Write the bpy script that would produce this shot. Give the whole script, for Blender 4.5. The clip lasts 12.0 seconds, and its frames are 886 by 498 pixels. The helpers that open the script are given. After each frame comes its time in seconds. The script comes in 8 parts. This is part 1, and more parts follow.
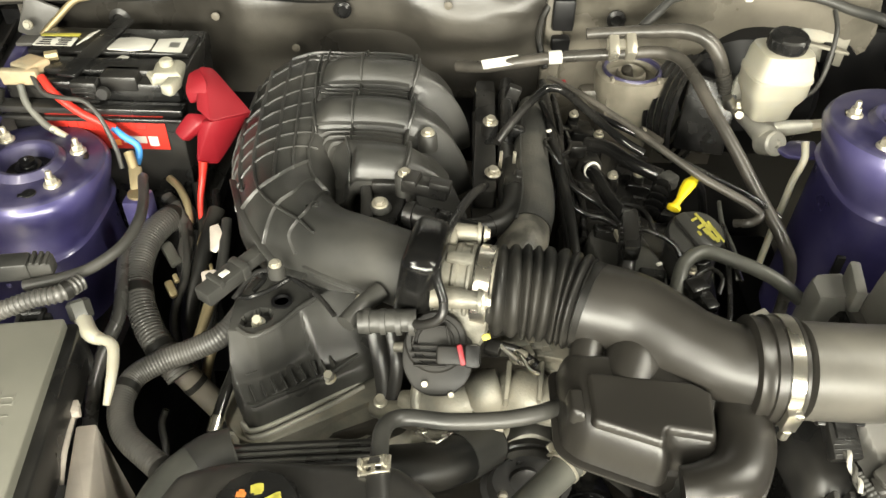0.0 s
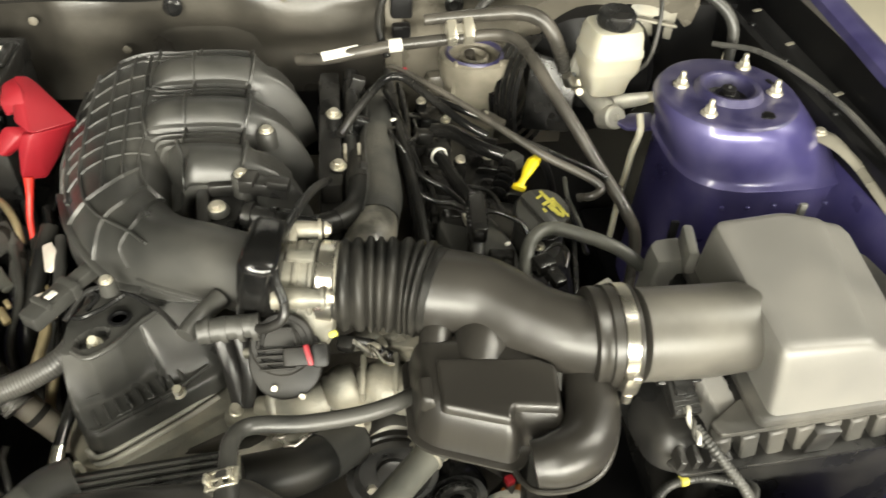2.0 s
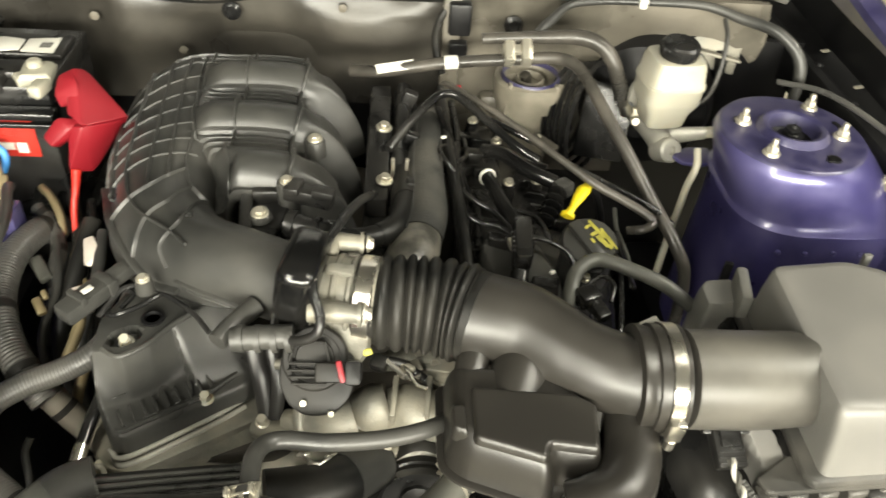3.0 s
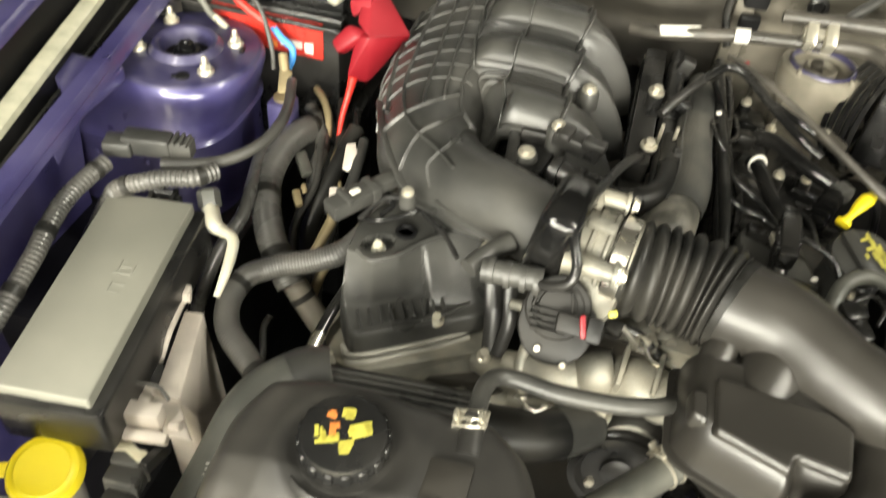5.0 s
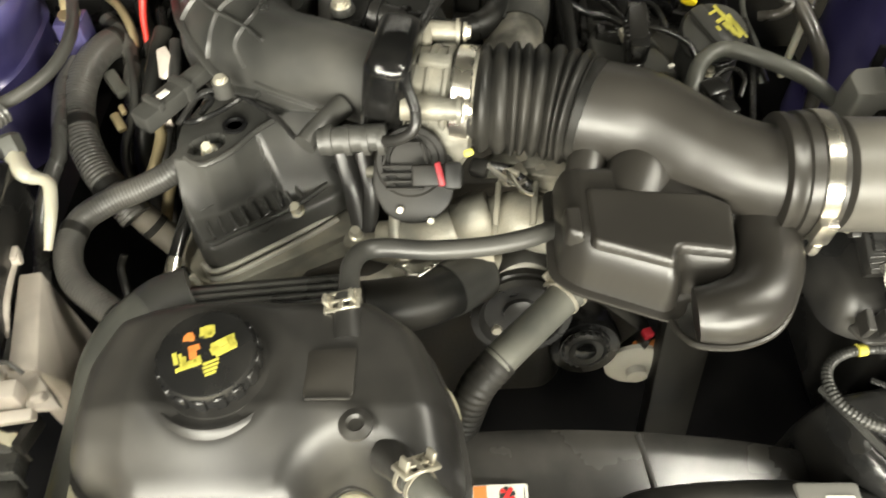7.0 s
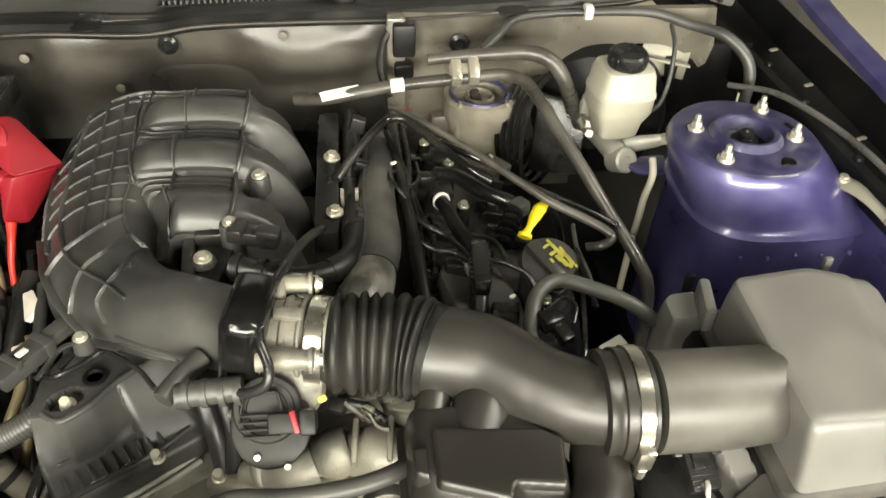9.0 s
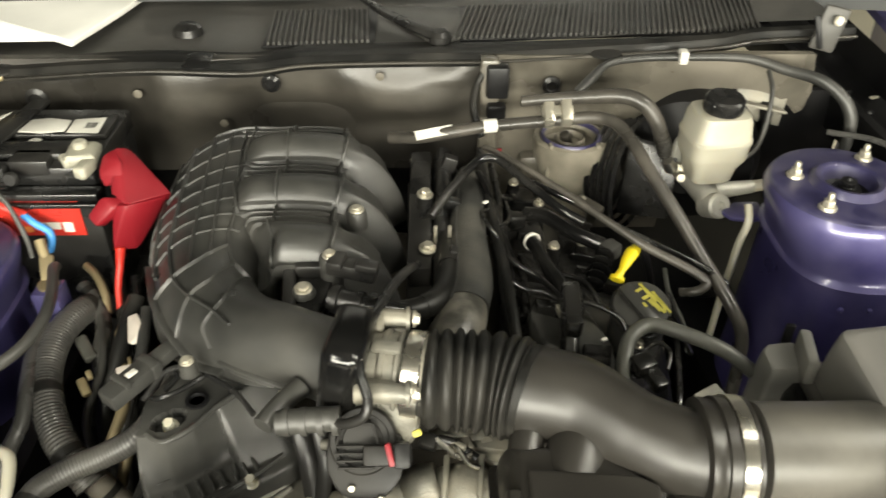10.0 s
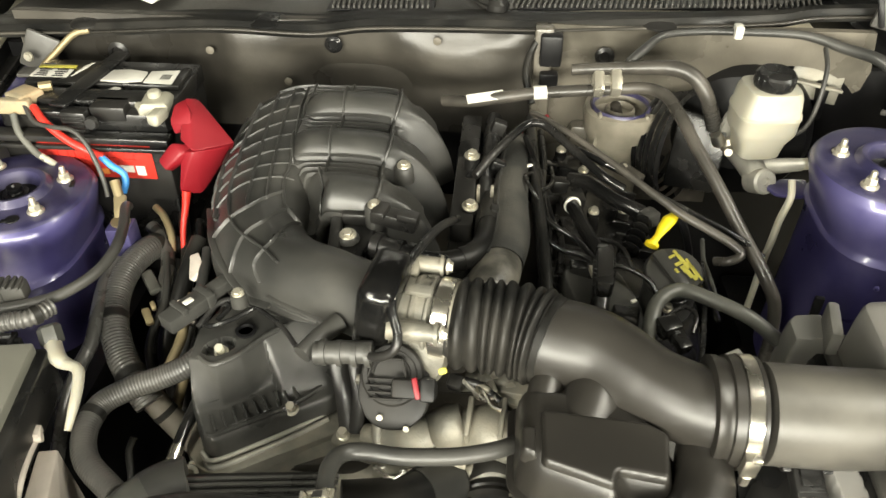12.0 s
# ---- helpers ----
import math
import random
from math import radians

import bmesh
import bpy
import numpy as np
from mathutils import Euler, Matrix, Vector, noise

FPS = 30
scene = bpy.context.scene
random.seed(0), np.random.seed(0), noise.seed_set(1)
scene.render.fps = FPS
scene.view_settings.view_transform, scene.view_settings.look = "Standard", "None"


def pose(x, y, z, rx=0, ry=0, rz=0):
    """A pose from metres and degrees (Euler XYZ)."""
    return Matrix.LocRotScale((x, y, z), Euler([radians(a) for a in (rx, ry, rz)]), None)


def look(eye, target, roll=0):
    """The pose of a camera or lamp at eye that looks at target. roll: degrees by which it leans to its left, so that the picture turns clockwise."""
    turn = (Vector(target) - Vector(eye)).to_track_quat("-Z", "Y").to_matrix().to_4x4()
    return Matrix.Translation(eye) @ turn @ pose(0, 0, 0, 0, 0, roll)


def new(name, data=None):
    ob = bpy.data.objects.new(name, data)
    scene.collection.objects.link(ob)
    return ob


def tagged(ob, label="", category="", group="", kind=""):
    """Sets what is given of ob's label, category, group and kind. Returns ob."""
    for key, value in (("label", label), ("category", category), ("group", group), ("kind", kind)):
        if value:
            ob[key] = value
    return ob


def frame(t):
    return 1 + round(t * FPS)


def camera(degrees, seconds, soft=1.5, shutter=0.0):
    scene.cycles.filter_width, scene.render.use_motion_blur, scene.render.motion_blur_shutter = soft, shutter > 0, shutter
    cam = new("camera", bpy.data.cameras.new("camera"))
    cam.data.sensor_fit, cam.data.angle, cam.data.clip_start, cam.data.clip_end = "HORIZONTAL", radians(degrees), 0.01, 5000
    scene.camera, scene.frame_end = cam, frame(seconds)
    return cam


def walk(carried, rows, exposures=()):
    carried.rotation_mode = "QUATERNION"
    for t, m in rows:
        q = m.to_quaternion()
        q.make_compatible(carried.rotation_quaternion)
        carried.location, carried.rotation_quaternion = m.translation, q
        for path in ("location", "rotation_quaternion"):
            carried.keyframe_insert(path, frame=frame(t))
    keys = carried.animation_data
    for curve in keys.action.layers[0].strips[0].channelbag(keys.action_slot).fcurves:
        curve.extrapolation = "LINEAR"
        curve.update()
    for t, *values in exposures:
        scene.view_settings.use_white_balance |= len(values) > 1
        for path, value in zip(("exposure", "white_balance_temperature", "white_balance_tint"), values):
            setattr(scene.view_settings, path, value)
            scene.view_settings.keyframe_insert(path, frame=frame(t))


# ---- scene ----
cam = camera(59.3, 12.0, shutter=0.5)
PATH = [
    (0, (0.037, 0.018, 1.416), (0.011, 1.52, 0.095), 1.1),
    (0.5, (0.039, 0.02, 1.415), (0.018, 1.524, 0.097), 2.0),
    (1, (0.038, 0.022, 1.412), (0.047, 1.525, 0.093), 3.1),
    (1.5, (0.053, 0.024, 1.412), (0.155, 1.513, 0.08), 2.7),
    (2, (0.086, 0.023, 1.414), (0.329, 1.494, 0.081), 2.9),
    (2.3, (0.094, 0.026, 1.416), (0.37, 1.496, 0.088), 3.7),
    (2.5, (0.086, 0.026, 1.411), (0.349, 1.508, 0.094), 4.2),
    (3, (0.08, 0.042, 1.4), (0.235, 1.555, 0.101), 4.9),
    (4.8, (0.014, 0.036, 1.385), (-0.269, 1.478, 0.029), 6.3),
    (5, (0.01, 0.036, 1.377), (-0.268, 1.437, -0.023), 6.2),
    (5.5, (-0.008, 0.052, 1.334), (-0.253, 1.26, -0.241), 3.0),
    (6, (-0.005, 0.054, 1.323), (-0.223, 1.172, -0.321), -1.5),
    (6.2, (0.006, 0.057, 1.321), (-0.189, 1.178, -0.323), -2.6),
    (6.5, (0.029, 0.059, 1.324), (-0.115, 1.207, -0.308), -3.0),
    (7, (0.061, 0.066, 1.326), (0.02, 1.288, -0.257), -2.0),
    (7.5, (0.083, 0.068, 1.338), (0.119, 1.377, -0.174), -1.8),
    (7.7, (0.098, 0.07, 1.35), (0.19, 1.427, -0.116), -1.7),
    (9.5, (0.102, 0.073, 1.404), (0.335, 1.631, 0.172), 2.9),
    (10, (0.073, 0.07, 1.403), (0.131, 1.667, 0.201), 0.8),
    (10.5, (0.066, 0.067, 1.401), (0.078, 1.651, 0.18), 0.9),
    (11, (0.062, 0.056, 1.4), (0.027, 1.63, 0.167), 0.8),
    (11.5, (0.072, 0.042, 1.403), (-0.004, 1.595, 0.146), 0.1),
    (12, (0.102, 0.023, 1.41), (-0.008, 1.581, 0.16), 0.2),
]
walk(cam, [(t, look(eye, target, roll)) for t, eye, target, roll in PATH], [(0, 0.10), (1.0, 0.06), (2.3, 0.14), (3.2, 0.08), (4.8, 0.30), (5.5, 0.36), (6.5, 0.24), (7.5, 0.17), (9.5, -0.15), (10, -0.26), (10.5, -0.11), (12, 0.0)])

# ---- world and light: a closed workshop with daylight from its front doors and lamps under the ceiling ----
world = bpy.data.worlds.new("workshop_world")
scene.world = world
world.use_nodes = True
world.node_tree.nodes["Background"].inputs["Color"].default_value = (0.62, 0.59, 0.52, 1)
world.node_tree.nodes["Background"].inputs["Strength"].default_value = 0.17


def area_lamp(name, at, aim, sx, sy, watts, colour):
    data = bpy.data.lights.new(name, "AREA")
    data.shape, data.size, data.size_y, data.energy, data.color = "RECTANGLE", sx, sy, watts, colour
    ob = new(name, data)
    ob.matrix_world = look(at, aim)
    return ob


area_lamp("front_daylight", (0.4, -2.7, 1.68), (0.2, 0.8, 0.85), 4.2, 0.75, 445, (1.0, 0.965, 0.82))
area_lamp("ceiling_lamp_light", (-1.0, -1.5, 2.7), (-0.3, 0.6, 0.9), 0.20, 2.4, 104, (1.0, 0.965, 0.82))
area_lamp("ceiling_lamp_light", (1.9, 0.3, 3.0), (0.4, 0.6, 0.9), 0.20, 2.4, 108, (1.0, 0.965, 0.82))
area_lamp("ceiling_lamp_light", (0.2, 4.1, 2.9), (0.0, 0.8, 0.9), 2.4, 0.14, 8, (1.0, 0.965, 0.82))


# ---- materials ----
def material(name, colour, rough=0.5, metal=0.0, grain=900.0, relief=0.15, vary=0.25, dust=0.0, dust_colour=(0.30, 0.27, 0.22),
             coat=0.0, patch=14.0, sss=0.0, rough_vary=0.12, spec=0.5):
    """Procedural surface: base colour with large patches and fine grain, uneven gloss, fine relief and a film of dust."""
    m = bpy.data.materials.new(name)
    m.use_nodes = True
    nt = m.node_tree
    b = nt.nodes["Principled BSDF"]
    b.inputs["Metallic"].default_value = metal
    b.inputs["Specular IOR Level"].default_value = spec
    b.inputs["Coat Weight"].default_value = coat
    b.inputs["Coat Roughness"].default_value = 0.16
    if sss:
        b.inputs["Subsurface Weight"].default_value = sss
        b.inputs["Subsurface Radius"].default_value = (0.02, 0.015, 0.008)
    tex = nt.nodes.new("ShaderNodeTexCoord")
    big, fine = nt.nodes.new("ShaderNodeTexNoise"), nt.nodes.new("ShaderNodeTexNoise")
    big.inputs["Scale"].default_value, big.inputs["Detail"].default_value = patch, 5
    fine.inputs["Scale"].default_value, fine.inputs["Detail"].default_value = grain, 2
    for n in (big, fine):
        nt.links.new(tex.outputs["Object"], n.inputs["Vector"])
    ramp = nt.nodes.new("ShaderNodeMapRange")
    ramp.inputs["From Min"].default_value, ramp.inputs["From Max"].default_value = 0.3, 0.7
    ramp.inputs["To Min"].default_value, ramp.inputs["To Max"].default_value = 1 - vary, 1 + vary
    nt.links.new(big.outputs["Fac"], ramp.inputs["Value"])
    mul = nt.nodes.new("ShaderNodeMix")
    mul.data_type, mul.blend_type = "RGBA", "MULTIPLY"
    mul.inputs["Factor"].default_value = 1.0
    mul.inputs["A"].default_value = (*colour, 1)
    nt.links.new(ramp.outputs["Result"], mul.inputs["B"])
    out = mul.outputs["Result"]
    if dust:
        spread = nt.nodes.new("ShaderNodeMapRange")
        spread.inputs["From Min"].default_value, spread.inputs["From Max"].default_value = 0.42, 0.72
        spread.inputs["To Max"].default_value = dust
        nt.links.new(big.outputs["Fac"], spread.inputs["Value"])
        mix = nt.nodes.new("ShaderNodeMix")
        mix.data_type = "RGBA"
        mix.inputs["B"].default_value = (*dust_colour, 1)
        nt.links.new(spread.outputs["Result"], mix.inputs["Factor"])
        nt.links.new(out, mix.inputs["A"])
        out = mix.outputs["Result"]
    nt.links.new(out, b.inputs["Base Color"])
    gloss = nt.nodes.new("ShaderNodeMapRange")
    gloss.inputs["From Min"].default_value, gloss.inputs["From Max"].default_value = 0.3, 0.7
    gloss.inputs["To Min"].default_value = max(0.02, rough - rough_vary)
    gloss.inputs["To Max"].default_value = min(1.0, rough + rough_vary)
    nt.links.new(big.outputs["Fac"], gloss.inputs["Value"])
    nt.links.new(gloss.outputs["Result"], b.inputs["Roughness"])
    if relief:
        bump = nt.nodes.new("ShaderNodeBump")
        bump.inputs["Strength"].default_value, bump.inputs["Distance"].default_value = relief, 0.001
        nt.links.new(fine.outputs["Fac"], bump.inputs["Height"])
        nt.links.new(bump.outputs["Normal"], b.inputs["Normal"])
    return m


BLACK = material("black_plastic", (0.011, 0.011, 0.011), 0.30, relief=0.10, dust=0.05)
MANI = material("grained_black_plastic", (0.032, 0.032, 0.030), 0.39, relief=0.14, dust=0.07, grain=1400, spec=0.6)
COVER = material("dusty_black_plastic", (0.033, 0.033, 0.031), 0.34, relief=0.16, dust=0.18, dust_colour=(0.16, 0.15, 0.13))
DUCT = material("satin_duct_plastic", (0.021, 0.0193, 0.0168), 0.36, patch=6, relief=0.10, dust=0.03, grain=1800, rough_vary=0.05, spec=0.55)
GLOSS = material("oily_black_plastic", (0.007, 0.007, 0.007), 0.24, relief=0.10, dust=0.04, vary=0.4, rough_vary=0.2)
MATT = material("dull_black_plastic", (0.0065, 0.0065, 0.0065), 0.48, relief=0.12, dust=0.05, spec=0.28)
RUBBER = material("black_rubber", (0.009, 0.009, 0.0085), 0.42, relief=0.08, dust=0.06, spec=0.28)
HOSE = material("grey_rubber_hose", (0.034, 0.034, 0.032), 0.40, relief=0.12, dust=0.22, dust_colour=(0.13, 0.12, 0.10))
BROWNHOSE = material("brown_grey_pipe_coat", (0.040, 0.037, 0.032), 0.36, relief=0.15, dust=0.35, dust_colour=(0.12, 0.105, 0.085), patch=25)
PALEHOSE = material("pale_worn_hose", (0.066, 0.067, 0.060), 0.42, relief=0.12, dust=0.3, dust_colour=(0.22, 0.21, 0.17))
LOOM = material("loom_conduit", (0.056, 0.055, 0.052), 0.33, relief=0.06, dust=0.2, dust_colour=(0.2, 0.18, 0.15))
BEIGE_HOSE = material("beige_hose_sleeve", (0.15, 0.135, 0.11), 0.5, relief=0.2, dust=0.2)
TANK = material("tank_plastic", (0.021, 0.0202, 0.019), 0.39, relief=0.08, dust=0.06, grain=1500, rough_vary=0.05)
SHROUD = material("glossy_shroud_plastic", (0.030, 0.029, 0.028), 0.27, relief=0.06, dust=0.12, vary=0.3, patch=8, spec=0.7)
LID = material("grey_lid_plastic", (0.17, 0.168, 0.142), 0.45, relief=0.2, dust=0.1, grain=1200, vary=0.08)
BOXLID = material("airbox_plastic", (0.16, 0.155, 0.145), 0.42, relief=0.2, dust=0.1, grain=1200, vary=0.06)
# Darker copy of the lid plastic, with the shade below the lid in it.
BOXSHADE = material("shaded_box_plastic", (0.042, 0.041, 0.038), 0.42, relief=0.2, dust=0.15, grain=1200)
SHIELD = material("grey_shield_plastic", (0.16, 0.157, 0.145), 0.5, relief=0.2, dust=0.1, vary=0.08)
CREAM = material("cream_plastic", (0.37, 0.352, 0.285), 0.45, relief=0.05, sss=0.2, vary=0.1, dust=0.15)
TANKCREAM = material("yellowed_plastic", (0.46, 0.43, 0.32), 0.45, relief=0.05, sss=0.2, vary=0.15, dust=0.15)
ALU = material("cast_aluminium", (0.19, 0.183, 0.155), 0.48, metal=0.3, relief=0.5, grain=400, dust=0.4, dust_colour=(0.30, 0.26, 0.19), vary=0.25, patch=30)
CASTING = material("pale_cast_alloy", (0.36, 0.35, 0.31), 0.45, metal=0.25, relief=0.4, grain=400, dust=0.2, vary=0.2, patch=40)
STEEL = material("zinc_steel", (0.50, 0.47, 0.39), 0.34, metal=0.7, relief=0.1, dust=0.2)
CHROME = material("bright_clamp_steel", (0.72, 0.69, 0.62), 0.28, metal=1.0, relief=0.05, vary=0.1)
BRASS = material("tarnished_brass", (0.30, 0.24, 0.13), 0.5, metal=0.6, dust=0.3)
LEAD = material("crusted_lead", (0.40, 0.385, 0.31), 0.65, metal=0.3, relief=0.8, grain=250, dust=0.3)
PAINT = material("violet_blue_metallic_paint", (0.056, 0.049, 0.158), 0.38, metal=0.30, relief=0.10, coat=0.7, dust=0.32, vary=0.30,
                 dust_colour=(0.15, 0.14, 0.19), grain=2500)
DUSTPAINT = material("dusty_violet_paint", (0.034, 0.031, 0.085), 0.40, metal=0.15, relief=0.25, dust=0.55, vary=0.35, patch=30, coat=0.3, dust_colour=(0.085, 0.077, 0.10), grain=600)
# Pale yellow colour that stands for the highlight on the fender flange.
FLANGE_GLARE = material("pale_flange_glare", (0.46, 0.45, 0.34), 0.4, relief=0.3, grain=150, dust=0.3, vary=0.3, patch=40, coat=0.4)
# Darker copy of the firewall colour: shade on the upper panel as paint.
DASH = material("shaded_firewall_paint", (0.036, 0.033, 0.028), 0.38, relief=0.3, dust=0.35, grain=160, vary=0.40, patch=9, dust_colour=(0.105, 0.094, 0.075), rough_vary=0.12, spec=0.55)
FIREWALL = material("beige_grey_panel", (0.105, 0.096, 0.078), 0.30, relief=0.25, dust=0.55, grain=220, vary=0.42, patch=11,
                    dust_colour=(0.15, 0.132, 0.104), rough_vary=0.16)
COLUMN = material("beige_column_casting", (0.19, 0.172, 0.135), 0.42, relief=0.35, dust=0.4, grain=250, vary=0.25, patch=25)
COWL = material("weathered_cowl_plastic", (0.060, 0.058, 0.053), 0.42, relief=0.3, dust=0.3, vary=0.25, patch=14, dust_colour=(0.11, 0.10, 0.09))
# Dark steel; its near black also stands for deep shade in cavities.
DARK = material("dark_steel_and_shade", (0.005, 0.005, 0.0055), 0.4, relief=0.15, dust=0.06, dust_colour=(0.04, 0.036, 0.03), spec=0.3)
IRON = material("greasy_iron", (0.03, 0.027, 0.022), 0.5, metal=0.3, relief=0.4, grain=300, dust=0.3, dust_colour=(0.08, 0.065, 0.045))
RED = material("red_plastic", (0.20, 0.006, 0.012), 0.5, relief=0.1, vary=0.12)
TARNISH = material("tarnished_terminal", (0.36, 0.31, 0.21), 0.6, metal=0.2, relief=0.8, grain=250, dust=0.6, dust_colour=(0.45, 0.28, 0.14), patch=60)
OUTLET = material("satin_grey_tube_plastic", (0.072, 0.068, 0.060), 0.40, relief=0.12, dust=0.08, grain=1500, rough_vary=0.06)
REDWIRE = material("red_wire_sleeve", (0.55, 0.03, 0.02), 0.35, relief=0.03, vary=0.1)
BLUEWIRE = material("blue_wire_sleeve", (0.05, 0.25, 0.62), 0.35, relief=0.03, vary=0.1)
YELLOW = material("yellow_plastic", (0.70, 0.56, 0.015), 0.4, relief=0.05, vary=0.05)
INK_YELLOW = material("yellow_print", (0.42, 0.38, 0.06), 0.5, relief=0.0, vary=0.25, patch=90)
INK_ORANGE = material("orange_print", (0.55, 0.18, 0.04), 0.5, relief=0.0, vary=0.15)
INK_DARK = material("dark_print", (0.02, 0.02, 0.02), 0.5, relief=0.0)
INK_RED = material("red_print", (0.55, 0.02, 0.02), 0.5, relief=0.0)
LABEL = material("white_label", (0.60, 0.585, 0.53), 0.5, relief=0.05, vary=0.1, dust=0.1)
REDLABEL = material("red_label", (0.45, 0.03, 0.02), 0.35, relief=0.03, vary=0.15)
GREEN = material("teal_clip", (0.02, 0.45, 0.32), 0.4, relief=0.0)
BEIGE = material("beige_bracket", (0.58, 0.525, 0.465), 0.5, metal=0.2, relief=0.2, dust=0.3)
CONCRETE = material("pale_floor", (0.80, 0.74, 0.58), 0.6, relief=0.3, grain=60, patch=2, vary=0.08)
WALLPAINT = material("workshop_wall_paint", (0.05, 0.05, 0.046), 0.8, relief=0.2, grain=80, patch=2, vary=0.05)
GREYSLEEVE = material("grey_woven_sleeve", (0.030, 0.030, 0.027), 0.75, relief=1.0, grain=420, dust=0.2)
PADDED = material("worn_padded_sleeve", (0.075, 0.072, 0.062), 0.42, relief=0.9, grain=160, dust=0.35, patch=50, vary=0.4)
GLASS = material("windscreen_glass", (0.09, 0.092, 0.092), 0.08, relief=0.0, vary=0.05, spec=0.5)
WHITE = material("white_sunshade", (0.80, 0.79, 0.74), 0.6, relief=0.1, vary=0.04)


# ---- mesh helpers ----
def part(name, bm, mat, parent=None, label="", sharp=38, smooth=True):
    """One mesh object from a bmesh, under its thing or part."""
    bmesh.ops.recalc_face_normals(bm, faces=bm.faces)
    if smooth:
        for f in bm.faces:
            f.smooth = True
        for e in bm.edges:
            if len(e.link_faces) == 2 and e.calc_face_angle(0) > radians(sharp):
                e.smooth = False
    me = bpy.data.meshes.new(name)
    bm.to_mesh(me)
    bm.free()
    me.materials.append(mat)
    ob = new(name, me)
    if parent is not None:
        ob.parent = parent
    if label:
        ob["label"] = label
    return ob


def thing(name, label, category, group="", kind="", at=(0, 0, 0)):
    ob = new(name)
    ob.empty_display_size = 0.02
    ob.location = at
    return tagged(ob, label, category, group, kind)


def build(verts, faces):
    bm = bmesh.new()
    vs = [bm.verts.new(v) for v in verts]
    for f in faces:
        try:
            bm.faces.new([vs[i] for i in f])
        except ValueError:
            pass
    return bm


def join(*bms):
    """Several bmeshes in one."""
    out = bmesh.new()
    for bm in bms:
        me = bpy.data.meshes.new("tmp")
        bm.to_mesh(me)
        bm.free()
        out.from_mesh(me)
        bpy.data.meshes.remove(me)
    return out


def moved(bm, m):
    bmesh.ops.transform(bm, matrix=m, verts=bm.verts)
    return bm


def box(sx, sy, sz, m=None, bevel=0.002, seg=2, taper=1.0):
    """A bevelled box whose base centre is the origin; taper scales its top."""
    bm = bmesh.new()
    bmesh.ops.create_cube(bm, size=1)
    for v in bm.verts:
        k = taper if v.co.z > 0 else 1.0
        v.co = Vector((v.co.x * sx * k, v.co.y * sy * k, (v.co.z + 0.5) * sz))
    if bevel:
        bmesh.ops.bevel(bm, geom=list(bm.edges), offset=bevel, segments=seg, profile=0.5, affect="EDGES")
    return moved(bm, m) if m is not None else bm


def smooth_path(points, res=8):
    """Catmull-Rom points through the given ones."""
    p = [np.array(q, float) for q in points]
    if len(p) < 3:
        return [p[0] + (p[-1] - p[0]) * i / res for i in range(res + 1)]
    p = [2 * p[0] - p[1], *p, 2 * p[-1] - p[-2]]
    out = []
    for i in range(1, len(p) - 2):
        for k in range(res):
            t = k / res
            out.append(0.5 * (2 * p[i] + (p[i + 1] - p[i - 1]) * t + (2 * p[i - 1] - 5 * p[i] + 4 * p[i + 1] - p[i + 2]) * t * t
                              + (3 * p[i] - p[i - 1] - 3 * p[i + 1] + p[i + 2]) * t ** 3))
    return out + [p[-2]]


def frames_along(path):
    """Tangent, side and up along a path, with no twist."""
    path = [np.array(q, float) for q in path]
    tang = [path[min(i + 1, len(path) - 1)] - path[max(i - 1, 0)] for i in range(len(path))]
    tang = [t / (np.linalg.norm(t) + 1e-9) for t in tang]
    side = np.cross(tang[0], (0, 0, 1))
    if np.linalg.norm(side) < 0.05:
        side = np.cross(tang[0], (0, 1, 0))
    out = []
    for t in tang:
        side = side - t * (side @ t)
        side = side / (np.linalg.norm(side) + 1e-9)
        out.append((t, side, np.cross(side, t)))
    return out


def sweep(points, r, n=14, res=8, rib=0.0, ripple=0.0, flat=1.0, smoothed=True, cap=True):
    """A tube along points. r: a radius or one for each point. rib: metres from ring to ring of a corrugated tube, ripple: their depth."""
    path = smooth_path(points, res) if smoothed else [np.array(q, float) for q in points]
    rad = np.interp(np.linspace(0, 1, len(path)), np.linspace(0, 1, len(r)), r) if hasattr(r, "__len__") else np.full(len(path), float(r))
    if rib:
        seg = np.r_[0, np.cumsum([np.linalg.norm(b - a) for a, b in zip(path, path[1:])])]
        count = max(4, int(seg[-1] / rib) * 4)
        s = np.linspace(0, seg[-1], count + 1)
        path = [np.array([np.interp(v, seg, [q[k] for q in path]) for k in range(3)]) for v in s]
        rad = np.interp(s, seg, rad) + ripple * np.array([(0, 0, -1, -1)[i % 4] for i in range(len(s))])
    verts, faces = [], []
    for q, (t, side, up), rr in zip(path, frames_along(path), rad):
        for k in range(n):
            a = 2 * math.pi * k / n
            verts.append(q + rr * (math.cos(a) * side + flat * math.sin(a) * up))
    m = len(path)
    for i in range(m - 1):
        for k in range(n):
            faces.append((i * n + k, i * n + (k + 1) % n, (i + 1) * n + (k + 1) % n, (i + 1) * n + k))
    if cap:
        faces += [tuple(range(n - 1, -1, -1)), tuple(range((m - 1) * n, m * n))]
    return build(verts, faces)


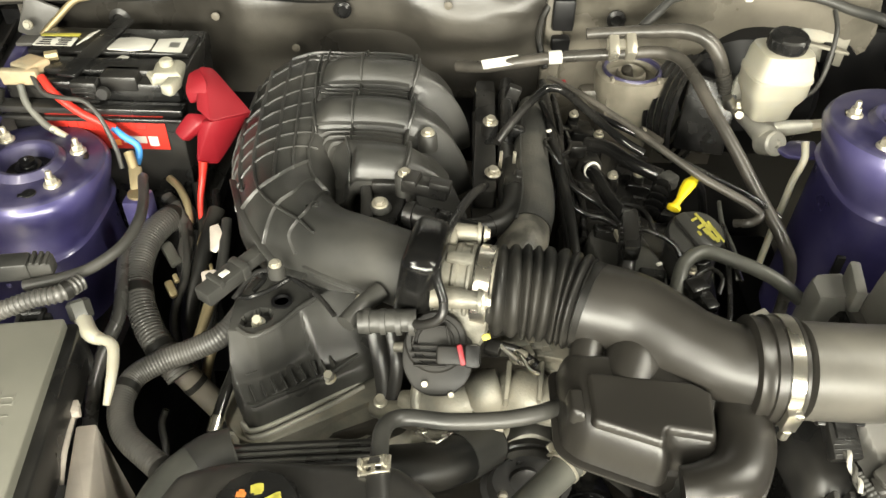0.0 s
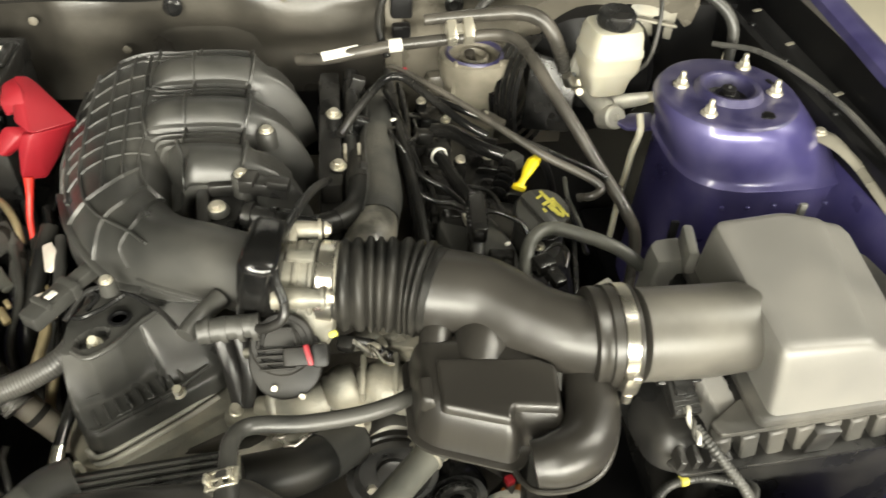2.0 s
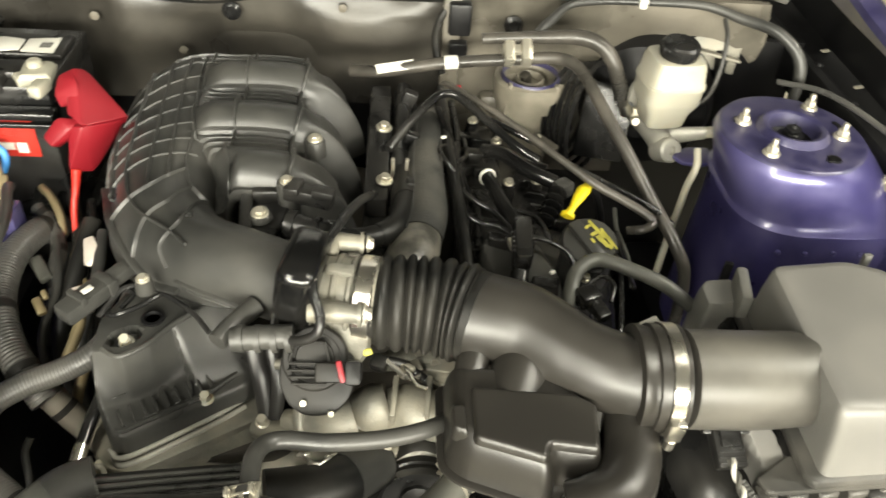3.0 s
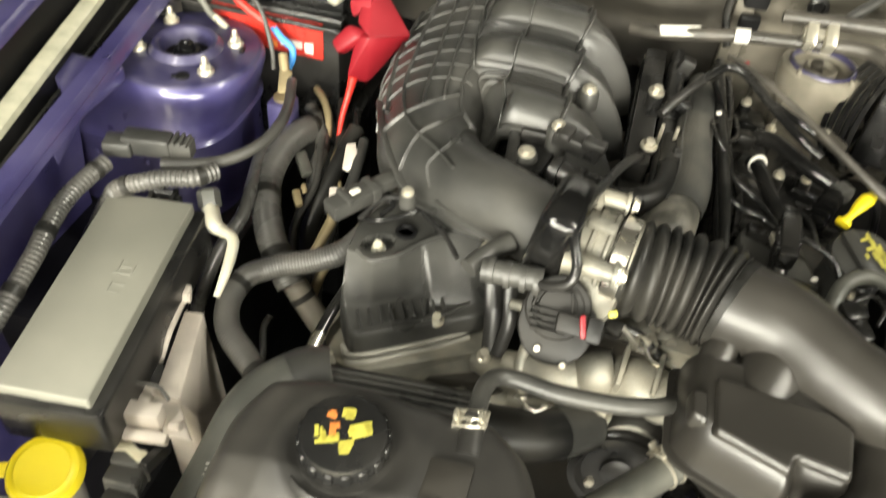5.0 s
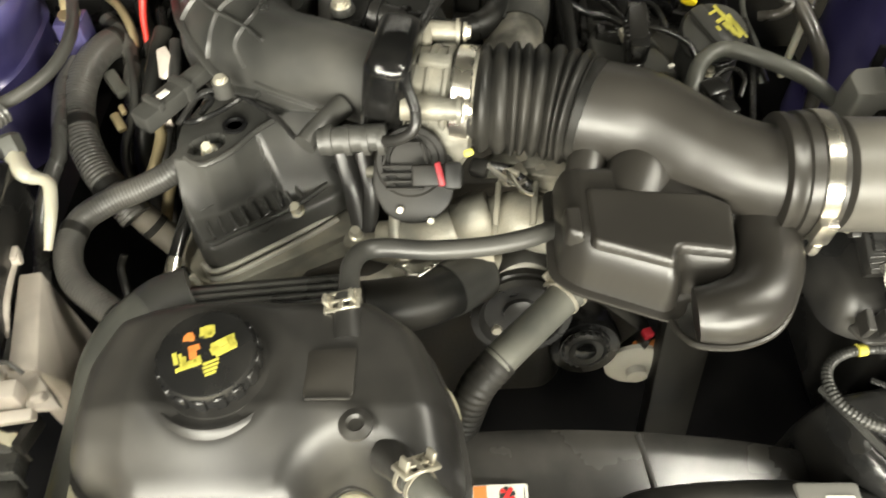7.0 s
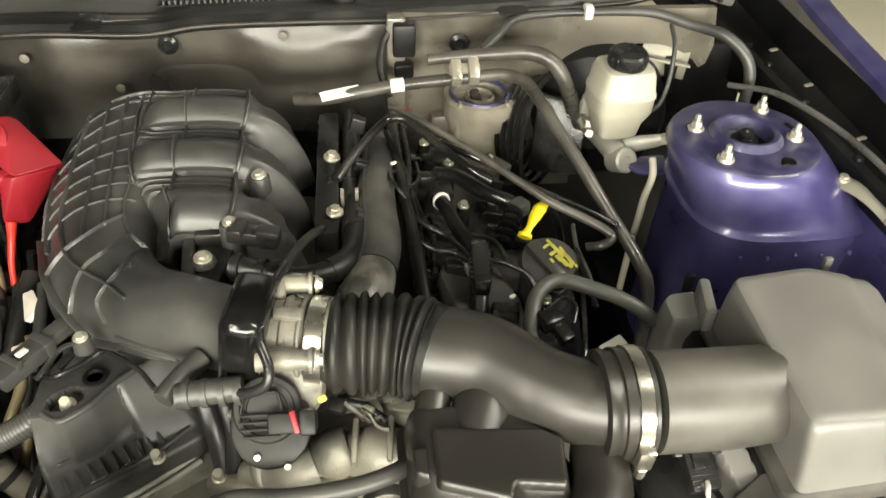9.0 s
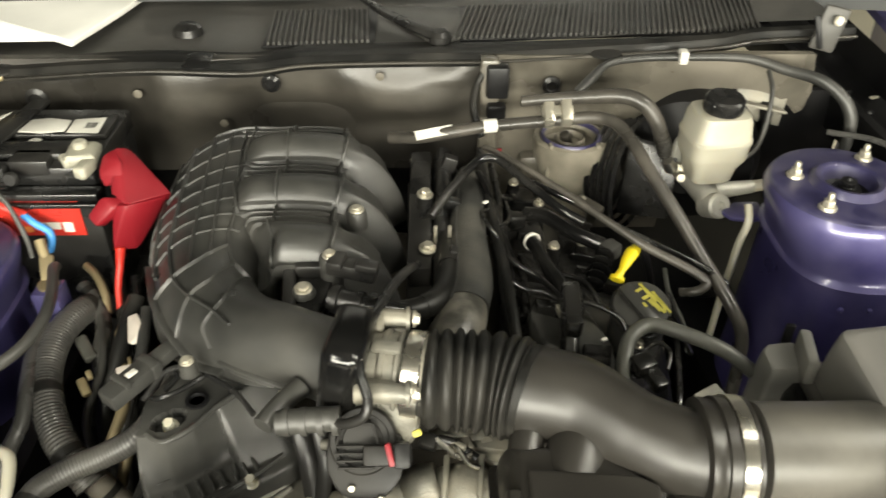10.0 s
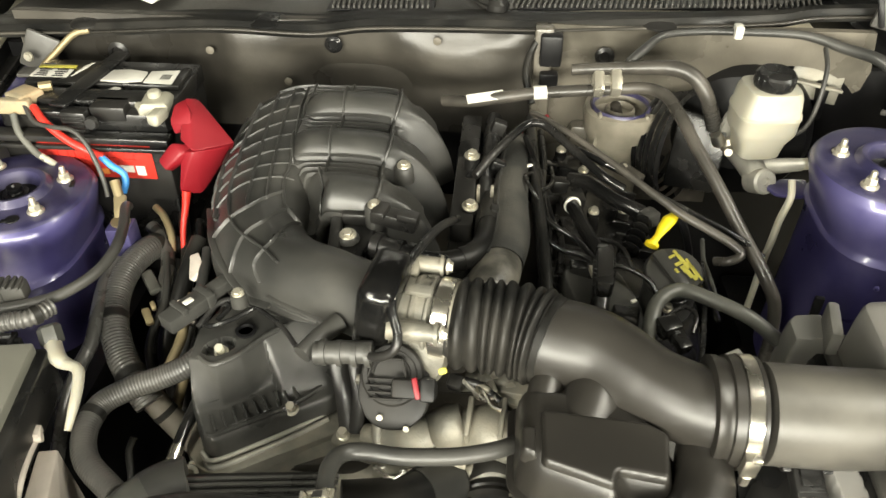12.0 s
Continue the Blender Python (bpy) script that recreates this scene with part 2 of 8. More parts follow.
def lathe(profile, m=None, n=28, cap=True):
    """(radius, height) pairs turned round z."""
    verts = [(r * math.cos(2 * math.pi * k / n), r * math.sin(2 * math.pi * k / n), z) for r, z in profile for k in range(n)]
    faces = [(i * n + k, i * n + (k + 1) % n, (i + 1) * n + (k + 1) % n, (i + 1) * n + k) for i in range(len(profile) - 1) for k in range(n)]
    if cap:
        faces += [tuple(range(n)), tuple(range((len(profile) - 1) * n, len(profile) * n))]
    bm = build(verts, faces)
    return moved(bm, m) if m is not None else bm


def loft(rings, cap=True, closed=True):
    """A skin over rings of points, all with one count."""
    n = len(rings[0])
    verts = [p for ring in rings for p in ring]
    faces = [(i * n + k, i * n + (k + 1) % n, (i + 1) * n + (k + 1) % n, (i + 1) * n + k)
             for i in range(len(rings) - 1) for k in range(n if closed else n - 1)]
    if cap and closed:
        faces += [tuple(range(n)), tuple(range((len(rings) - 1) * n, len(rings) * n))]
    return build(verts, faces)


def squircle(cx, cy, rx, ry, z, n=40, power=3.0, turn=0.0):
    out = []
    for k in range(n):
        a = 2 * math.pi * k / n
        c, s = math.cos(a), math.sin(a)
        x = rx * math.copysign(abs(c) ** (2 / power), c)
        y = ry * math.copysign(abs(s) ** (2 / power), s)
        out.append((cx + x * math.cos(turn) - y * math.sin(turn), cy + x * math.sin(turn) + y * math.cos(turn), z))
    return out


def rounded(outline, radius, seg=5):
    """A closed outline with its corners rounded."""
    out, n = [], len(outline)
    for i in range(n):
        a, b, c = (np.array(outline[(i + k) % n], float) for k in (-1, 0, 1))
        r = min(radius, 0.45 * np.linalg.norm(a - b), 0.45 * np.linalg.norm(c - b))
        p, q = b + (a - b) / np.linalg.norm(a - b) * r, b + (c - b) / np.linalg.norm(c - b) * r
        for k in range(seg + 1):
            t = k / seg
            out.append(tuple((1 - t) ** 2 * p + 2 * t * (1 - t) * b + t * t * q))
    return out


def slab(outline, z0, z1, radius=0.004, edge=0.003, m=None, bulge=0.0):
    """A plate with that outline, rounded corners and softened rims."""
    o = rounded(outline, radius) if radius else list(outline)
    c = np.mean(o, axis=0)

    def ring(z, inset):
        out = []
        for x, y in o:
            d = np.array([x, y]) - c
            k = max(0.0, 1 - inset / (np.linalg.norm(d) + 1e-9))
            out.append((*(c + d * k), z))
        return out

    e = min(edge, (z1 - z0) * 0.45)
    rings = [ring(z0, e), ring(z0 + 0.3 * e, 0.3 * e), ring(z0 + e, 0), ring(z1 - e, 0), ring(z1 - 0.3 * e, 0.3 * e), ring(z1, e)]
    if bulge:
        rings.append(ring(z1 + bulge, 0.012))
    bm = loft(rings)
    return moved(bm, m) if m is not None else bm


def dome(outline, z0, top, fillet, cell=0.003, m=None):
    """A moulded shell: rises from the outline at z0 to top(x, y), or a height, over a rounded shoulder as wide as fillet."""
    o = np.array(outline, float)
    nxt = np.roll(o, -1, axis=0)
    (ax, ay), (bx, by) = o.min(0), o.max(0)
    nx, ny = int((bx - ax) / cell) + 3, int((by - ay) / cell) + 3
    gx, gy = np.meshgrid(ax - cell + cell * np.arange(nx), ay - cell + cell * np.arange(ny))
    p = np.stack([gx.ravel(), gy.ravel()], 1)
    best, near, inside = np.full(len(p), 9.0), p.copy(), np.zeros(len(p), bool)
    for a, b in zip(o, nxt):
        d = b - a
        t = np.clip(((p - a) @ d) / (d @ d + 1e-12), 0, 1)
        q = a + t[:, None] * d
        dist = np.hypot(*(p - q).T)
        closer = dist < best
        best[closer], near[closer] = dist[closer], q[closer]
        cross = (a[1] > p[:, 1]) != (b[1] > p[:, 1])
        with np.errstate(divide="ignore", invalid="ignore"):
            xx = (b[0] - a[0]) * (p[:, 1] - a[1]) / (b[1] - a[1]) + a[0]
        inside ^= cross & (p[:, 0] < xx)
    p = np.where(inside[:, None], p, near)
    best = np.where(inside, best, 0.0)
    k = np.minimum(best / fillet, 1.0)
    rise = np.sqrt(1 - (1 - k) ** 2)
    high = np.array([top(x, y) for x, y in p]) if callable(top) else np.full(len(p), float(top))
    z = z0 + (high - z0) * rise
    faces = []
    for j in range(ny - 1):
        for i in range(nx - 1):
            f = (j * nx + i, j * nx + i + 1, (j + 1) * nx + i + 1, (j + 1) * nx + i)
            if inside[list(f)].any():
                faces.append(f)
    used = sorted({v for f in faces for v in f})
    at = {v: n for n, v in enumerate(used)}
    bm = build([(p[v][0], p[v][1], z[v]) for v in used], [tuple(at[v] for v in f) for f in faces])
    bmesh.ops.remove_doubles(bm, verts=bm.verts, dist=1e-5)
    return moved(bm, m) if m is not None else bm


def cast(bm, amp=0.0016, scale=55.0):
    """Uneven skin of a rough casting."""
    bm.normal_update()
    for v in bm.verts:
        v.co += v.normal * amp * (noise.noise(v.co * scale) + 0.5 * noise.noise(v.co * scale * 2.7))
    return bm


def facing(at, direction, spin=0.0):
    """A pose at a point whose z looks along direction."""
    q = Vector(direction).to_track_quat("Z", "Y").to_matrix().to_4x4()
    return Matrix.Translation(at) @ q @ pose(0, 0, 0, 0, 0, spin)


def hexbolt(r=0.007, h=0.006, flange=0.010, stud=0.0):
    """A flanged hexagon head, with a stud on it where asked."""
    head = lathe([(r, 0.002), (r, h), (r * 0.85, h + 0.001)], n=6)
    rim = lathe([(flange, 0), (flange, 0.0015), (flange * 0.86, 0.003)], n=18)
    if stud:
        return join(head, rim, lathe([(r * 0.5, h), (r * 0.5, h + stud), (r * 0.3, h + stud + 0.002)], n=10))
    return join(head, rim)


def bolt(parent, at, direction=(0, 0, 1), r=0.007, h=0.006, flange=0.010, stud=0.0, mat=None, name="bolt"):
    return part(name, moved(hexbolt(r, h, flange, stud), facing(at, direction)), mat or STEEL, parent)


def band_clamp(parent, at, axis, r, width, mat=None, screw=None, label="bright steel band clamp"):
    """A band round a hose, with its screw housing towards screw."""
    m = facing(at, axis)
    band = part("clamp", lathe([(r, -width / 2), (r + 0.0016, -width / 2), (r + 0.0016, width / 2), (r, width / 2), (r, -width / 2)], m, n=36, cap=False),
                mat or CHROME, parent, label)
    if screw is not None:
        d = (m.inverted().to_3x3() @ Vector(screw))
        a = math.atan2(d.y, d.x)
        place = m @ pose(0, 0, 0, 0, 0, math.degrees(a)) @ pose(r + 0.001, 0, 0)
        hou = join(box(0.008, 0.024, 0.013, place @ pose(0.003, 0, -0.0065), 0.001), lathe([(0.0045, 0), (0.0045, 0.012)], place @ pose(0.004, 0.012, 0, -90), n=8))
        part("screw_housing", hou, mat or CHROME, band)
    return band


def spring_clamp(parent, at, axis, r, mat=None, spin=0):
    """A wire-eared spring clamp."""
    m = facing(at, axis, spin)
    b = join(*[lathe([(r, z - 0.0014), (r + 0.0012, z - 0.0014), (r + 0.0012, z + 0.0014), (r, z + 0.0014), (r, z - 0.0014)], m, n=24, cap=False) for z in (-0.0055, 0.0055)],
             box(0.003, 0.008, 0.015, m @ pose(r, -0.010, -0.0075), 0.001), box(0.003, 0.008, 0.015, m @ pose(r, 0.010, -0.0075), 0.001),
             *[box(0.0022, 0.022, 0.0026, m @ pose(r + 0.0012, 0, z, 0, 0, 0), 0.0006, 1) for z in (-0.0078, -0.0013, 0.0052)],
             box(0.010, 0.003, 0.008, m @ pose(r + 0.004, -0.010, -0.004), 0.001), box(0.010, 0.003, 0.008, m @ pose(r + 0.004, 0.010, -0.004), 0.001),
             box(0.002, 0.004, 0.015, m @ pose(r + 0.0012, 0, -0.0075), 0.0006, 1))
    return part("spring_clamp", b, mat or STEEL, parent, "bright steel spring clamp")


def hull(points, bevel=0.0022, seg=2):
    """A folded solid: the convex skin of a few corners, with softened edges."""
    bm = bmesh.new()
    for q in points:
        bm.verts.new(q)
    bmesh.ops.convex_hull(bm, input=bm.verts)
    loose = [v for v in bm.verts if not v.link_faces]
    bmesh.ops.delete(bm, geom=loose, context="VERTS")
    bmesh.ops.dissolve_limit(bm, angle_limit=radians(6), verts=bm.verts, edges=bm.edges)
    if bevel:
        bmesh.ops.bevel(bm, geom=list(bm.edges), offset=bevel, segments=seg, profile=0.5, affect="EDGES", clamp_overlap=True)
    return bm


# ---- workshop shell ----
def shell():
    def wall(name, sx, sy, sz, at, mat, label, cat):
        ob = part(name, box(sx, sy, sz, pose(*at), 0), mat, smooth=False)
        tagged(ob, label, cat, kind="structure")

    wall("floor", 9.0, 9.0, 0.2, (0, 0, -0.2), CONCRETE, "pale cream painted workshop floor", "floor")
    wall("wall_north", 9.0, 0.2, 3.3, (0, 4.6, 0), WALLPAINT, "plain painted workshop wall", "wall")
    wall("wall_south", 9.0, 0.2, 3.3, (0, -4.6, 0), WALLPAINT, "plain painted workshop wall", "wall")
    wall("wall_east", 0.2, 9.0, 3.3, (4.6, 0, 0), WALLPAINT, "plain painted workshop wall", "wall")
    wall("wall_west", 0.2, 9.0, 3.3, (-4.6, 0, 0), WALLPAINT, "plain painted workshop wall", "wall")
    wall("ceiling", 9.4, 9.4, 0.2, (0, 0, 3.3), WALLPAINT, "plain painted workshop ceiling", "ceiling")


shell()


# ---- car body round the engine bay ----
def bay_floor():
    t = thing("engine_bay_undertray", "dark undertray, frame rails and added filler below the engine", "car body", kind="structure")
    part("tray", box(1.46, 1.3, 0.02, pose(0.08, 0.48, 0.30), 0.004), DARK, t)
    # Added dark box that keeps the gap under the battery-side tower black.
    part("gap_filler", box(0.26, 0.55, 0.34, pose(-0.50, 0.74, 0.34), 0.02), DARK, t)
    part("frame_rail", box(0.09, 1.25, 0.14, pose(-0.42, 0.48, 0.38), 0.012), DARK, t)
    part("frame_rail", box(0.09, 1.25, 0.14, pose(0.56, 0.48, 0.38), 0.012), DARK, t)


def firewall():
    t = thing("firewall", "beige-grey painted firewall with a pressed relief behind the engine", "firewall", kind="structure")

    def panel(x0, x1, z0, z1, y, bulges, nx=70, nz=24, thick=0.012):
        def depth(x, z):
            d = 0.0
            for bx, bz, rx, rz, h in bulges:
                d += h / (1 + (((x - bx) / rx) ** 4 + ((z - bz) / rz) ** 4))
            return y - d
        front = [[(x0 + (x1 - x0) * i / nx, 0, z0 + (z1 - z0) * j / nz) for i in range(nx + 1)] for j in range(nz + 1)]
        rows = [[(x, depth(x, z), z) for x, _, z in row] for row in front]
        n = nx + 1
        verts = [p for row in rows for p in row] + [(p[0], y + thick, p[2]) for row in rows for p in row]
        off = n * (nz + 1)
        faces = []
        for j in range(nz):
            for i in range(nx):
                a = j * n + i
                faces += [(a, a + 1, a + n + 1, a + n), (off + a, off + a + n, off + a + n + 1, off + a + 1)]
        for i in range(nx):
            faces += [(i, off + i, off + i + 1, i + 1), (nz * n + i, nz * n + i + 1, off + nz * n + i + 1, off + nz * n + i)]
        for j in range(nz):
            a, b = j * n, j * n + nx
            faces += [(a, a + n, off + a + n, off + a), (b, off + b, off + b + n, b + n)]
        return build(verts, faces)

    # Near-black backing: the dark gap below the upper panels is put into colour.
    part("lower_bulkhead", panel(-0.66, 0.72, 0.32, 0.90, 1.125, [(0.0, 0.45, 0.20, 0.2, 0.06)]), DARK, t, "lower bulkhead, shade of the gap put into near black")
    # Bulges sit where bright patches fall, so the shape catches light there.
    part("upper_panel", panel(-0.60, 0.166, 0.80, 0.974, 1.072, [(-0.25, 0.925, 0.05, 0.045, 0.018), (-0.10, 0.86, 0.08, 0.05, -0.02), (0.06, 0.915, 0.075, 0.035, 0.016), (-0.44, 0.93, 0.08, 0.03, 0.008), (-0.17, 0.945, 0.035, 0.016, 0.006), (0.105, 0.952, 0.030, 0.012, 0.005), (-0.345, 0.905, 0.035, 0.030, -0.007), (-0.02, 0.935, 0.022, 0.026, 0.005), (0.0, 0.88, 0.05, 0.02, -0.006)], 140, 40),
         DASH, t, "pressed upper panel, its shade put into dark grey")
    part("brake_side_panel", panel(0.172, 0.44, 0.70, 0.985, 1.058, [(0.25, 0.95, 0.06, 0.04, 0.006)]), FIREWALL, t, "beige-grey panel on the brake side")
    # arch over the brake booster
    arch = [(0.44, 0.985), (0.612, 0.985), (0.622, 0.930), (0.616, 0.902)]
    arch += [(0.515 + 0.105 * math.cos(a), 0.86 + 0.075 * math.sin(a)) for a in np.linspace(0.5, math.pi - 0.1, 14)]
    arch += [(0.41, 0.80), (0.44, 0.80)]
    bm = build([(x, 1.058, z) for x, z in arch] + [(x, 1.07, z) for x, z in arch],
               [tuple(range(len(arch))), tuple(range(len(arch), 2 * len(arch)))] + [(i, (i + 1) % len(arch), len(arch) + (i + 1) % len(arch), len(arch) + i) for i in range(len(arch))])
    part("arched_panel", bm, FIREWALL, t, "beige-grey panel arched over the booster")
    # stiffening lip between the panels
    part("joint_flange", box(0.026, 0.03, 0.20, pose(0.168, 1.052, 0.785), 0.004), FIREWALL, t)
    for x, y, z, r in ((-0.130, 1.066, 0.941, 0.013), (0.253, 1.046, 0.946, 0.013), (-0.452, 1.066, 0.918, 0.016)):
        part("plug", lathe([(r, 0), (r, 0.003), (r * 0.6, 0.006), (r * 0.5, 0.003), (0.0005, 0.003)], facing((x, y, z), (0, -1, 0)), n=20), BLACK, t, "black rubber plug")
    for x, z in ((-0.20, 0.885), (0.02, 0.955), (0.185, 0.905), (-0.31, 0.93)):
        part("plug", lathe([(0.006, 0), (0.006, 0.002), (0.0005, 0.003)], facing((x, 1.056 if x < 0.1 else 1.054, z), (0, -1, 0)), n=12), FIREWALL, t)


def cowl():
    t = thing("cowl_panel", "black plastic cowl with slotted air grilles and a rubber seal", "cowl", kind="structure")
    # the seal follows the bay's rear edge
    front = [(-0.64, 1.052, 0.952), (-0.48, 1.056, 0.958), (-0.30, 1.058, 0.968), (-0.16, 1.056, 0.966), (-0.08, 1.062, 0.974), (0.04, 1.064, 0.977), (0.16, 1.060, 0.980), (0.235, 1.060, 0.984), (0.35, 1.062, 0.990), (0.48, 1.075, 0.994), (0.545, 1.09, 0.998), (0.68, 1.10, 1.0)]
    line = smooth_path(front, 8)
    rows = [[(x, y + dy * (1.0 if x < 0.1 else max(0.45, 1 - 1.3 * (x - 0.1))), z + dz) for x, y, z in line] for dy, dz in ((-0.002, -0.012), (-0.004, 0.0), (0.002, 0.006), (0.020, 0.008), (0.034, 0.003), (0.046, 0.004), (0.05, -0.004))]
    part("seal_strip", loft(rows, closed=False), RUBBER, t, "black rubber bonnet seal")
    part("edge_flange", sweep([(x, y - 0.006, z - 0.004) for x, y, z in front], 0.0035, n=8, res=8, flat=0.6), DASH, t, "thin metal flange edge")
    rows = [[(x, y + dy, z + dz) for x, y, z in line] for dy, dz in ((0.045, 0.002), (0.055, 0.0), (0.16, -0.004), (0.30, 0.008), (0.31, -0.01))]
    part("panel", loft(rows, closed=False), COWL, t, "dusty grey-black plastic panel")
    for x0, count, pitch, y0, length, turn in ((-0.140, 19, 0.0077, 1.112, 0.13, 3), (0.135, 56, 0.0078, 1.112, 0.13, -12)):
        w = pitch * count
        zc = 0.9785 + 0.030 * (x0 + w / 2)
        # Thin dark sheet under the slats: the shade between them as colour.
        part("slat_shade", box(w + 0.01, length + 0.006, 0.002, pose(x0 + w / 2, y0 + length / 2, zc - 0.001, 0, -1.6, 0), 0), DARK, t, "dark sheet for the shade behind the slats", smooth=False)
        for k in range(count):
            x = x0 + pitch * k
            part("slat", box(0.0032, length, 0.006, pose(x, y0 + length / 2, 0.9785 + 0.030 * x, 0, 0, turn), 0.0006, 1), COWL, t)
    for x, y, r in ((-0.49, 1.066, 0.022), (-0.225, 1.075, 0.028), (0.325, 1.068, 0.026)):
        part("retainer_clip", lathe([(r, 0), (r, 0.003), (r * 0.7, 0.007), (r * 0.3, 0.008)], pose(x, y, 0.974 + 0.03 * x), n=20), BLACK, t, "black plastic retainer clip")
    part("retainer_clip", lathe([(0.022, 0), (0.020, 0.010), (0.014, 0.014)], pose(-0.262, 1.175, 0.968), n=16), BLACK, t)
    part("smooth_infill", slab([(0.090, 1.105), (0.128, 1.118), (0.165, 1.24), (0.02, 1.24)], 0.977, 0.984, 0.006, 0.002), COWL, t, "smooth grey infill panel")


def windscreen():
    t = thing("windscreen", "pale reflecting windscreen glass above the cowl", "windscreen", kind="structure")
    rows = [[(x, 1.30 - 0.10 * abs(x / 0.65) ** 2 * 0.3 + dy, 0.985 + dz) for x in np.linspace(-0.75, 0.85, 30)] for dy, dz in ((-0.02, -0.004), (0.3, 0.16), (0.6, 0.33))]
    part("pane", loft(rows, closed=False), GLASS, t)
    part("sunshade", slab([(-0.78, 1.118), (-0.434, 1.128), (-0.404, 1.108), (-0.372, 1.225), (-0.35, 1.33), (-0.78, 1.33)], 0.9745, 0.984, 0.004, 0.002), WHITE, t, "white sunshade edge behind the glass")
    w = thing("wiper_arm", "black wiper arm lying on the cowl", "wiper", group="wipers")
    part("arm", sweep([(0.100, 1.108, 0.990), (0.06, 1.14, 0.995), (0.0, 1.215, 1.0), (-0.07, 1.32, 1.02)], [0.012, 0.010, 0.008, 0.006], n=8, flat=0.6), BLACK, w)
    part("pivot_cap", lathe([(0.016, 0), (0.016, 0.012), (0.010, 0.018)], pose(0.102, 1.110, 0.980), n=18), BLACK, w)


def strut_tower(name, cx, cy, zt, r, side, label):
    """A strut tower: round top with a bearing dish and four studs, widening into the apron. side: -1 passenger, 1 driver."""
    t = thing(name, label, "strut tower", group="strut towers", kind="structure")
    out = 0.048 * side
    rings = []
    for z, k, p, ox in ((zt - 0.003, 0.84, 2, 0), (zt - 0.0025, 0.90, 2, 0), (zt - 0.002, 0.94, 2.1, 0), (zt - 0.008, 1.0, 2.2, 0.05), (zt - 0.018, 1.04, 2.4, 0.15), (zt - 0.045, 1.07, 2.7, 0.5),
                        (zt - 0.070, 1.10, 3.0, 0.85), (zt - 0.076, 1.13, 3.2, 0.95), (zt - 0.080, 1.18, 3.2, 1.0), (zt - 0.083, 1.18, 3.2, 1.0), (zt - 0.086, 1.12, 3.2, 1.0), (zt - 0.14, 1.12, 3.4, 1.0), (zt - (0.34 if side > 0 else 0.19), 1.16, 3.6, 1.0)):
        rings.append(squircle(cx + ox * out, cy, r * k * (1 + 0.12 * ox), r * k, z, 56, p))
    part("tower_shell", loft(rings, cap=False), PAINT, t)
    plate = [squircle(cx, cy, r * k, r * k, zt + h, 56, 2) for h, k in ((-0.010, 0.30), (-0.004, 0.33), (0.006, 0.35), (0.008, 0.38), (0.008, 0.42), (0.004, 0.46), (0.0, 0.49), (-0.001, 0.80), (-0.001, 0.94), (-0.0018, 0.965), (-0.0045, 0.985))]
    part("top_plate", loft(plate, cap=False), DUSTPAINT, t, "dusty top plate")
    part("bearing_cup", lathe([(0.36 * r, -0.03), (0.34 * r, -0.008), (0.28 * r, -0.012), (0.20 * r, -0.014), (0.17 * r, -0.004), (0.10 * r, -0.004), (0.10 * r, 0.004), (0.01 * r, 0.005)],
                              pose(cx, cy, zt), n=28), DARK, t, "black strut bearing")
    part("rod_nut", moved(hexbolt(0.007, 0.006, 0.010, 0.004), pose(cx, cy, zt - 0.004)), DARK, t)
    # pressed lobe and drain slots on the front of the plate
    part("drain_hole", lathe([(0.0085, 0), (0.0075, 0.0012), (0.001, 0.0012)], pose(cx + 0.30 * r, cy - 0.66 * r, zt - 0.0005), n=18), DARK, t, "dark drain hole")
    for a in (15, 160, 290):
        part("slot", box(0.014, 0.006, 0.002, pose(cx + 0.74 * r * math.cos(radians(a)), cy + 0.74 * r * math.sin(radians(a)), zt - 0.001, 0, 0, a + 90), 0.0008, 1), DARK, t)
    # spot welds below the ledge
    for k in range(5):
        x = cx + out + (k - 2) * 0.034
        part("weld_stud", lathe([(0.0035, 0), (0.003, 0.003), (0.001, 0.004)], facing((x, cy - 1.125 * r, zt - 0.105 - 0.002 * (k % 2)), (0, -1, 0)), n=10), PAINT, t)
    return t


def tower_stud(parent, x, y, z):
    b = join(lathe([(0.0100, 0), (0.0100, 0.002), (0.0085, 0.004)], n=18), lathe([(0.0068, 0.003), (0.0068, 0.009), (0.0060, 0.0105)], n=6),
             lathe([(0.0036, 0.010), (0.0036, 0.018), (0.0025, 0.0195)], n=10))
    part("stud_nut", moved(b, pose(x, y, z)), STEEL, parent, "zinc-plated stud and nut")


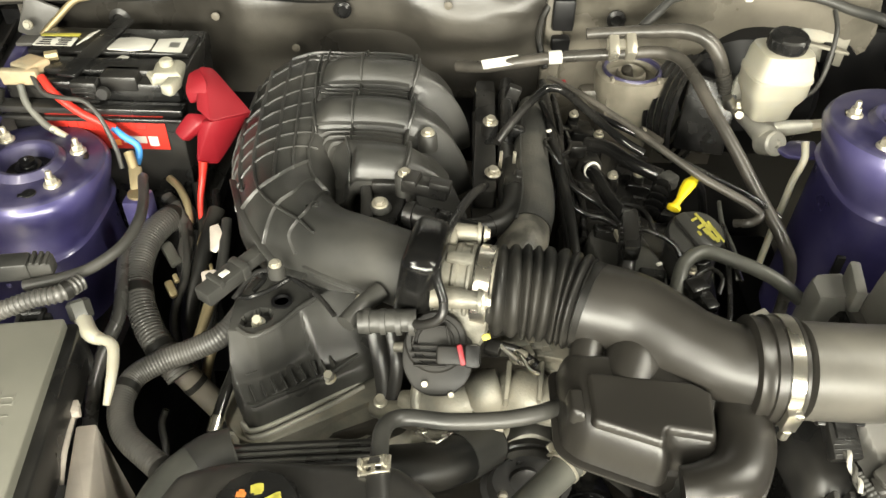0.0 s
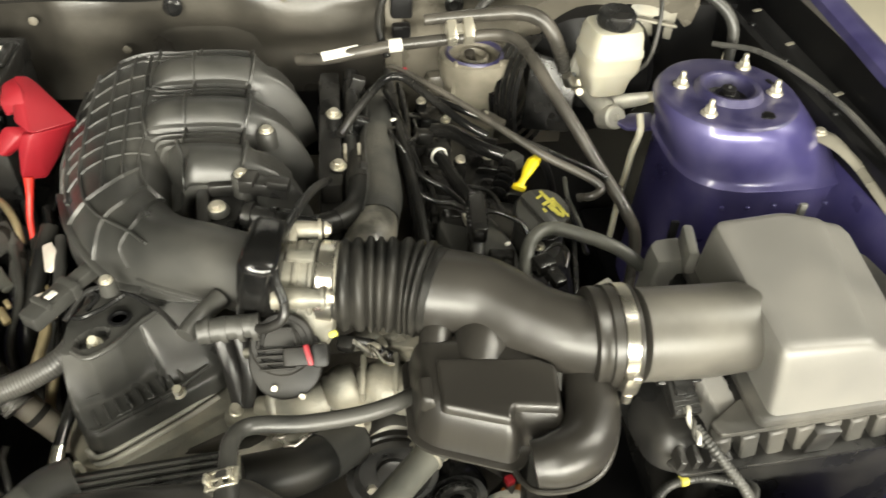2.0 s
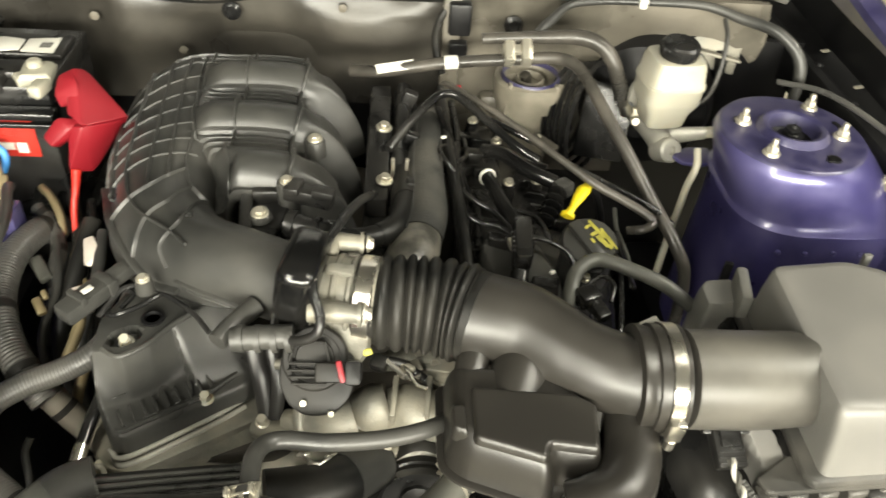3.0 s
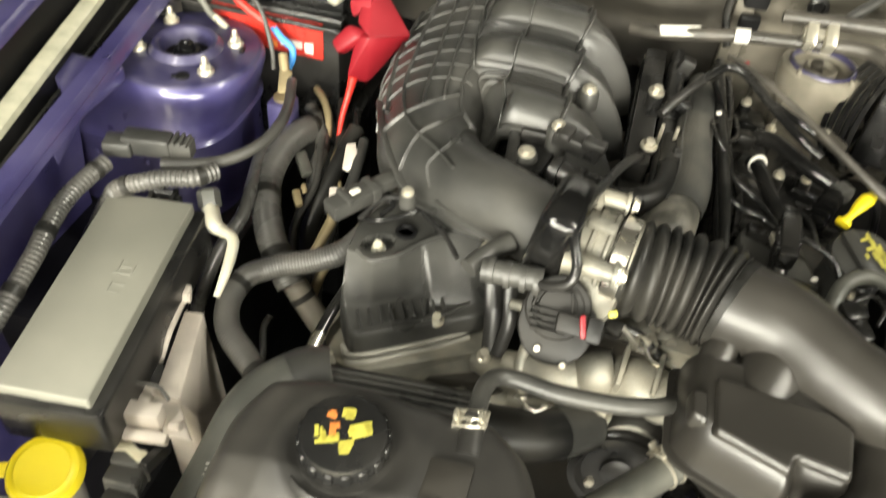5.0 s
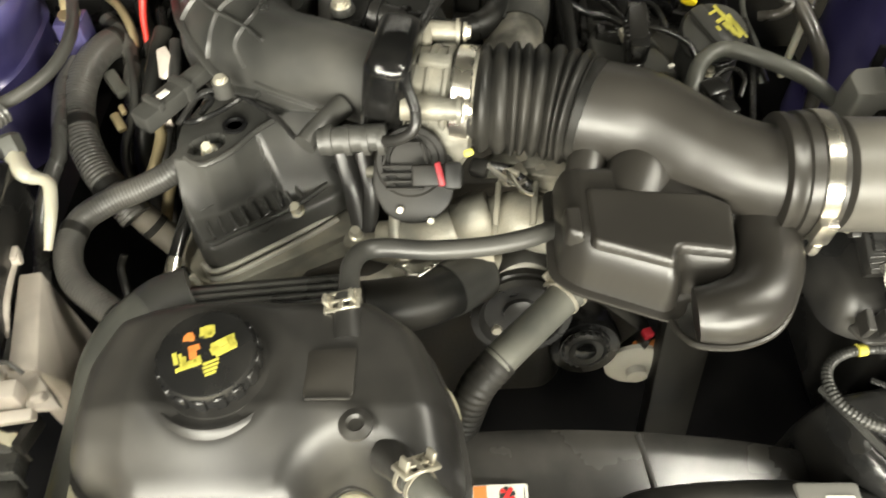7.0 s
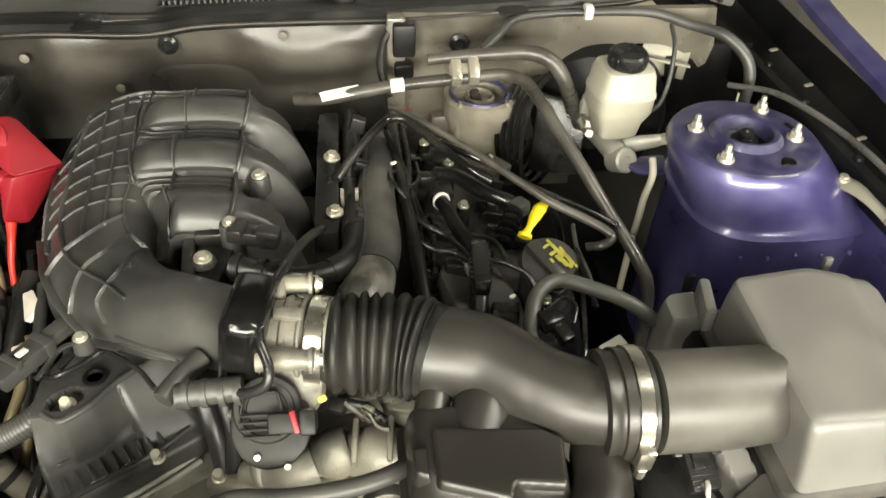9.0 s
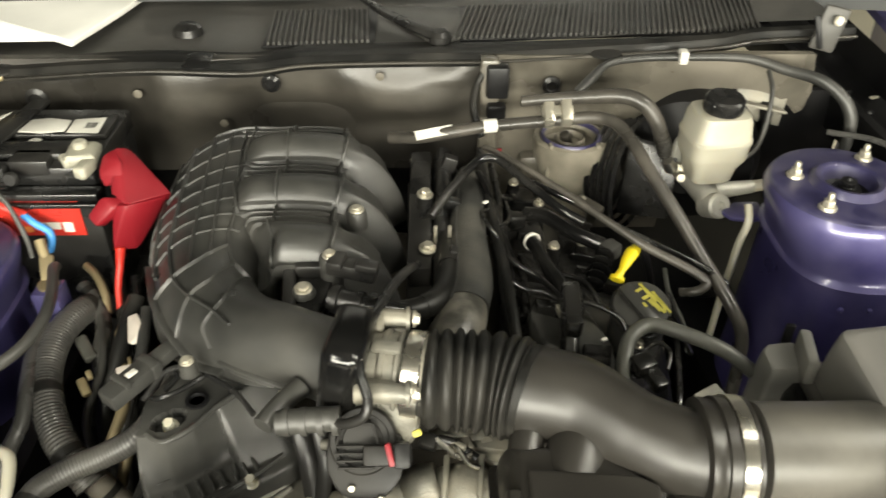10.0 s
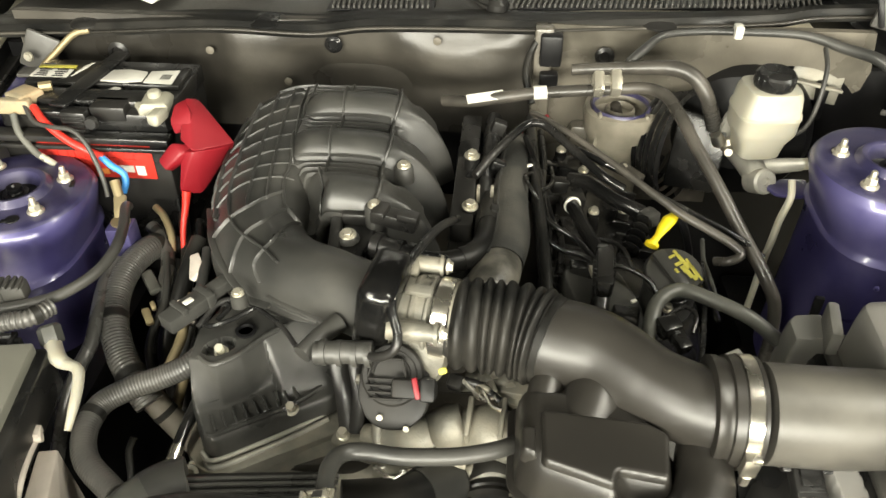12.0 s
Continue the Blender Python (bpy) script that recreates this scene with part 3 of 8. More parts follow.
def apron(name, side, label):
    """Inner apron, black gutter and painted fender edge along one side of the bay."""
    t = thing(name, label, "car fender", group="fenders", kind="structure")

    def strip(part_name, mat, stations, lab=""):
        """A sheet through stations of (y, [(x, z), ...])."""
        return part(part_name, loft([[(x, y, z) for x, z in prof] for y, prof in stations], closed=False), mat, t, lab)

    if side > 0:
        ys = [0.10, 0.45, 0.80, 1.10, 1.5]
        strip("inner_apron", PAINT, [(y, [(0.66, 0.40), (0.67, 0.70), (0.690, 0.83), (0.694, 0.860), (0.700, 0.868)]) for y in (0.1, 0.6, 0.76)], "violet painted inner apron")
        strip("gutter", DARK, [(y, [(0.705 - k, 0.84), (0.700 - k, 0.893), (0.704 - k, 0.900), (0.716 - k, 0.902), (0.722 - k, 0.895), (0.730, 0.886), (0.748 + k, 0.896), (0.757 + k, 0.945)]) for y, k in zip(ys, (0.0, 0.0, 0.005, 0.01, 0.03))], "black fender gutter")
        strip("fender_skin", PAINT, [(y, [(0.752 + k, 0.945), (0.757 + k, 0.954), (0.772 + k, 0.957), (0.795 + k, 0.952), (0.814 + k, 0.94), (0.845 + k, 0.89), (0.86 + k, 0.7), (0.85 + k, 0.4)]) for y, k in zip(ys, (-0.05, -0.02, 0.0, 0.035, 0.1))], "glossy violet fender skin")
        part("gutter_cable", sweep([(0.60, 0.95, 0.925), (0.648, 0.90, 0.935), (0.690, 0.80, 0.930), (0.712, 0.70, 0.915), (0.722, 0.58, 0.895), (0.73, 0.45, 0.87)], 0.0040, n=8), LOOM, t, "thin grey cable along the gutter")
        part("brace_end", sweep([(0.662, 0.775, 0.892), (0.676, 0.752, 0.897), (0.684, 0.726, 0.896), (0.692, 0.695, 0.890), (0.694, 0.64, 0.882), (0.694, 0.56, 0.872)], [0.017, 0.015, 0.010, 0.009, 0.009, 0.009], n=8, flat=0.35), STEEL, t, "bare metal brace end")
        bolt(t, (0.670, 0.762, 0.900), (0, 0, 1), 0.006, 0.005, 0.009)
        for y in (0.52, 0.66, 0.80, 0.94, 1.05):
            bolt(t, (0.710, y, 0.9015), (0, 0, 1), 0.0042, 0.003, 0.006, mat=DARK, name="rail_bolt")
            part("clip", box(0.014, 0.006, 0.003, pose(0.735, y + 0.04, 0.904, 0, 0, 20), 0.001), STEEL, t, "small metal clip")
    else:
        ys = [0.10, 0.45, 0.62, 0.80, 1.0, 1.5]

        def edge(y):
            """Inner flange, pale highlight strip and fender edge at y."""
            return -0.476 - 0.17 * (y - 0.486), -0.542 - 0.235 * (y - 0.562), -0.592 - 0.225 * (y - 0.623)

        rows = [(y, *edge(y)) for y in ys]
        strip("inner_apron", PAINT, [(y, [(-0.58, 0.40), (-0.58, 0.70), (-0.565, 0.80), (-0.548, 0.850), (edge(y)[0] + 0.002, 0.894)]) for y in (0.1, 0.45, 0.66)], "violet painted inner apron")
        strip("rail_flange", PAINT, [(y, [(a + 0.003, 0.885), (a, 0.897), (a - 0.004, 0.901), (a - 0.020, 0.901), (a - 0.023, 0.893)]) for y, a, c, e in rows], "violet rail flange")
        strip("gutter", DARK, [(y, [(a - 0.0225, 0.897), (a - 0.030, 0.878), (c + 0.006, 0.876), (c, 0.894)]) for y, a, c, e in rows], "black fender gutter")
        strip("gutter_seam", BLACK, [(y, [(0.5 * (a + c) - 0.008, 0.878), (0.5 * (a + c) - 0.010, 0.885), (0.5 * (a + c) - 0.014, 0.885), (0.5 * (a + c) - 0.016, 0.878)]) for y, a, c, e in rows])
        strip("glare_strip", FLANGE_GLARE, [(y, [(c + 0.001, 0.892), (c, 0.899), (c - 0.004, 0.902), (c - 0.017, 0.903), (c - 0.020, 0.898)]) for y, a, c, e in rows], "fender flange strip, its highlight put into pale colour")
        strip("outer_gutter", DARK, [(y, [(c - 0.0195, 0.900), (c - 0.022, 0.893), (e + 0.008, 0.893), (e + 0.001, 0.930)]) for y, a, c, e in rows], "black fender gutter")
        strip("fender_skin", PAINT, [(y, [(e + 0.002, 0.928), (e, 0.934), (e - 0.006, 0.939), (e - 0.024, 0.939), (e - 0.040, 0.932), (e - 0.075, 0.88), (e - 0.095, 0.7), (e - 0.09, 0.4)]) for y, a, c, e in rows], "glossy violet fender skin")
        part("gusset", slab([(-0.478, 0.520), (-0.503, 0.600), (-0.502, 0.690), (-0.60, 0.690), (-0.56, 0.640), (-0.530, 0.612), (-0.505, 0.575)], 0.868, 0.886, 0.012, 0.005), PAINT, t, "violet gusset plate")


bay_floor()
firewall()
cowl()
windscreen()
LT = strut_tower("strut_tower", -0.475, 0.770, 0.872, 0.090, -1, "violet painted strut tower beside the battery, dusty on top")
for sx, sy in ((-0.424, 0.797), (-0.428, 0.729), (-0.524, 0.746), (-0.521, 0.817)):
    tower_stud(LT, sx, sy, 0.871)
RT = strut_tower("strut_tower", 0.564, 0.815, 0.932, 0.088, 1, "violet painted strut tower beside the air filter box")
for sx, sy in ((0.509, 0.833), (0.608, 0.872), (0.620, 0.805), (0.519, 0.766)):
    tower_stud(RT, sx, sy, 0.931)
apron("fender", -1, "violet fender and apron on the battery side")
apron("fender", 1, "violet fender and apron on the brake side")


# ---- engine ----
def fin(pts, normals, w, h, deep=0.003):
    """A thin upright rib along points of a skin."""
    pts, normals = [np.array(p, float) for p in pts], [np.array(v, float) for v in normals]
    rings = []
    for i, (p, v) in enumerate(zip(pts, normals)):
        t = pts[min(i + 1, len(pts) - 1)] - pts[max(i - 1, 0)]
        a = np.cross(t, v)
        a = a / (np.linalg.norm(a) + 1e-9)
        rings.append([tuple(q) for q in (p - a * w * 0.62 - v * deep, p - a * w * 0.5 + v * h * 0.8, p - a * w * 0.22 + v * h, p + a * w * 0.22 + v * h, p + a * w * 0.5 + v * h * 0.8, p + a * w * 0.62 - v * deep)])
    return loft(rings)


def intake_manifold():
    t = thing("intake_manifold", "black ribbed plastic intake manifold with curved runners", "intake manifold")
    # plenum: from the throttle flange round the side to the back
    path = smooth_path([(0.016, 0.557, 0.903), (-0.04, 0.585, 0.902), (-0.092, 0.613, 0.891), (-0.134, 0.656, 0.876), (-0.148, 0.72, 0.864), (-0.150, 0.80, 0.861), (-0.150, 0.945, 0.858)], 12)
    rad = np.interp(np.linspace(0, 1, len(path)), [0, 0.16, 0.33, 0.5, 0.6, 0.7, 1.0], [0.037, 0.0375, 0.0430, 0.0540, 0.0590, 0.0620, 0.0620])
    fr = frames_along(path)
    # the drum behind the bend is fuller towards the flank
    turn = [-2.69, -2.0, -1.2, -0.4, 0.1, 0.45, 0.80, 1.03, 1.31, 1.64, 1.98, 2.29, 2.55, 2.78, 2.99, 3.19, 3.39, 3.59]
    full = [0.0975, 0.066, 0.054, 0.054, 0.056, 0.066, 0.0745, 0.0760, 0.0718, 0.0696, 0.0713, 0.0764, 0.0813, 0.0858, 0.0898, 0.0928, 0.0948, 0.0975]

    def out(i, a):
        return math.cos(a) * fr[i][1] + math.sin(a) * fr[i][2]

    def skin(i, a):
        w = min(1.0, max(0.0, (path[i][1] - 0.680) / 0.145))
        w = w * w * (3 - 2 * w)
        return path[i] + ((1 - w) * rad[i] + w * np.interp((a + 2.69) % (2 * math.pi) - 2.69, turn, full)) * out(i, a)

    n = 60
    rings = [[tuple(skin(i, 2 * math.pi * k / n)) for k in range(n)] for i in range(len(path))]
    part("plenum", loft(rings), MANI, t)

    def on_skin(i, a):
        """Point and normal on the plenum at a broken station."""
        lo = min(int(i), len(path) - 2)
        f = i - lo
        return (1 - f) * skin(lo, a) + f * skin(lo + 1, a), (1 - f) * out(lo, a) + f * out(lo + 1, a)

    def skin_rib(name, line, w, h, deep=0.003):
        both = [on_skin(*q) for q in smooth_path(line, 7)]
        part(name, fin([q for q, _ in both], [v for _, v in both], w, h, deep), MANI, t)

    # shell over flank and runners: a section in x and z, humped over each runner, turning down to the head
    centres = (0.7085, 0.8030, 0.8975)
    prof = smooth_path([(-0.226, 0.800), (-0.238, 0.836), (-0.234, 0.872), (-0.211, 0.905), (-0.170, 0.9265), (-0.126, 0.9345), (-0.089, 0.937), (-0.05, 0.937), (-0.018, 0.932), (0.002, 0.919), (0.020, 0.899), (0.034, 0.873), (0.042, 0.838)], 6)
    norm = []
    for k in range(len(prof)):
        d = prof[min(k + 1, len(prof) - 1)] - prof[max(k - 1, 0)]
        norm.append(np.array([-d[1], d[0]]) / np.linalg.norm(d))

    def shell(k, y, off=0.0, drop=0.0):
        x, z = prof[k]
        w = min(1.0, max(0.0, (x + 0.150 - 0.040 * min(1.0, max(0.0, (0.752 - y) / 0.045))) / 0.046))
        w = w * w * (3 - 2 * w)
        c = min(centres, key=lambda v: abs(y - v))
        q = min(1.0, abs(y - c) / 0.0270)
        hump = 0.0225 * math.sqrt(1 - q * q) - 0.0085
        # past the cross band each runner is a ridge in front with a flat web behind it, notched at the head
        g = min(1.0, max(0.0, (x + 0.014) / 0.018))
        u = y - c
        web = 0.0105 - 0.026 * max(0.0, (-0.012 - u) / 0.023) ** 1.6 if u < -0.012 else 0.0105 - 0.13 * (u + 0.012)
        web += 0.0055 * math.exp(-((u + 0.014) / 0.0075) ** 2)
        if u > 0.032:
            web -= 0.014 * min(1.0, (u - 0.032) / 0.005)
        notch = min(1.0, max(0.0, (x - 0.026) / 0.014))
        web -= notch * 0.026 * min(1.0, max(0.0, (abs(u + 0.004) - 0.022) / 0.010))
        d = w * ((1 - g) * hump + g * max(web, -0.0265)) + off - drop
        d -= (1 - w) * (0.004 + 0.035 * min(1.0, max(0.0, (0.770 - y) / 0.012)))
        x += (1 - w) * 0.020 * min(1.0, max(0.0, (0.815 - y) / 0.07))
        return np.array([x + norm[k][0] * d, y - 0.10 * max(0.0, x - 0.02), z + norm[k][1] * d])

    def up(k):
        return np.array([norm[k][0], 0, norm[k][1]])

    ys = [(0.720, 0.060), (0.698, 0.046), (0.683, 0.030), (0.6765, 0.014), (0.6752, 0.005)] + [(y, 0) for y in np.linspace(0.6755, 0.957, 140)] + [(0.962, 0.003), (0.966, 0.012), (0.965, 0.04)]
    part("runner_shell", loft([[tuple(shell(k, y, 0, drop)) for y, drop in ys] for k in range(len(prof))], closed=False), MANI, t)

    # ribs along the runners
    band_left, band_right = 27, 48
    for c in centres:
        for off, h in ((0.0350, 0.0044), (0.0465, 0.0044), (-0.0370, 0.0036), (-0.0255, 0.0018)):
            if 0.69 < c + off < 0.955:
                ks = range(band_left, band_right)
                part("rib", fin([shell(k, c + off) for k in ks], [up(k) for k in ks], 0.0015, h), MANI, t)
    part("rib", fin([shell(k, 0.9555) for k in range(22, band_right)], [up(k) for k in range(22, band_right)], 0.0022, 0.0040), MANI, t)
    # bands across them
    for k, w, h in ((48, 0.0034, 0.0072), (37, 0.0020, 0.0064), (29, 0.0020, 0.0060)):
        line = [0.677 + 0.280 * s / 120 for s in range(0 if k > 29 else 29, 121)]
        part("band", fin([shell(k, y) for y in line], [up(k) for y in line], w, h, 0.014), MANI, t)

    # lattice over drum and bend: ribs across, leaning forward down the flank
    for start, lean in ((71.6, 2.0), (68.6, 2.6), (65.6, 3.0), (62.6, 3.4), (59.4, 4.2), (55.8, 4.8), (51.2, 5.4)):
        skin_rib("rib", [(start - lean * f, 0.85 + 2.1 * f) for f in (0, 0.2, 0.4, 0.6, 0.8, 1.0)], 0.0014, 0.0019)
    for line in ([(46, 0.95), (42, 1.25), (39.5, 1.5), (38.5, 1.8), (38.0, 2.15), (38.5, 2.5)], [(40, 0.75), (35, 1.1), (32, 1.4), (31.6, 1.8), (30.6, 2.35), (30.5, 2.7)], [(34, 0.5), (28.5, 1.05), (25.5, 1.6), (25.4, 2.0), (25.6, 2.35), (23.5, 2.7)]):
        skin_rib("rib", line, 0.0018, 0.0036)
    # ribs along it
    for line in ([(71.8, 1.23), (68, 1.22), (62, 1.1), (55, 1.0), (49, 1.0), (44, 0.93), (40, 0.84), (37.5, 0.72), (34, 0.52)], [(71.8, 1.48), (67.5, 1.45), (62, 1.35), (54.5, 1.27), (47, 1.24), (42, 1.22)],
                 [(71.8, 1.82), (67.5, 1.74), (64, 1.68), (58, 1.58), (51, 1.55), (45, 1.55), (39, 1.57)], [(71.8, 2.22), (69, 2.18), (64.5, 2.1), (59, 2.02), (52, 2.0), (45, 1.98), (39, 1.92), (32.5, 1.9), (25.5, 1.95), (21, 2.12)],
                 [(71.8, 2.6), (66, 2.52), (60, 2.42), (54, 2.36), (48, 2.36), (43, 2.34)]):
        skin_rib("rib", line, 0.0024, 0.0040)
    skin_rib("flange", [(50, 2.60), (46, 2.54), (40, 2.46), (35, 2.50), (31.5, 2.70), (29, 2.92), (27, 3.15), (24, 3.2), (22, 3.2)], 0.0034, 0.0070, 0.006)
    skin_rib("seam", [(22, 2.95), (17, 3.15), (12, 3.32), (8, 3.4)], 0.0022, 0.0040)
    skin_rib("seam", [(20, 3.12), (16, 3.30), (12, 3.46)], 0.0020, 0.0040)
    part("web", slab([(-0.15, 0.70), (-0.02, 0.70), (0.004, 0.72), (0.012, 0.955), (-0.14, 0.955)], 0.855, 0.898, 0.02, 0.006), MANI, t)
    # flange to the head, bolt bosses, front bracket
    part("flange_rail", box(0.03, 0.30, 0.02, pose(0.072, 0.815, 0.825), 0.004), BLACK, t)
    for x, y, z, low, r in ((0.004, 0.772, 0.928, 0.02, 0.0064), (-0.0155, 0.676, 0.940, 0.05, 0.0058), (-0.039, 0.643, 0.925, 0.006, 0.0068)):
        boss = part("bolt_boss", lathe([(0.012, -low), (0.011, -0.002), (0.0095, 0)], pose(x, y, z), n=18), MANI, t)
        bolt(boss, (x, y, z), (0, -0.2, 1), r * 0.82, 0.005, r * 1.28)
    bolt(part("bolt_boss", lathe([(0.0085, -0.014), (0.0075, 0)], pose(-0.133, 0.563, 0.910), n=16), MANI, t), (-0.133, 0.563, 0.910), (0, -0.2, 1), 0.0042, 0.004, 0.0062)
    part("front_bracket", join(slab([(-0.056, 0.622), (-0.024, 0.618), (-0.012, 0.676), (-0.046, 0.684)], 0.906, 0.916, 0.005, 0.002),
                               box(0.012, 0.056, 0.012, pose(-0.054, 0.652, 0.912, 0, 0, 6), 0.003), box(0.03, 0.010, 0.016, pose(-0.036, 0.676, 0.914), 0.003)), BLACK, t)
    part("sensor_mount", join(box(0.050, 0.018, 0.016, pose(0.006, 0.664, 0.925, 0, 4, -14), 0.003), box(0.022, 0.014, 0.010, pose(0.022, 0.654, 0.938, 0, 4, -14), 0.002), box(0.012, 0.022, 0.008, pose(-0.006, 0.662, 0.940, 0, 0, -14), 0.002)), BLACK, t)
    part("vacuum_fitting", sweep([(-0.012, 0.634, 0.920), (0.012, 0.626, 0.920), (0.036, 0.620, 0.918), (0.062, 0.622, 0.912)], [0.013, 0.0105, 0.0105, 0.008], n=16, res=6), BLACK, t)
    for x, r in ((-0.006, 0.0155), (0.016, 0.0135), (0.034, 0.0125)):
        part("collar", lathe([(r, -0.003), (r, 0.003)], facing((x, 0.633 - (x + 0.012) * 0.3, 0.920), (1, -0.28, 0)), n=20), BLACK, t)
    flange = part("throttle_flange", box(0.036, 0.072, 0.086, pose(0.003, 0.547, 0.880, 0, 8, -10), 0.011, 3), GLOSS, t, "glossy black throttle flange with clips")
    part("flange_pad", box(0.026, 0.046, 0.010, pose(0.006, 0.550, 0.923, 0, 8, -10), 0.003), GLOSS, flange)
    part("flange_ear", box(0.024, 0.012, 0.016, pose(0.018, 0.592, 0.918, 0, 0, -10), 0.003), GLOSS, flange)
    for y in (0.534, 0.549, 0.564):
        part("flange_rib", box(0.022, 0.0035, 0.005, pose(0.010, y, 0.930, 0, 6, -10), 0.0015), GLOSS, flange)
    part("clip", box(0.005, 0.006, 0.003, pose(0.016, 0.556, 0.934), 0.001), GREEN, t, "teal locking clip")


def throttle_body():
    t = thing("throttle_body", "cast aluminium throttle body with a black actuator cover", "throttle body")
    ax = facing((0.042, 0.554, 0.902), (1, -0.17, 0.0))
    part("bore_housing", lathe([(0.044, -0.024), (0.044, -0.016), (0.0385, -0.014), (0.0375, -0.004), (0.0395, -0.002), (0.0395, 0.001), (0.0372, 0.003), (0.0372, 0.010), (0.0398, 0.012), (0.0398, 0.0145), (0.0365, 0.016), (0.0385, 0.018), (0.0385, 0.036)], ax, n=40), ALU, t)
    for a in (35, 100, 150):
        q = ax @ pose(0, 0, 0, 0, 0, a)
        part("casting_rib", box(0.008, 0.012, 0.026, q @ pose(0.039, 0, -0.010), 0.003), ALU, t)
    for y, z in ((0.588, 0.938), (0.512, 0.924)):
        boss = part("bolt_boss", sweep([(0.018, y, z), (0.052, y - 0.002, z), (0.064, y - 0.003, z)], [0.0095, 0.0085, 0.008], n=14, res=4), ALU, t)
        part("washer_face", lathe([(0.011, 0), (0.011, 0.003)], facing((0.06, y - 0.003, z), (1, 0, 0)), n=16), ALU, boss)
        bolt(boss, (0.066, y - 0.003, z), (1, -0.05, 0), 0.0055, 0.005, 0.008)
    part("top_bridge", box(0.010, 0.022, 0.010, pose(0.036, 0.580, 0.936, 15), 0.004), ALU, t)
    # actuator cover on its pale gear housing
    m = facing((0.029, 0.497, 0.882), (0.0, -0.66, 0.66))
    part("gear_housing", lathe([(0.034, -0.034), (0.034, -0.004), (0.031, 0.001), (0.022, 0.001)], m @ pose(0.009, 0.018, 0), n=36), ALU, t)
    cov = [(-0.034, 0.006), (-0.036, -0.022), (-0.026, -0.042), (-0.010, -0.050), (0.012, -0.048), (0.026, -0.034), (0.031, -0.012), (0.027, 0.006)]
    c = part("actuator_cover", slab(cov, -0.02, 0.007, 0.008, 0.003, m), MATT, t, "glossy black plastic actuator cover")
    part("disc", lathe([(0.0285, -0.01), (0.0285, 0.004), (0.0265, 0.0065), (0.0225, 0.0065), (0.0215, 0.0050), (0.0170, 0.0050), (0.0160, 0.0065), (0.008, 0.0065)], m @ pose(-0.005, 0.000, 0.003), n=34), MATT, c)
    for k in range(4):
        part("rib", box(0.036 - 0.003 * abs(k - 1), 0.0020, 0.0036, m @ pose(-0.010, -0.004 - 0.0058 * k, 0.0105), 0.0006, 1), MATT, c)
    for x, turn_z in ((-0.024, 14), (0.006, -14)):
        part("rib", box(0.0020, 0.018, 0.0040, m @ pose(x, 0.006, 0.0105, 0, 0, -turn_z), 0.0006, 1), MATT, c)
    part("rib", box(0.024, 0.0020, 0.0040, m @ pose(-0.009, 0.014, 0.0105), 0.0006, 1), MATT, c)
    part("connector", join(box(0.040, 0.017, 0.014, m @ pose(0.016, -0.011, 0.008), 0.003), box(0.014, 0.021, 0.017, m @ pose(0.028, -0.011, 0.008), 0.003)), MATT, c)
    part("lock_tab", box(0.005, 0.019, 0.008, m @ pose(0.018, -0.010, 0.0185, 0, 0, 14), 0.0015), RED, c, "red locking tab")
    part("wire_seal", box(0.008, 0.006, 0.006, m @ pose(0.040, 0.006, 0.010, 0, 0, 20), 0.002), INK_YELLOW, c, "yellow wire seal")
    bolt(c, m @ Vector((-0.014, -0.038, 0.008)), (0, -0.68, 0.62), 0.0022, 0.0015, 0.003, name="cover_screw")
    bolt(c, m @ Vector((0.010, -0.047, 0.008)), (0, -0.68, 0.62), 0.0022, 0.0015, 0.003, name="cover_screw")


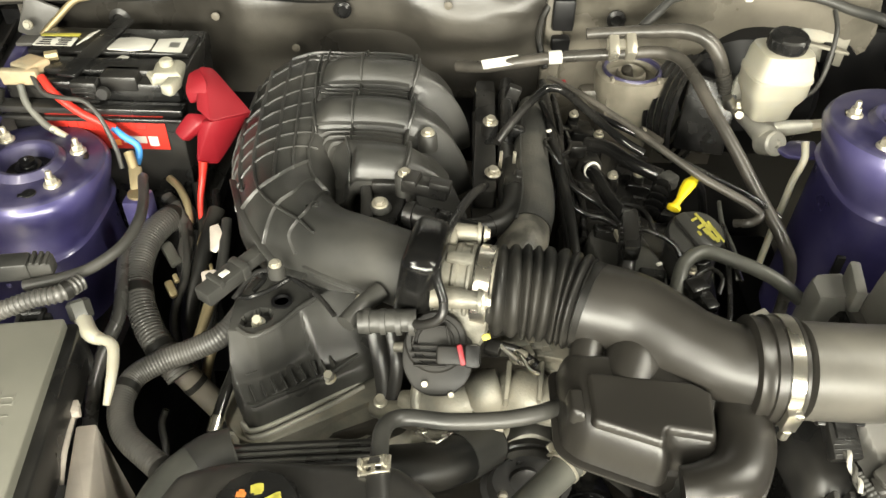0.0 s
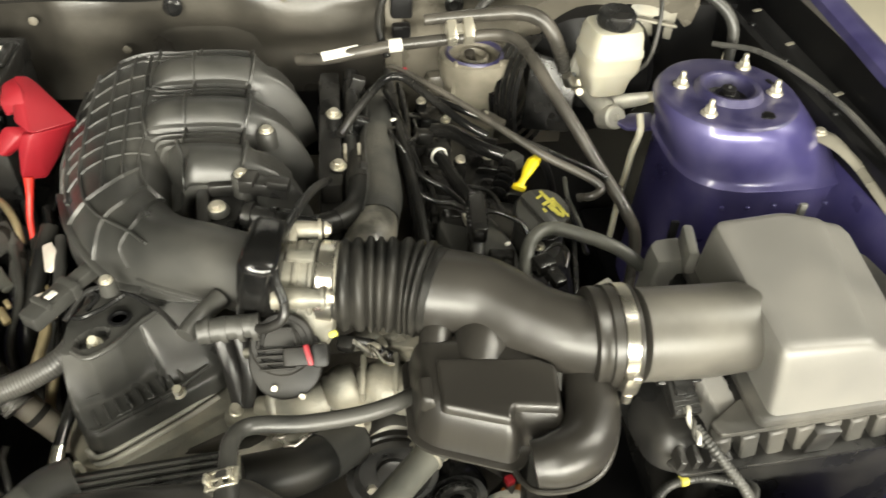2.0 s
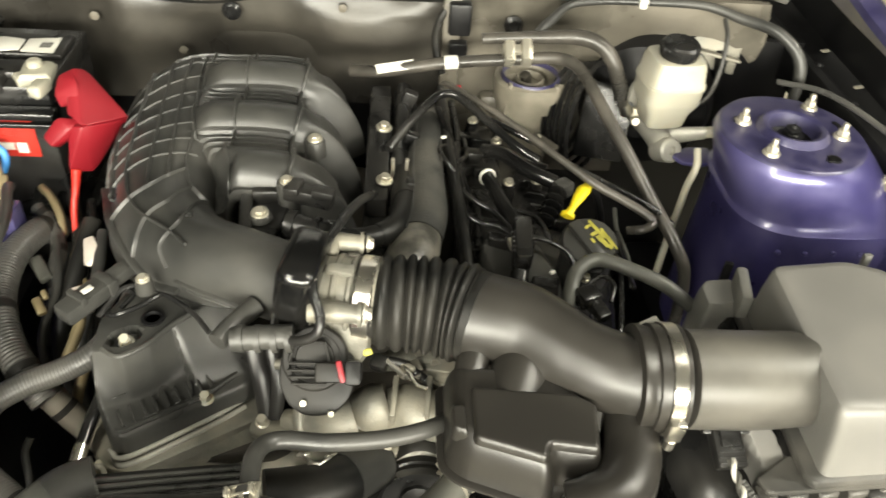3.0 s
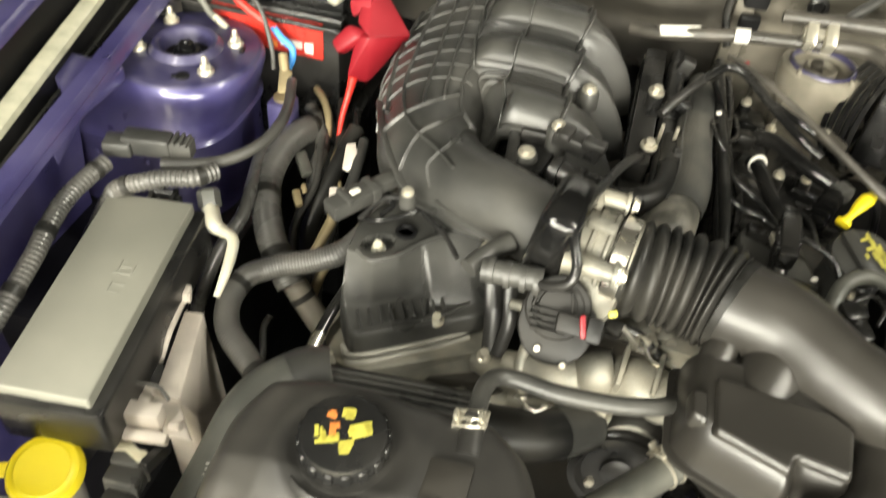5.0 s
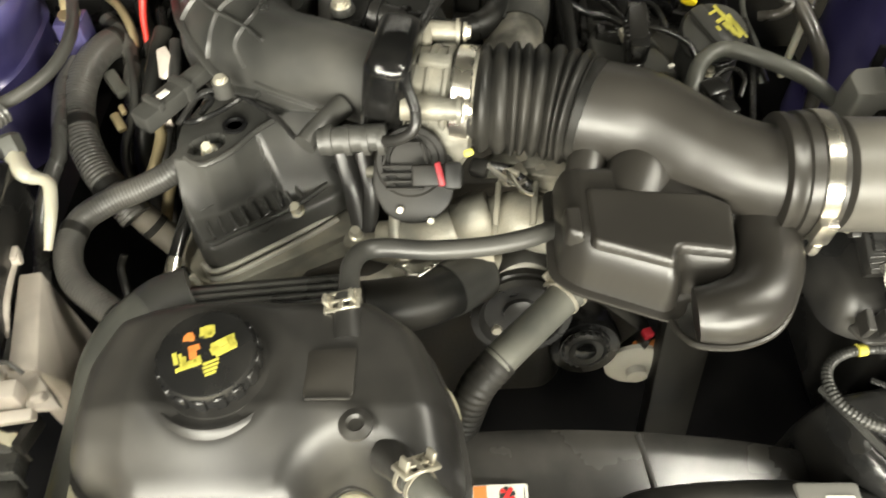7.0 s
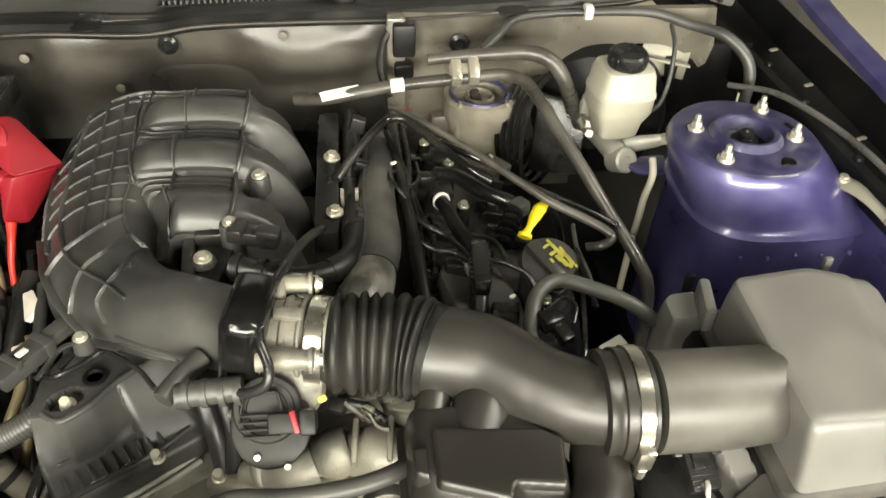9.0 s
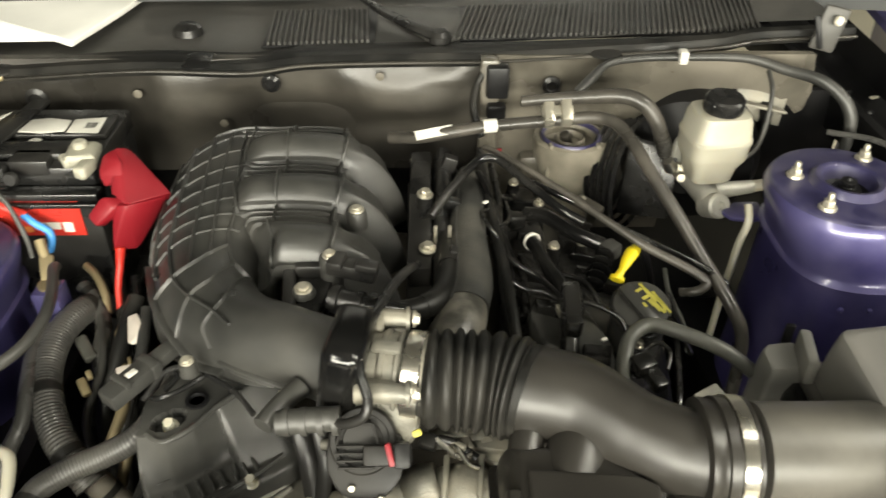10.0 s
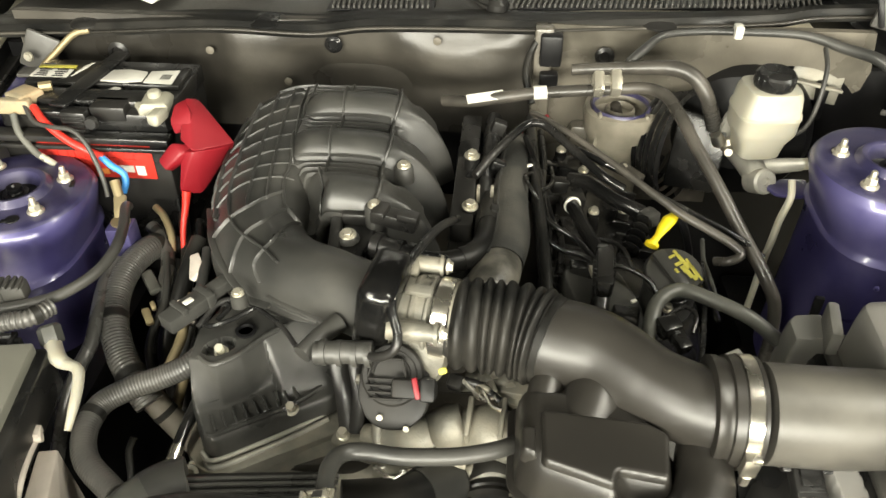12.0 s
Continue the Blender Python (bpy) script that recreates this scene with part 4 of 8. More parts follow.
def air_intake():
    t = thing("air_intake_duct", "satin black plastic intake duct with rubber bellows and a resonator", "intake duct")
    # bellows: rounded folds, widening towards the duct
    line = smooth_path([(0.058, 0.551, 0.901), (0.084, 0.5475, 0.901), (0.112, 0.5455, 0.901), (0.140, 0.5415, 0.900), (0.162, 0.533, 0.900), (0.172, 0.5275, 0.900)], 16)
    seg = np.r_[0, np.cumsum([np.linalg.norm(b - a) for a, b in zip(line, line[1:])])]
    rng = random.Random(11)
    prof = [(0.0385, 0.0), (0.0395, 0.002), (0.0395, 0.017), (0.0385, 0.019)]
    folds, start, pitch = 8, 0.021, 0.0104
    heights = [0.0052 + 0.0022 * rng.random() for k in range(folds + 1)]
    for k in range(folds * 8 + 1):
        u = k / 8 + 0.16 * math.sin(k * 0.21 + 1)
        crest = 1 - abs(2 * (u % 1.0) - 1) ** 2.2
        prof.append((0.0375 + 0.0030 * k / (folds * 8) + heights[k // 8] * crest, start + pitch * k / 8))
    prof += [(0.0412, start + pitch * folds + 0.001), (0.0425, start + pitch * folds + 0.002), (0.0425, start + pitch * folds + 0.009)]
    centres = [np.array([np.interp(z, seg, [q[k] for q in line]) for k in range(3)]) for _, z in prof]
    part("bellows", sweep(centres, [r for r, _ in prof], n=48, smoothed=False), RUBBER, t, "black rubber bellows", sharp=70)
    band_clamp(t, (0.0675, 0.5495, 0.901), (1, -0.17, -0.005), 0.0400, 0.014, CHROME)
    # elbowed tube
    main = [(0.158, 0.534, 0.900), (0.206, 0.519, 0.900), (0.250, 0.485, 0.899), (0.286, 0.4665, 0.898), (0.320, 0.463, 0.898)]
    part("duct_tube", sweep(main, [0.0415, 0.0395, 0.0348, 0.0355, 0.0425], n=48, res=14), DUCT, t)
    part("cuff", lathe([(0.0430, -0.016), (0.0460, -0.015), (0.0460, -0.009), (0.0445, -0.007), (0.0445, -0.003), (0.0470, -0.002), (0.0470, 0.006), (0.0462, 0.007), (0.0462, 0.019), (0.0470, 0.020), (0.0470, 0.023), (0.0430, 0.024)], facing((0.307, 0.4635, 0.898), (1, -0.03, 0)), n=44), DUCT, t, "dark rubber cuff")
    band_clamp(t, (0.320, 0.4632, 0.898), (1, -0.03, 0), 0.0466, 0.011, CHROME, (0.1, -0.92, -0.1))
    # resonator: stepped chamber under the tube, with a quarter-wave bend
    body = rounded([(0.122, 0.492), (0.120, 0.412), (0.134, 0.398), (0.198, 0.373), (0.207, 0.380), (0.209, 0.391), (0.242, 0.385), (0.250, 0.395), (0.254, 0.442), (0.235, 0.475), (0.20, 0.49)], 0.009)
    res = part("resonator", dome(body, 0.842, lambda x, y: 0.8945 - 0.05 * max(0, 0.40 - y), 0.020, 0.0025), DUCT, t)
    part("top_step", dome(rounded([(0.141, 0.455), (0.141, 0.402), (0.197, 0.383), (0.2005, 0.397), (0.240, 0.391), (0.246, 0.436), (0.23, 0.447)], 0.005), 0.890, lambda x, y: 0.8985 - 0.05 * max(0, 0.40 - y), 0.004, 0.0016), DUCT, res)
    part("left_step", dome(rounded([(0.124, 0.44), (0.124, 0.414), (0.139, 0.408), (0.139, 0.44)], 0.004), 0.880, 0.8945, 0.004, 0.0015), DUCT, res)
    part("seam_flange", slab([(0.116, 0.495), (0.115, 0.408), (0.130, 0.393), (0.200, 0.366), (0.212, 0.374), (0.215, 0.385), (0.25, 0.38), (0.258, 0.40), (0.26, 0.45), (0.22, 0.49)], 0.846, 0.849, 0.012, 0.001), DUCT, res)
    n1 = part("neck", sweep([(0.202, 0.506, 0.882), (0.190, 0.482, 0.882), (0.178, 0.452, 0.872)], [0.024, 0.027, 0.026], n=28), DUCT, t)
    n2 = part("neck", sweep([(0.160, 0.528, 0.888), (0.148, 0.492, 0.884), (0.140, 0.462, 0.872)], [0.017, 0.015, 0.014], n=20), DUCT, t)
    bend = [(0.284, 0.462, 0.866), (0.278, 0.436, 0.868), (0.272, 0.402, 0.868), (0.256, 0.374, 0.867), (0.234, 0.364, 0.865), (0.214, 0.364, 0.861)]
    n3 = part("bend", sweep(bend, [0.020, 0.0235, 0.0245, 0.0245, 0.0235, 0.020], n=32, res=10), DUCT, t)
    n4 = part("bend_seam", sweep([(0.301, 0.446, 0.860), (0.296, 0.400, 0.860), (0.274, 0.358, 0.859), (0.246, 0.3415, 0.858), (0.216, 0.342, 0.856), (0.204, 0.354, 0.852), (0.200, 0.367, 0.849)], 0.0026, n=8, res=10), DUCT, t)
    for ob in (res, n1, n2, n3, n4):
        ob.location.x = 0.013


def air_box():
    t = thing("air_filter_box", "grey-black plastic air filter box with a domed lid", "air filter box")
    part("outlet_tube", sweep([(0.338, 0.463, 0.898), (0.38, 0.462, 0.898), (0.405, 0.463, 0.897), (0.445, 0.466, 0.896)], [0.0425, 0.0425, 0.0425, 0.041], n=40), OUTLET, t)
    rows = []
    for z, ring in ((0.856, [(0.449, 0.586), (0.54, 0.598), (0.636, 0.587), (0.618, 0.402), (0.446, 0.391)]), (0.905, [(0.445, 0.576), (0.53, 0.588), (0.602, 0.578), (0.574, 0.399), (0.4390, 0.3945)]),
                    (0.918, [(0.4435, 0.572), (0.525, 0.583), (0.587, 0.573), (0.557, 0.3985), (0.4370, 0.3955)]), (0.9285, [(0.4430, 0.5695), (0.521, 0.579), (0.563, 0.566), (0.527, 0.3990), (0.4362, 0.3985)]),
                    (0.9345, [(0.4440, 0.5675), (0.52, 0.577), (0.557, 0.563), (0.521, 0.4015), (0.4375, 0.4020)]), (0.9365, [(0.4470, 0.5650), (0.52, 0.574), (0.553, 0.560), (0.5170, 0.4050), (0.4405, 0.4055)]),
                    (0.9370, [(0.4530, 0.5590), (0.52, 0.568), (0.546, 0.554), (0.5110, 0.4120), (0.4465, 0.4125)])):
        rows.append([(x, y, z) for x, y in rounded(ring, 0.010, 5)])
    part("lid", loft(rows), BOXLID, t, "domed grey lid")
    part("lid_skirt", slab([(0.440, 0.592), (0.455, 0.606), (0.61, 0.612), (0.65, 0.59), (0.672, 0.44), (0.660, 0.400), (0.440, 0.386), (0.434, 0.396)], 0.846, 0.858, 0.010, 0.004), BOXSHADE, t)
    part("lower_box", dome(rounded([(0.415, 0.47), (0.415, 0.53), (0.42, 0.60), (0.62, 0.615), (0.68, 0.45), (0.67, 0.412), (0.425, 0.398), (0.415, 0.41)], 0.02), 0.60, 0.846, 0.012, 0.005), BLACK, t)
    part("front_flange", slab([(0.396, 0.398), (0.402, 0.384), (0.67, 0.402), (0.68, 0.430), (0.43, 0.420)], 0.842, 0.848, 0.004, 0.002), BOXSHADE, t)
    part("front_flange", slab([(0.362, 0.390), (0.372, 0.374), (0.67, 0.388), (0.68, 0.425), (0.43, 0.415)], 0.800, 0.805, 0.004, 0.002), BLACK, t)
    for k in range(10):
        part("rib", box(0.017, 0.016, 0.040, pose(0.412 + 0.0272 * k, 0.392 + 0.0018 * k, 0.804, 4, -14, 3), 0.002, 1), BOXSHADE, t)
    for k in range(4):
        part("rib", box(0.006, 0.018, 0.018, pose(0.372 + 0.014 * k, 0.388, 0.804, 10), 0.001, 1), BLACK, t)
    for x in (0.505, 0.605):
        part("lid_catch", box(0.026, 0.012, 0.034, pose(x, 0.390, 0.806, 5, 0, 3), 0.002), BLACK, t)
    part("shoulder", dome(rounded([(0.345, 0.468), (0.375, 0.545), (0.42, 0.585), (0.43, 0.410), (0.385, 0.388), (0.355, 0.402)], 0.02), 0.78, 0.818, 0.02, 0.004), BLACK, t)
    part("brace_fin", dome(rounded([(0.394, 0.468), (0.424, 0.468), (0.436, 0.404), (0.410, 0.400)], 0.004), 0.80, lambda x, y: 0.856 - 0.35 * max(0, 0.45 - y), 0.003, 0.002), BOXLID, t)
    part("rear_ear", join(dome(rounded([(0.408, 0.585), (0.406, 0.618), (0.418, 0.632), (0.452, 0.634), (0.458, 0.590)], 0.008), 0.79, 0.862, 0.006, 0.002), box(0.012, 0.05, 0.03, pose(0.446, 0.600, 0.855, 0, 0, -12), 0.004)), SHIELD, t, "grey mounting ear")
    part("rear_clip", box(0.009, 0.005, 0.026, pose(0.444, 0.637, 0.852, 0, 0, -10), 0.001), DARK, t)
    part("lid_clip", box(0.008, 0.005, 0.016, pose(0.562, 0.604, 0.905), 0.001), SHIELD, t)
    # air mass sensor in the tube
    s = part("air_sensor", box(0.042, 0.018, 0.009, pose(0.379, 0.446, 0.858, 35), 0.002), BLACK, t, "black air mass sensor")
    plug = part("sensor_connector", box(0.026, 0.034, 0.016, pose(0.378, 0.428, 0.844, 25, 0, 4), 0.003), BLACK, s, "black connector")
    part("latch", box(0.017, 0.016, 0.006, pose(0.378, 0.430, 0.860, 25, 0, 4), 0.001), BLACK, plug)
    for k in range(3):
        part("grip_rib", box(0.024, 0.0018, 0.003, pose(0.379, 0.419 - 0.004 * k, 0.8545 - 0.0018 * k, 25, 0, 4), 0.0006, 1), BLACK, plug)
    bolt(s, (0.359, 0.447, 0.860), (0, -0.5, 0.85), 0.0050, 0.004, 0.0078)
    h = thing("sensor_harness", "taped wiring harness from the air sensor", "wiring harness", group="wiring looms")
    for k in range(2):
        turns = [(0.377 + 0.0018 * math.cos(a + math.pi * k), 0.412 - 0.038 * a / 9, 0.854 - 0.003 * a / 9 + 0.0018 * math.sin(a + math.pi * k)) for a in np.linspace(0, 9, 30)]
        part("wire", sweep(turns, 0.0021, n=8, smoothed=False), GREYSLEEVE if k else LABEL, h, "pale twisted wire")
    part("conduit", sweep([(0.380, 0.392, 0.850), (0.388, 0.372, 0.848), (0.399, 0.358, 0.838), (0.411, 0.345, 0.826), (0.420, 0.338, 0.812)], 0.0050, n=10, rib=0.0035, ripple=0.0007), HOSE, h)
    part("conduit", sweep([(0.420, 0.338, 0.812), (0.448, 0.372, 0.775), (0.440, 0.390, 0.757), (0.414, 0.398, 0.755), (0.381, 0.394, 0.755), (0.361, 0.378, 0.755), (0.361, 0.353, 0.755), (0.378, 0.333, 0.755), (0.403, 0.321, 0.755), (0.421, 0.303, 0.752), (0.45, 0.27, 0.74)], 0.0048, n=10, rib=0.0035, ripple=0.0007), HOSE, h)
    part("tape_mark", sweep([(0.397, 0.3965, 0.757), (0.390, 0.3955, 0.757)], 0.0056, n=10, res=2), INK_YELLOW, h, "yellow tape mark")
    low = thing("air_inlet_snorkel", "black ribbed air inlet below the filter box", "air inlet")
    part("shell", dome(rounded([(0.352, 0.375), (0.362, 0.300), (0.44, 0.235), (0.56, 0.25), (0.60, 0.36), (0.52, 0.392), (0.42, 0.388)], 0.02), 0.60, lambda x, y: 0.742 - 0.12 * max(0, 0.33 - y), 0.02, 0.004), BLACK, low)
    part("edge_rib", sweep([(0.362, 0.372, 0.735), (0.374, 0.345, 0.742), (0.392, 0.315, 0.742), (0.42, 0.285, 0.738)], 0.004, n=8), HOSE, low)
    part("seam", sweep([(0.40, 0.375, 0.744), (0.46, 0.345, 0.745), (0.53, 0.33, 0.744)], 0.0025, n=8), BLACK, low)


def valve_cover_front():
    t = thing("valve_cover", "black plastic valve cover on the battery side bank", "valve cover", group="valve covers")

    def along(x, y):
        """Distances along and back from the cover's front edge."""
        return 0.847 * (x + 0.149) + 0.532 * (y - 0.471), -0.532 * (x + 0.149) + 0.847 * (y - 0.471)

    def top(x, y):
        """A ribbed shelf along the front, a steep hollowed face behind it, a flat deck with a sunk bolt pocket."""
        u, s = along(x, y)
        rim = np.interp(u, (0.0, 0.015, 0.022, 0.048, 0.073, 0.099, 0.14), (0.058, 0.048, 0.040, 0.040, 0.051, 0.057, 0.060))
        foot = np.interp(u, (0.0, 0.060, 0.074, 0.078, 0.12), (0.029, 0.029, 0.027, 0.018, 0.012))
        shelf = 0.797 + 0.45 * max(0.0, min(s, foot))
        if s <= foot:
            return shelf
        if s >= rim:
            return 0.862 - 0.010 * (((u - 0.0335) / 0.016) ** 2 + ((s - 0.0587) / 0.011) ** 2 < 1)
        k = (s - foot) / (rim - foot)
        return shelf + (0.862 - shelf) * (k ** 1.7 if u < 0.074 else k)

    o = rounded([(-0.180, 0.505), (-0.184, 0.560), (-0.168, 0.600), (-0.120, 0.625), (-0.068, 0.600), (-0.034, 0.562), (-0.040, 0.540), (-0.048, 0.534), (-0.148, 0.470), (-0.162, 0.474)], 0.006)
    part("cover", dome(o, 0.777, top, 0.005, 0.0018), COVER, t, sharp=24)
    for dz, r in ((0.0, 0.0026), (-0.0085, 0.0034)):
        part("rail", sweep([(-0.166, 0.476 - 0.3 * dz, 0.777 + dz), (-0.1514, 0.467 + 0.3 * dz, 0.777 + dz), (-0.1075, 0.4935 + 0.3 * dz, 0.777 + dz), (-0.078, 0.514 + 0.3 * dz, 0.777 + dz), (-0.0523, 0.535 + 0.3 * dz, 0.777 + dz)], r, n=10, res=5), CASTING, t, "bright machined head rail")
    for x, y, w in ((-0.1737, 0.4700, 0.013), (-0.1520, 0.4650, 0.020)):
        part("cover_tab", box(w, 0.012, 0.010, pose(x, y, 0.757, 25, 0, -14), 0.003), CREAM, t, "yellowed cover tab")
    for u, s0, w in ((0.030, 0.008, 0.016), (0.058, 0.009, 0.010), (0.012, 0.034, 0.012)):
        part("scuff_ledge", box(w, 0.0016, 0.0014, pose(-0.149 + 0.847 * u - 0.532 * s0, 0.471 + 0.532 * u + 0.847 * s0, 0.8015 + 0.45 * s0, 0, 0, 32), 0.0005, 1), COVER, t)
    part("head_edge", slab([(-0.190, 0.510), (-0.185, 0.600), (-0.05, 0.600), (-0.016, 0.55), (-0.030, 0.522), (-0.142, 0.456), (-0.168, 0.462), (-0.188, 0.485)], 0.715, 0.769, 0.008, 0.004), ALU, t, "bare aluminium head casting")
    for k in range(8):
        u, s = 0.006 + 0.0105 * k, 0.019
        x, y = -0.149 + 0.847 * u - 0.532 * s, 0.471 + 0.532 * u + 0.847 * s
        part("rib", box(0.0020, 0.018, 0.011, pose(x, y, 0.799, 12, 0, 32), 0.0006, 1), COVER, t)
    part("front_lip", sweep([(-0.163, 0.484, 0.800), (-0.152, 0.479, 0.801), (-0.1336, 0.4895, 0.802), (-0.0874, 0.518, 0.803), (-0.058, 0.545, 0.804)], 0.0028, n=6), COVER, t)
    part("coil_hollow", lathe([(0.0085, 0), (0.0105, 0.001), (0.0105, 0.003), (0.0075, 0.0035), (0.0065, -0.002), (0.001, -0.002)], pose(-0.1316, 0.5599, 0.862), n=22), DARK, t)
    part("pocket_rim", sweep([(-0.168, 0.524, 0.8615), (-0.158, 0.5165, 0.8615), (-0.148, 0.516, 0.8615), (-0.130, 0.530, 0.8615), (-0.1143, 0.5525, 0.8615), (-0.0953, 0.5724, 0.8615)], 0.0026, n=8), COVER, t)
    for k, (u, s) in enumerate(((0.070, 0.010), (0.090, 0.010))):
        part("bolt_notch", sweep([(-0.149 + 0.847 * u - 0.532 * s, 0.471 + 0.532 * u + 0.847 * s, 0.802), (-0.149 + 0.847 * (u + 0.002 - 0.004 * k) - 0.532 * (s + 0.014), 0.471 + 0.532 * u + 0.847 * (s + 0.014), 0.812)], 0.0022, n=6, res=3), COVER, t)
    for x, y, z, mat in ((-0.0840, 0.519, 0.797, CREAM), (-0.1517, 0.5385, 0.853, CREAM), (-0.032, 0.509, 0.775, STEEL), (-0.052, 0.556, 0.868, STEEL)):
        b = join(lathe([(0.0072, 0), (0.0072, 0.002), (0.0052, 0.003), (0.0050, 0.008), (0.0035, 0.010)], n=14), lathe([(0.0046, 0.007), (0.0046, 0.012)], n=6))
        part("cover_bolt", moved(b, facing((x, y, z), (0, -0.35, 1))), mat, t)
    for x, y in ((-0.176, 0.470), (-0.160, 0.456), (-0.140, 0.450)):
        part("head_lug", lathe([(0.009, 0), (0.009, 0.016), (0.005, 0.017), (0.0045, 0.010)], facing((x, y, 0.752), (0, -0.6, 0.7)), n=16), ALU, t)
    w = thing("coil_wires", "thin black wires looping over the valve cover", "wiring", group="wiring looms")
    for pts in ([(-0.178, 0.555, 0.870), (-0.160, 0.580, 0.882), (-0.135, 0.582, 0.882), (-0.112, 0.570, 0.878), (-0.092, 0.556, 0.874), (-0.075, 0.535, 0.872)],
                [(-0.172, 0.560, 0.868), (-0.160, 0.552, 0.876), (-0.140, 0.560, 0.880), (-0.120, 0.580, 0.880), (-0.105, 0.60, 0.872)],
                [(-0.178, 0.565, 0.862), (-0.165, 0.582, 0.876), (-0.150, 0.575, 0.880), (-0.158, 0.560, 0.876)]):
        part("wire", sweep(pts, 0.0026, n=8), BLACK, w)


def front_castings():
    t = thing("timing_cover", "dirty cast aluminium timing cover at the engine's front", "engine casting")
    part("casting", slab([(-0.18, 0.50), (-0.14, 0.470), (-0.03, 0.495), (0.02, 0.512), (0.17, 0.522), (0.19, 0.55), (0.12, 0.60), (-0.05, 0.60), (-0.17, 0.57)], 0.45, 0.748, 0.02, 0.010), IRON, t)
    for pts, r in (([(-0.010, 0.512, 0.772), (0.012, 0.505, 0.778), (0.034, 0.500, 0.786), (0.056, 0.505, 0.79)], [0.012, 0.016, 0.018, 0.018]),
                   ([(0.058, 0.520, 0.780), (0.076, 0.510, 0.796), (0.090, 0.512, 0.802)], [0.018, 0.024, 0.019]),
                   ([(0.088, 0.512, 0.79), (0.112, 0.505, 0.800), (0.140, 0.502, 0.792), (0.16, 0.51, 0.785)], [0.020, 0.025, 0.024, 0.018]),
                   ([(-0.04, 0.515, 0.758), (-0.015, 0.505, 0.764), (0.015, 0.492, 0.766)], [0.010, 0.014, 0.012]), ([(0.080, 0.545, 0.822), (0.115, 0.545, 0.826), (0.150, 0.536, 0.818), (0.165, 0.528, 0.812)], [0.009, 0.013, 0.014, 0.012]),
                   ([(0.0, 0.485, 0.752), (0.05, 0.488, 0.754), (0.11, 0.492, 0.752), (0.155, 0.496, 0.752)], [0.010, 0.010, 0.012, 0.010]),
                   ([(0.050, 0.492, 0.772), (0.068, 0.488, 0.770), (0.090, 0.490, 0.768)], [0.012, 0.015, 0.012])):
        part("water_passage", cast(sweep(pts, r, n=24)), ALU, t)
    head = [[(-0.178, 0.478, 0.762), (-0.146, 0.459, 0.764), (-0.09, 0.492, 0.766), (-0.03, 0.525, 0.766), (0.0, 0.522, 0.764)],
            [(-0.178, 0.470, 0.742), (-0.144, 0.450, 0.744), (-0.09, 0.482, 0.746), (-0.03, 0.512, 0.748), (0.0, 0.508, 0.75)],
            [(-0.170, 0.462, 0.715), (-0.140, 0.444, 0.712), (-0.08, 0.462, 0.714), (-0.02, 0.490, 0.716), (0.01, 0.492, 0.716)],
            [(-0.165, 0.46, 0.66), (-0.14, 0.444, 0.66), (-0.08, 0.46, 0.66), (-0.02, 0.48, 0.66), (0.01, 0.485, 0.66)]]
    part("head_face", loft(head, closed=False), ALU, t)
    part("face_web", sweep([(-0.125, 0.458, 0.742), (-0.08, 0.480, 0.728), (-0.035, 0.500, 0.742)], 0.004, n=8), ALU, t)
    for x, y, z in ((-0.115, 0.462, 0.735), (-0.06, 0.484, 0.728), (-0.15, 0.450, 0.735)):
        part("lug", cast(lathe([(0.010, -0.01), (0.010, 0.008), (0.007, 0.010), (0.004, 0.006)], facing((x, y, z), (0.2, -0.8, 0.55)), n=18), 0.0006), ALU, t)
    part("flange_plate", cast(slab([(0.085, 0.552), (0.150, 0.548), (0.172, 0.535), (0.160, 0.520), (0.095, 0.530)], 0.826, 0.834, 0.006, 0.002), 0.0006), ALU, t)
    part("sensor_plug", join(box(0.016, 0.014, 0.014, pose(0.080, 0.530, 0.834, 20, 0, -20), 0.003), sweep([(0.088, 0.528, 0.844), (0.104, 0.522, 0.844), (0.122, 0.512, 0.836)], 0.0042, n=10)), BLACK, t, "black sensor plug")
    part("foil_clip", join(box(0.016, 0.006, 0.010, pose(0.106, 0.521, 0.838, 10, 0, -30), 0.002), box(0.008, 0.014, 0.006, pose(0.114, 0.524, 0.838, 0, 0, 20), 0.002)), STEEL, t, "bright metal clip")
    for x, y, z in ((0.116, 0.545, 0.834), (0.104, 0.53, 0.826), (0.132, 0.535, 0.828), (0.148, 0.548, 0.826), (0.012, 0.488, 0.772), (0.120, 0.495, 0.768)):
        bolt(t, (x, y, z), (0.1, -0.4, 1), 0.0055, 0.006, 0.0085)
    part("strap", sweep([(-0.040, 0.548, 0.848), (-0.032, 0.528, 0.815), (-0.027, 0.512, 0.778)], 0.009, n=8, flat=0.4), BLACK, t, "black bracket strap")
    part("strap", sweep([(-0.022, 0.545, 0.845), (-0.016, 0.525, 0.812), (-0.020, 0.510, 0.778)], 0.007, n=8, flat=0.4), BLACK, t, "black bracket strap")
    part("bent_pipe", sweep([(-0.018, 0.535, 0.83), (0.0, 0.53, 0.832), (0.006, 0.515, 0.815), (0.004, 0.50, 0.79), (0.01, 0.49, 0.772)], 0.0055, n=10), ALU, t)
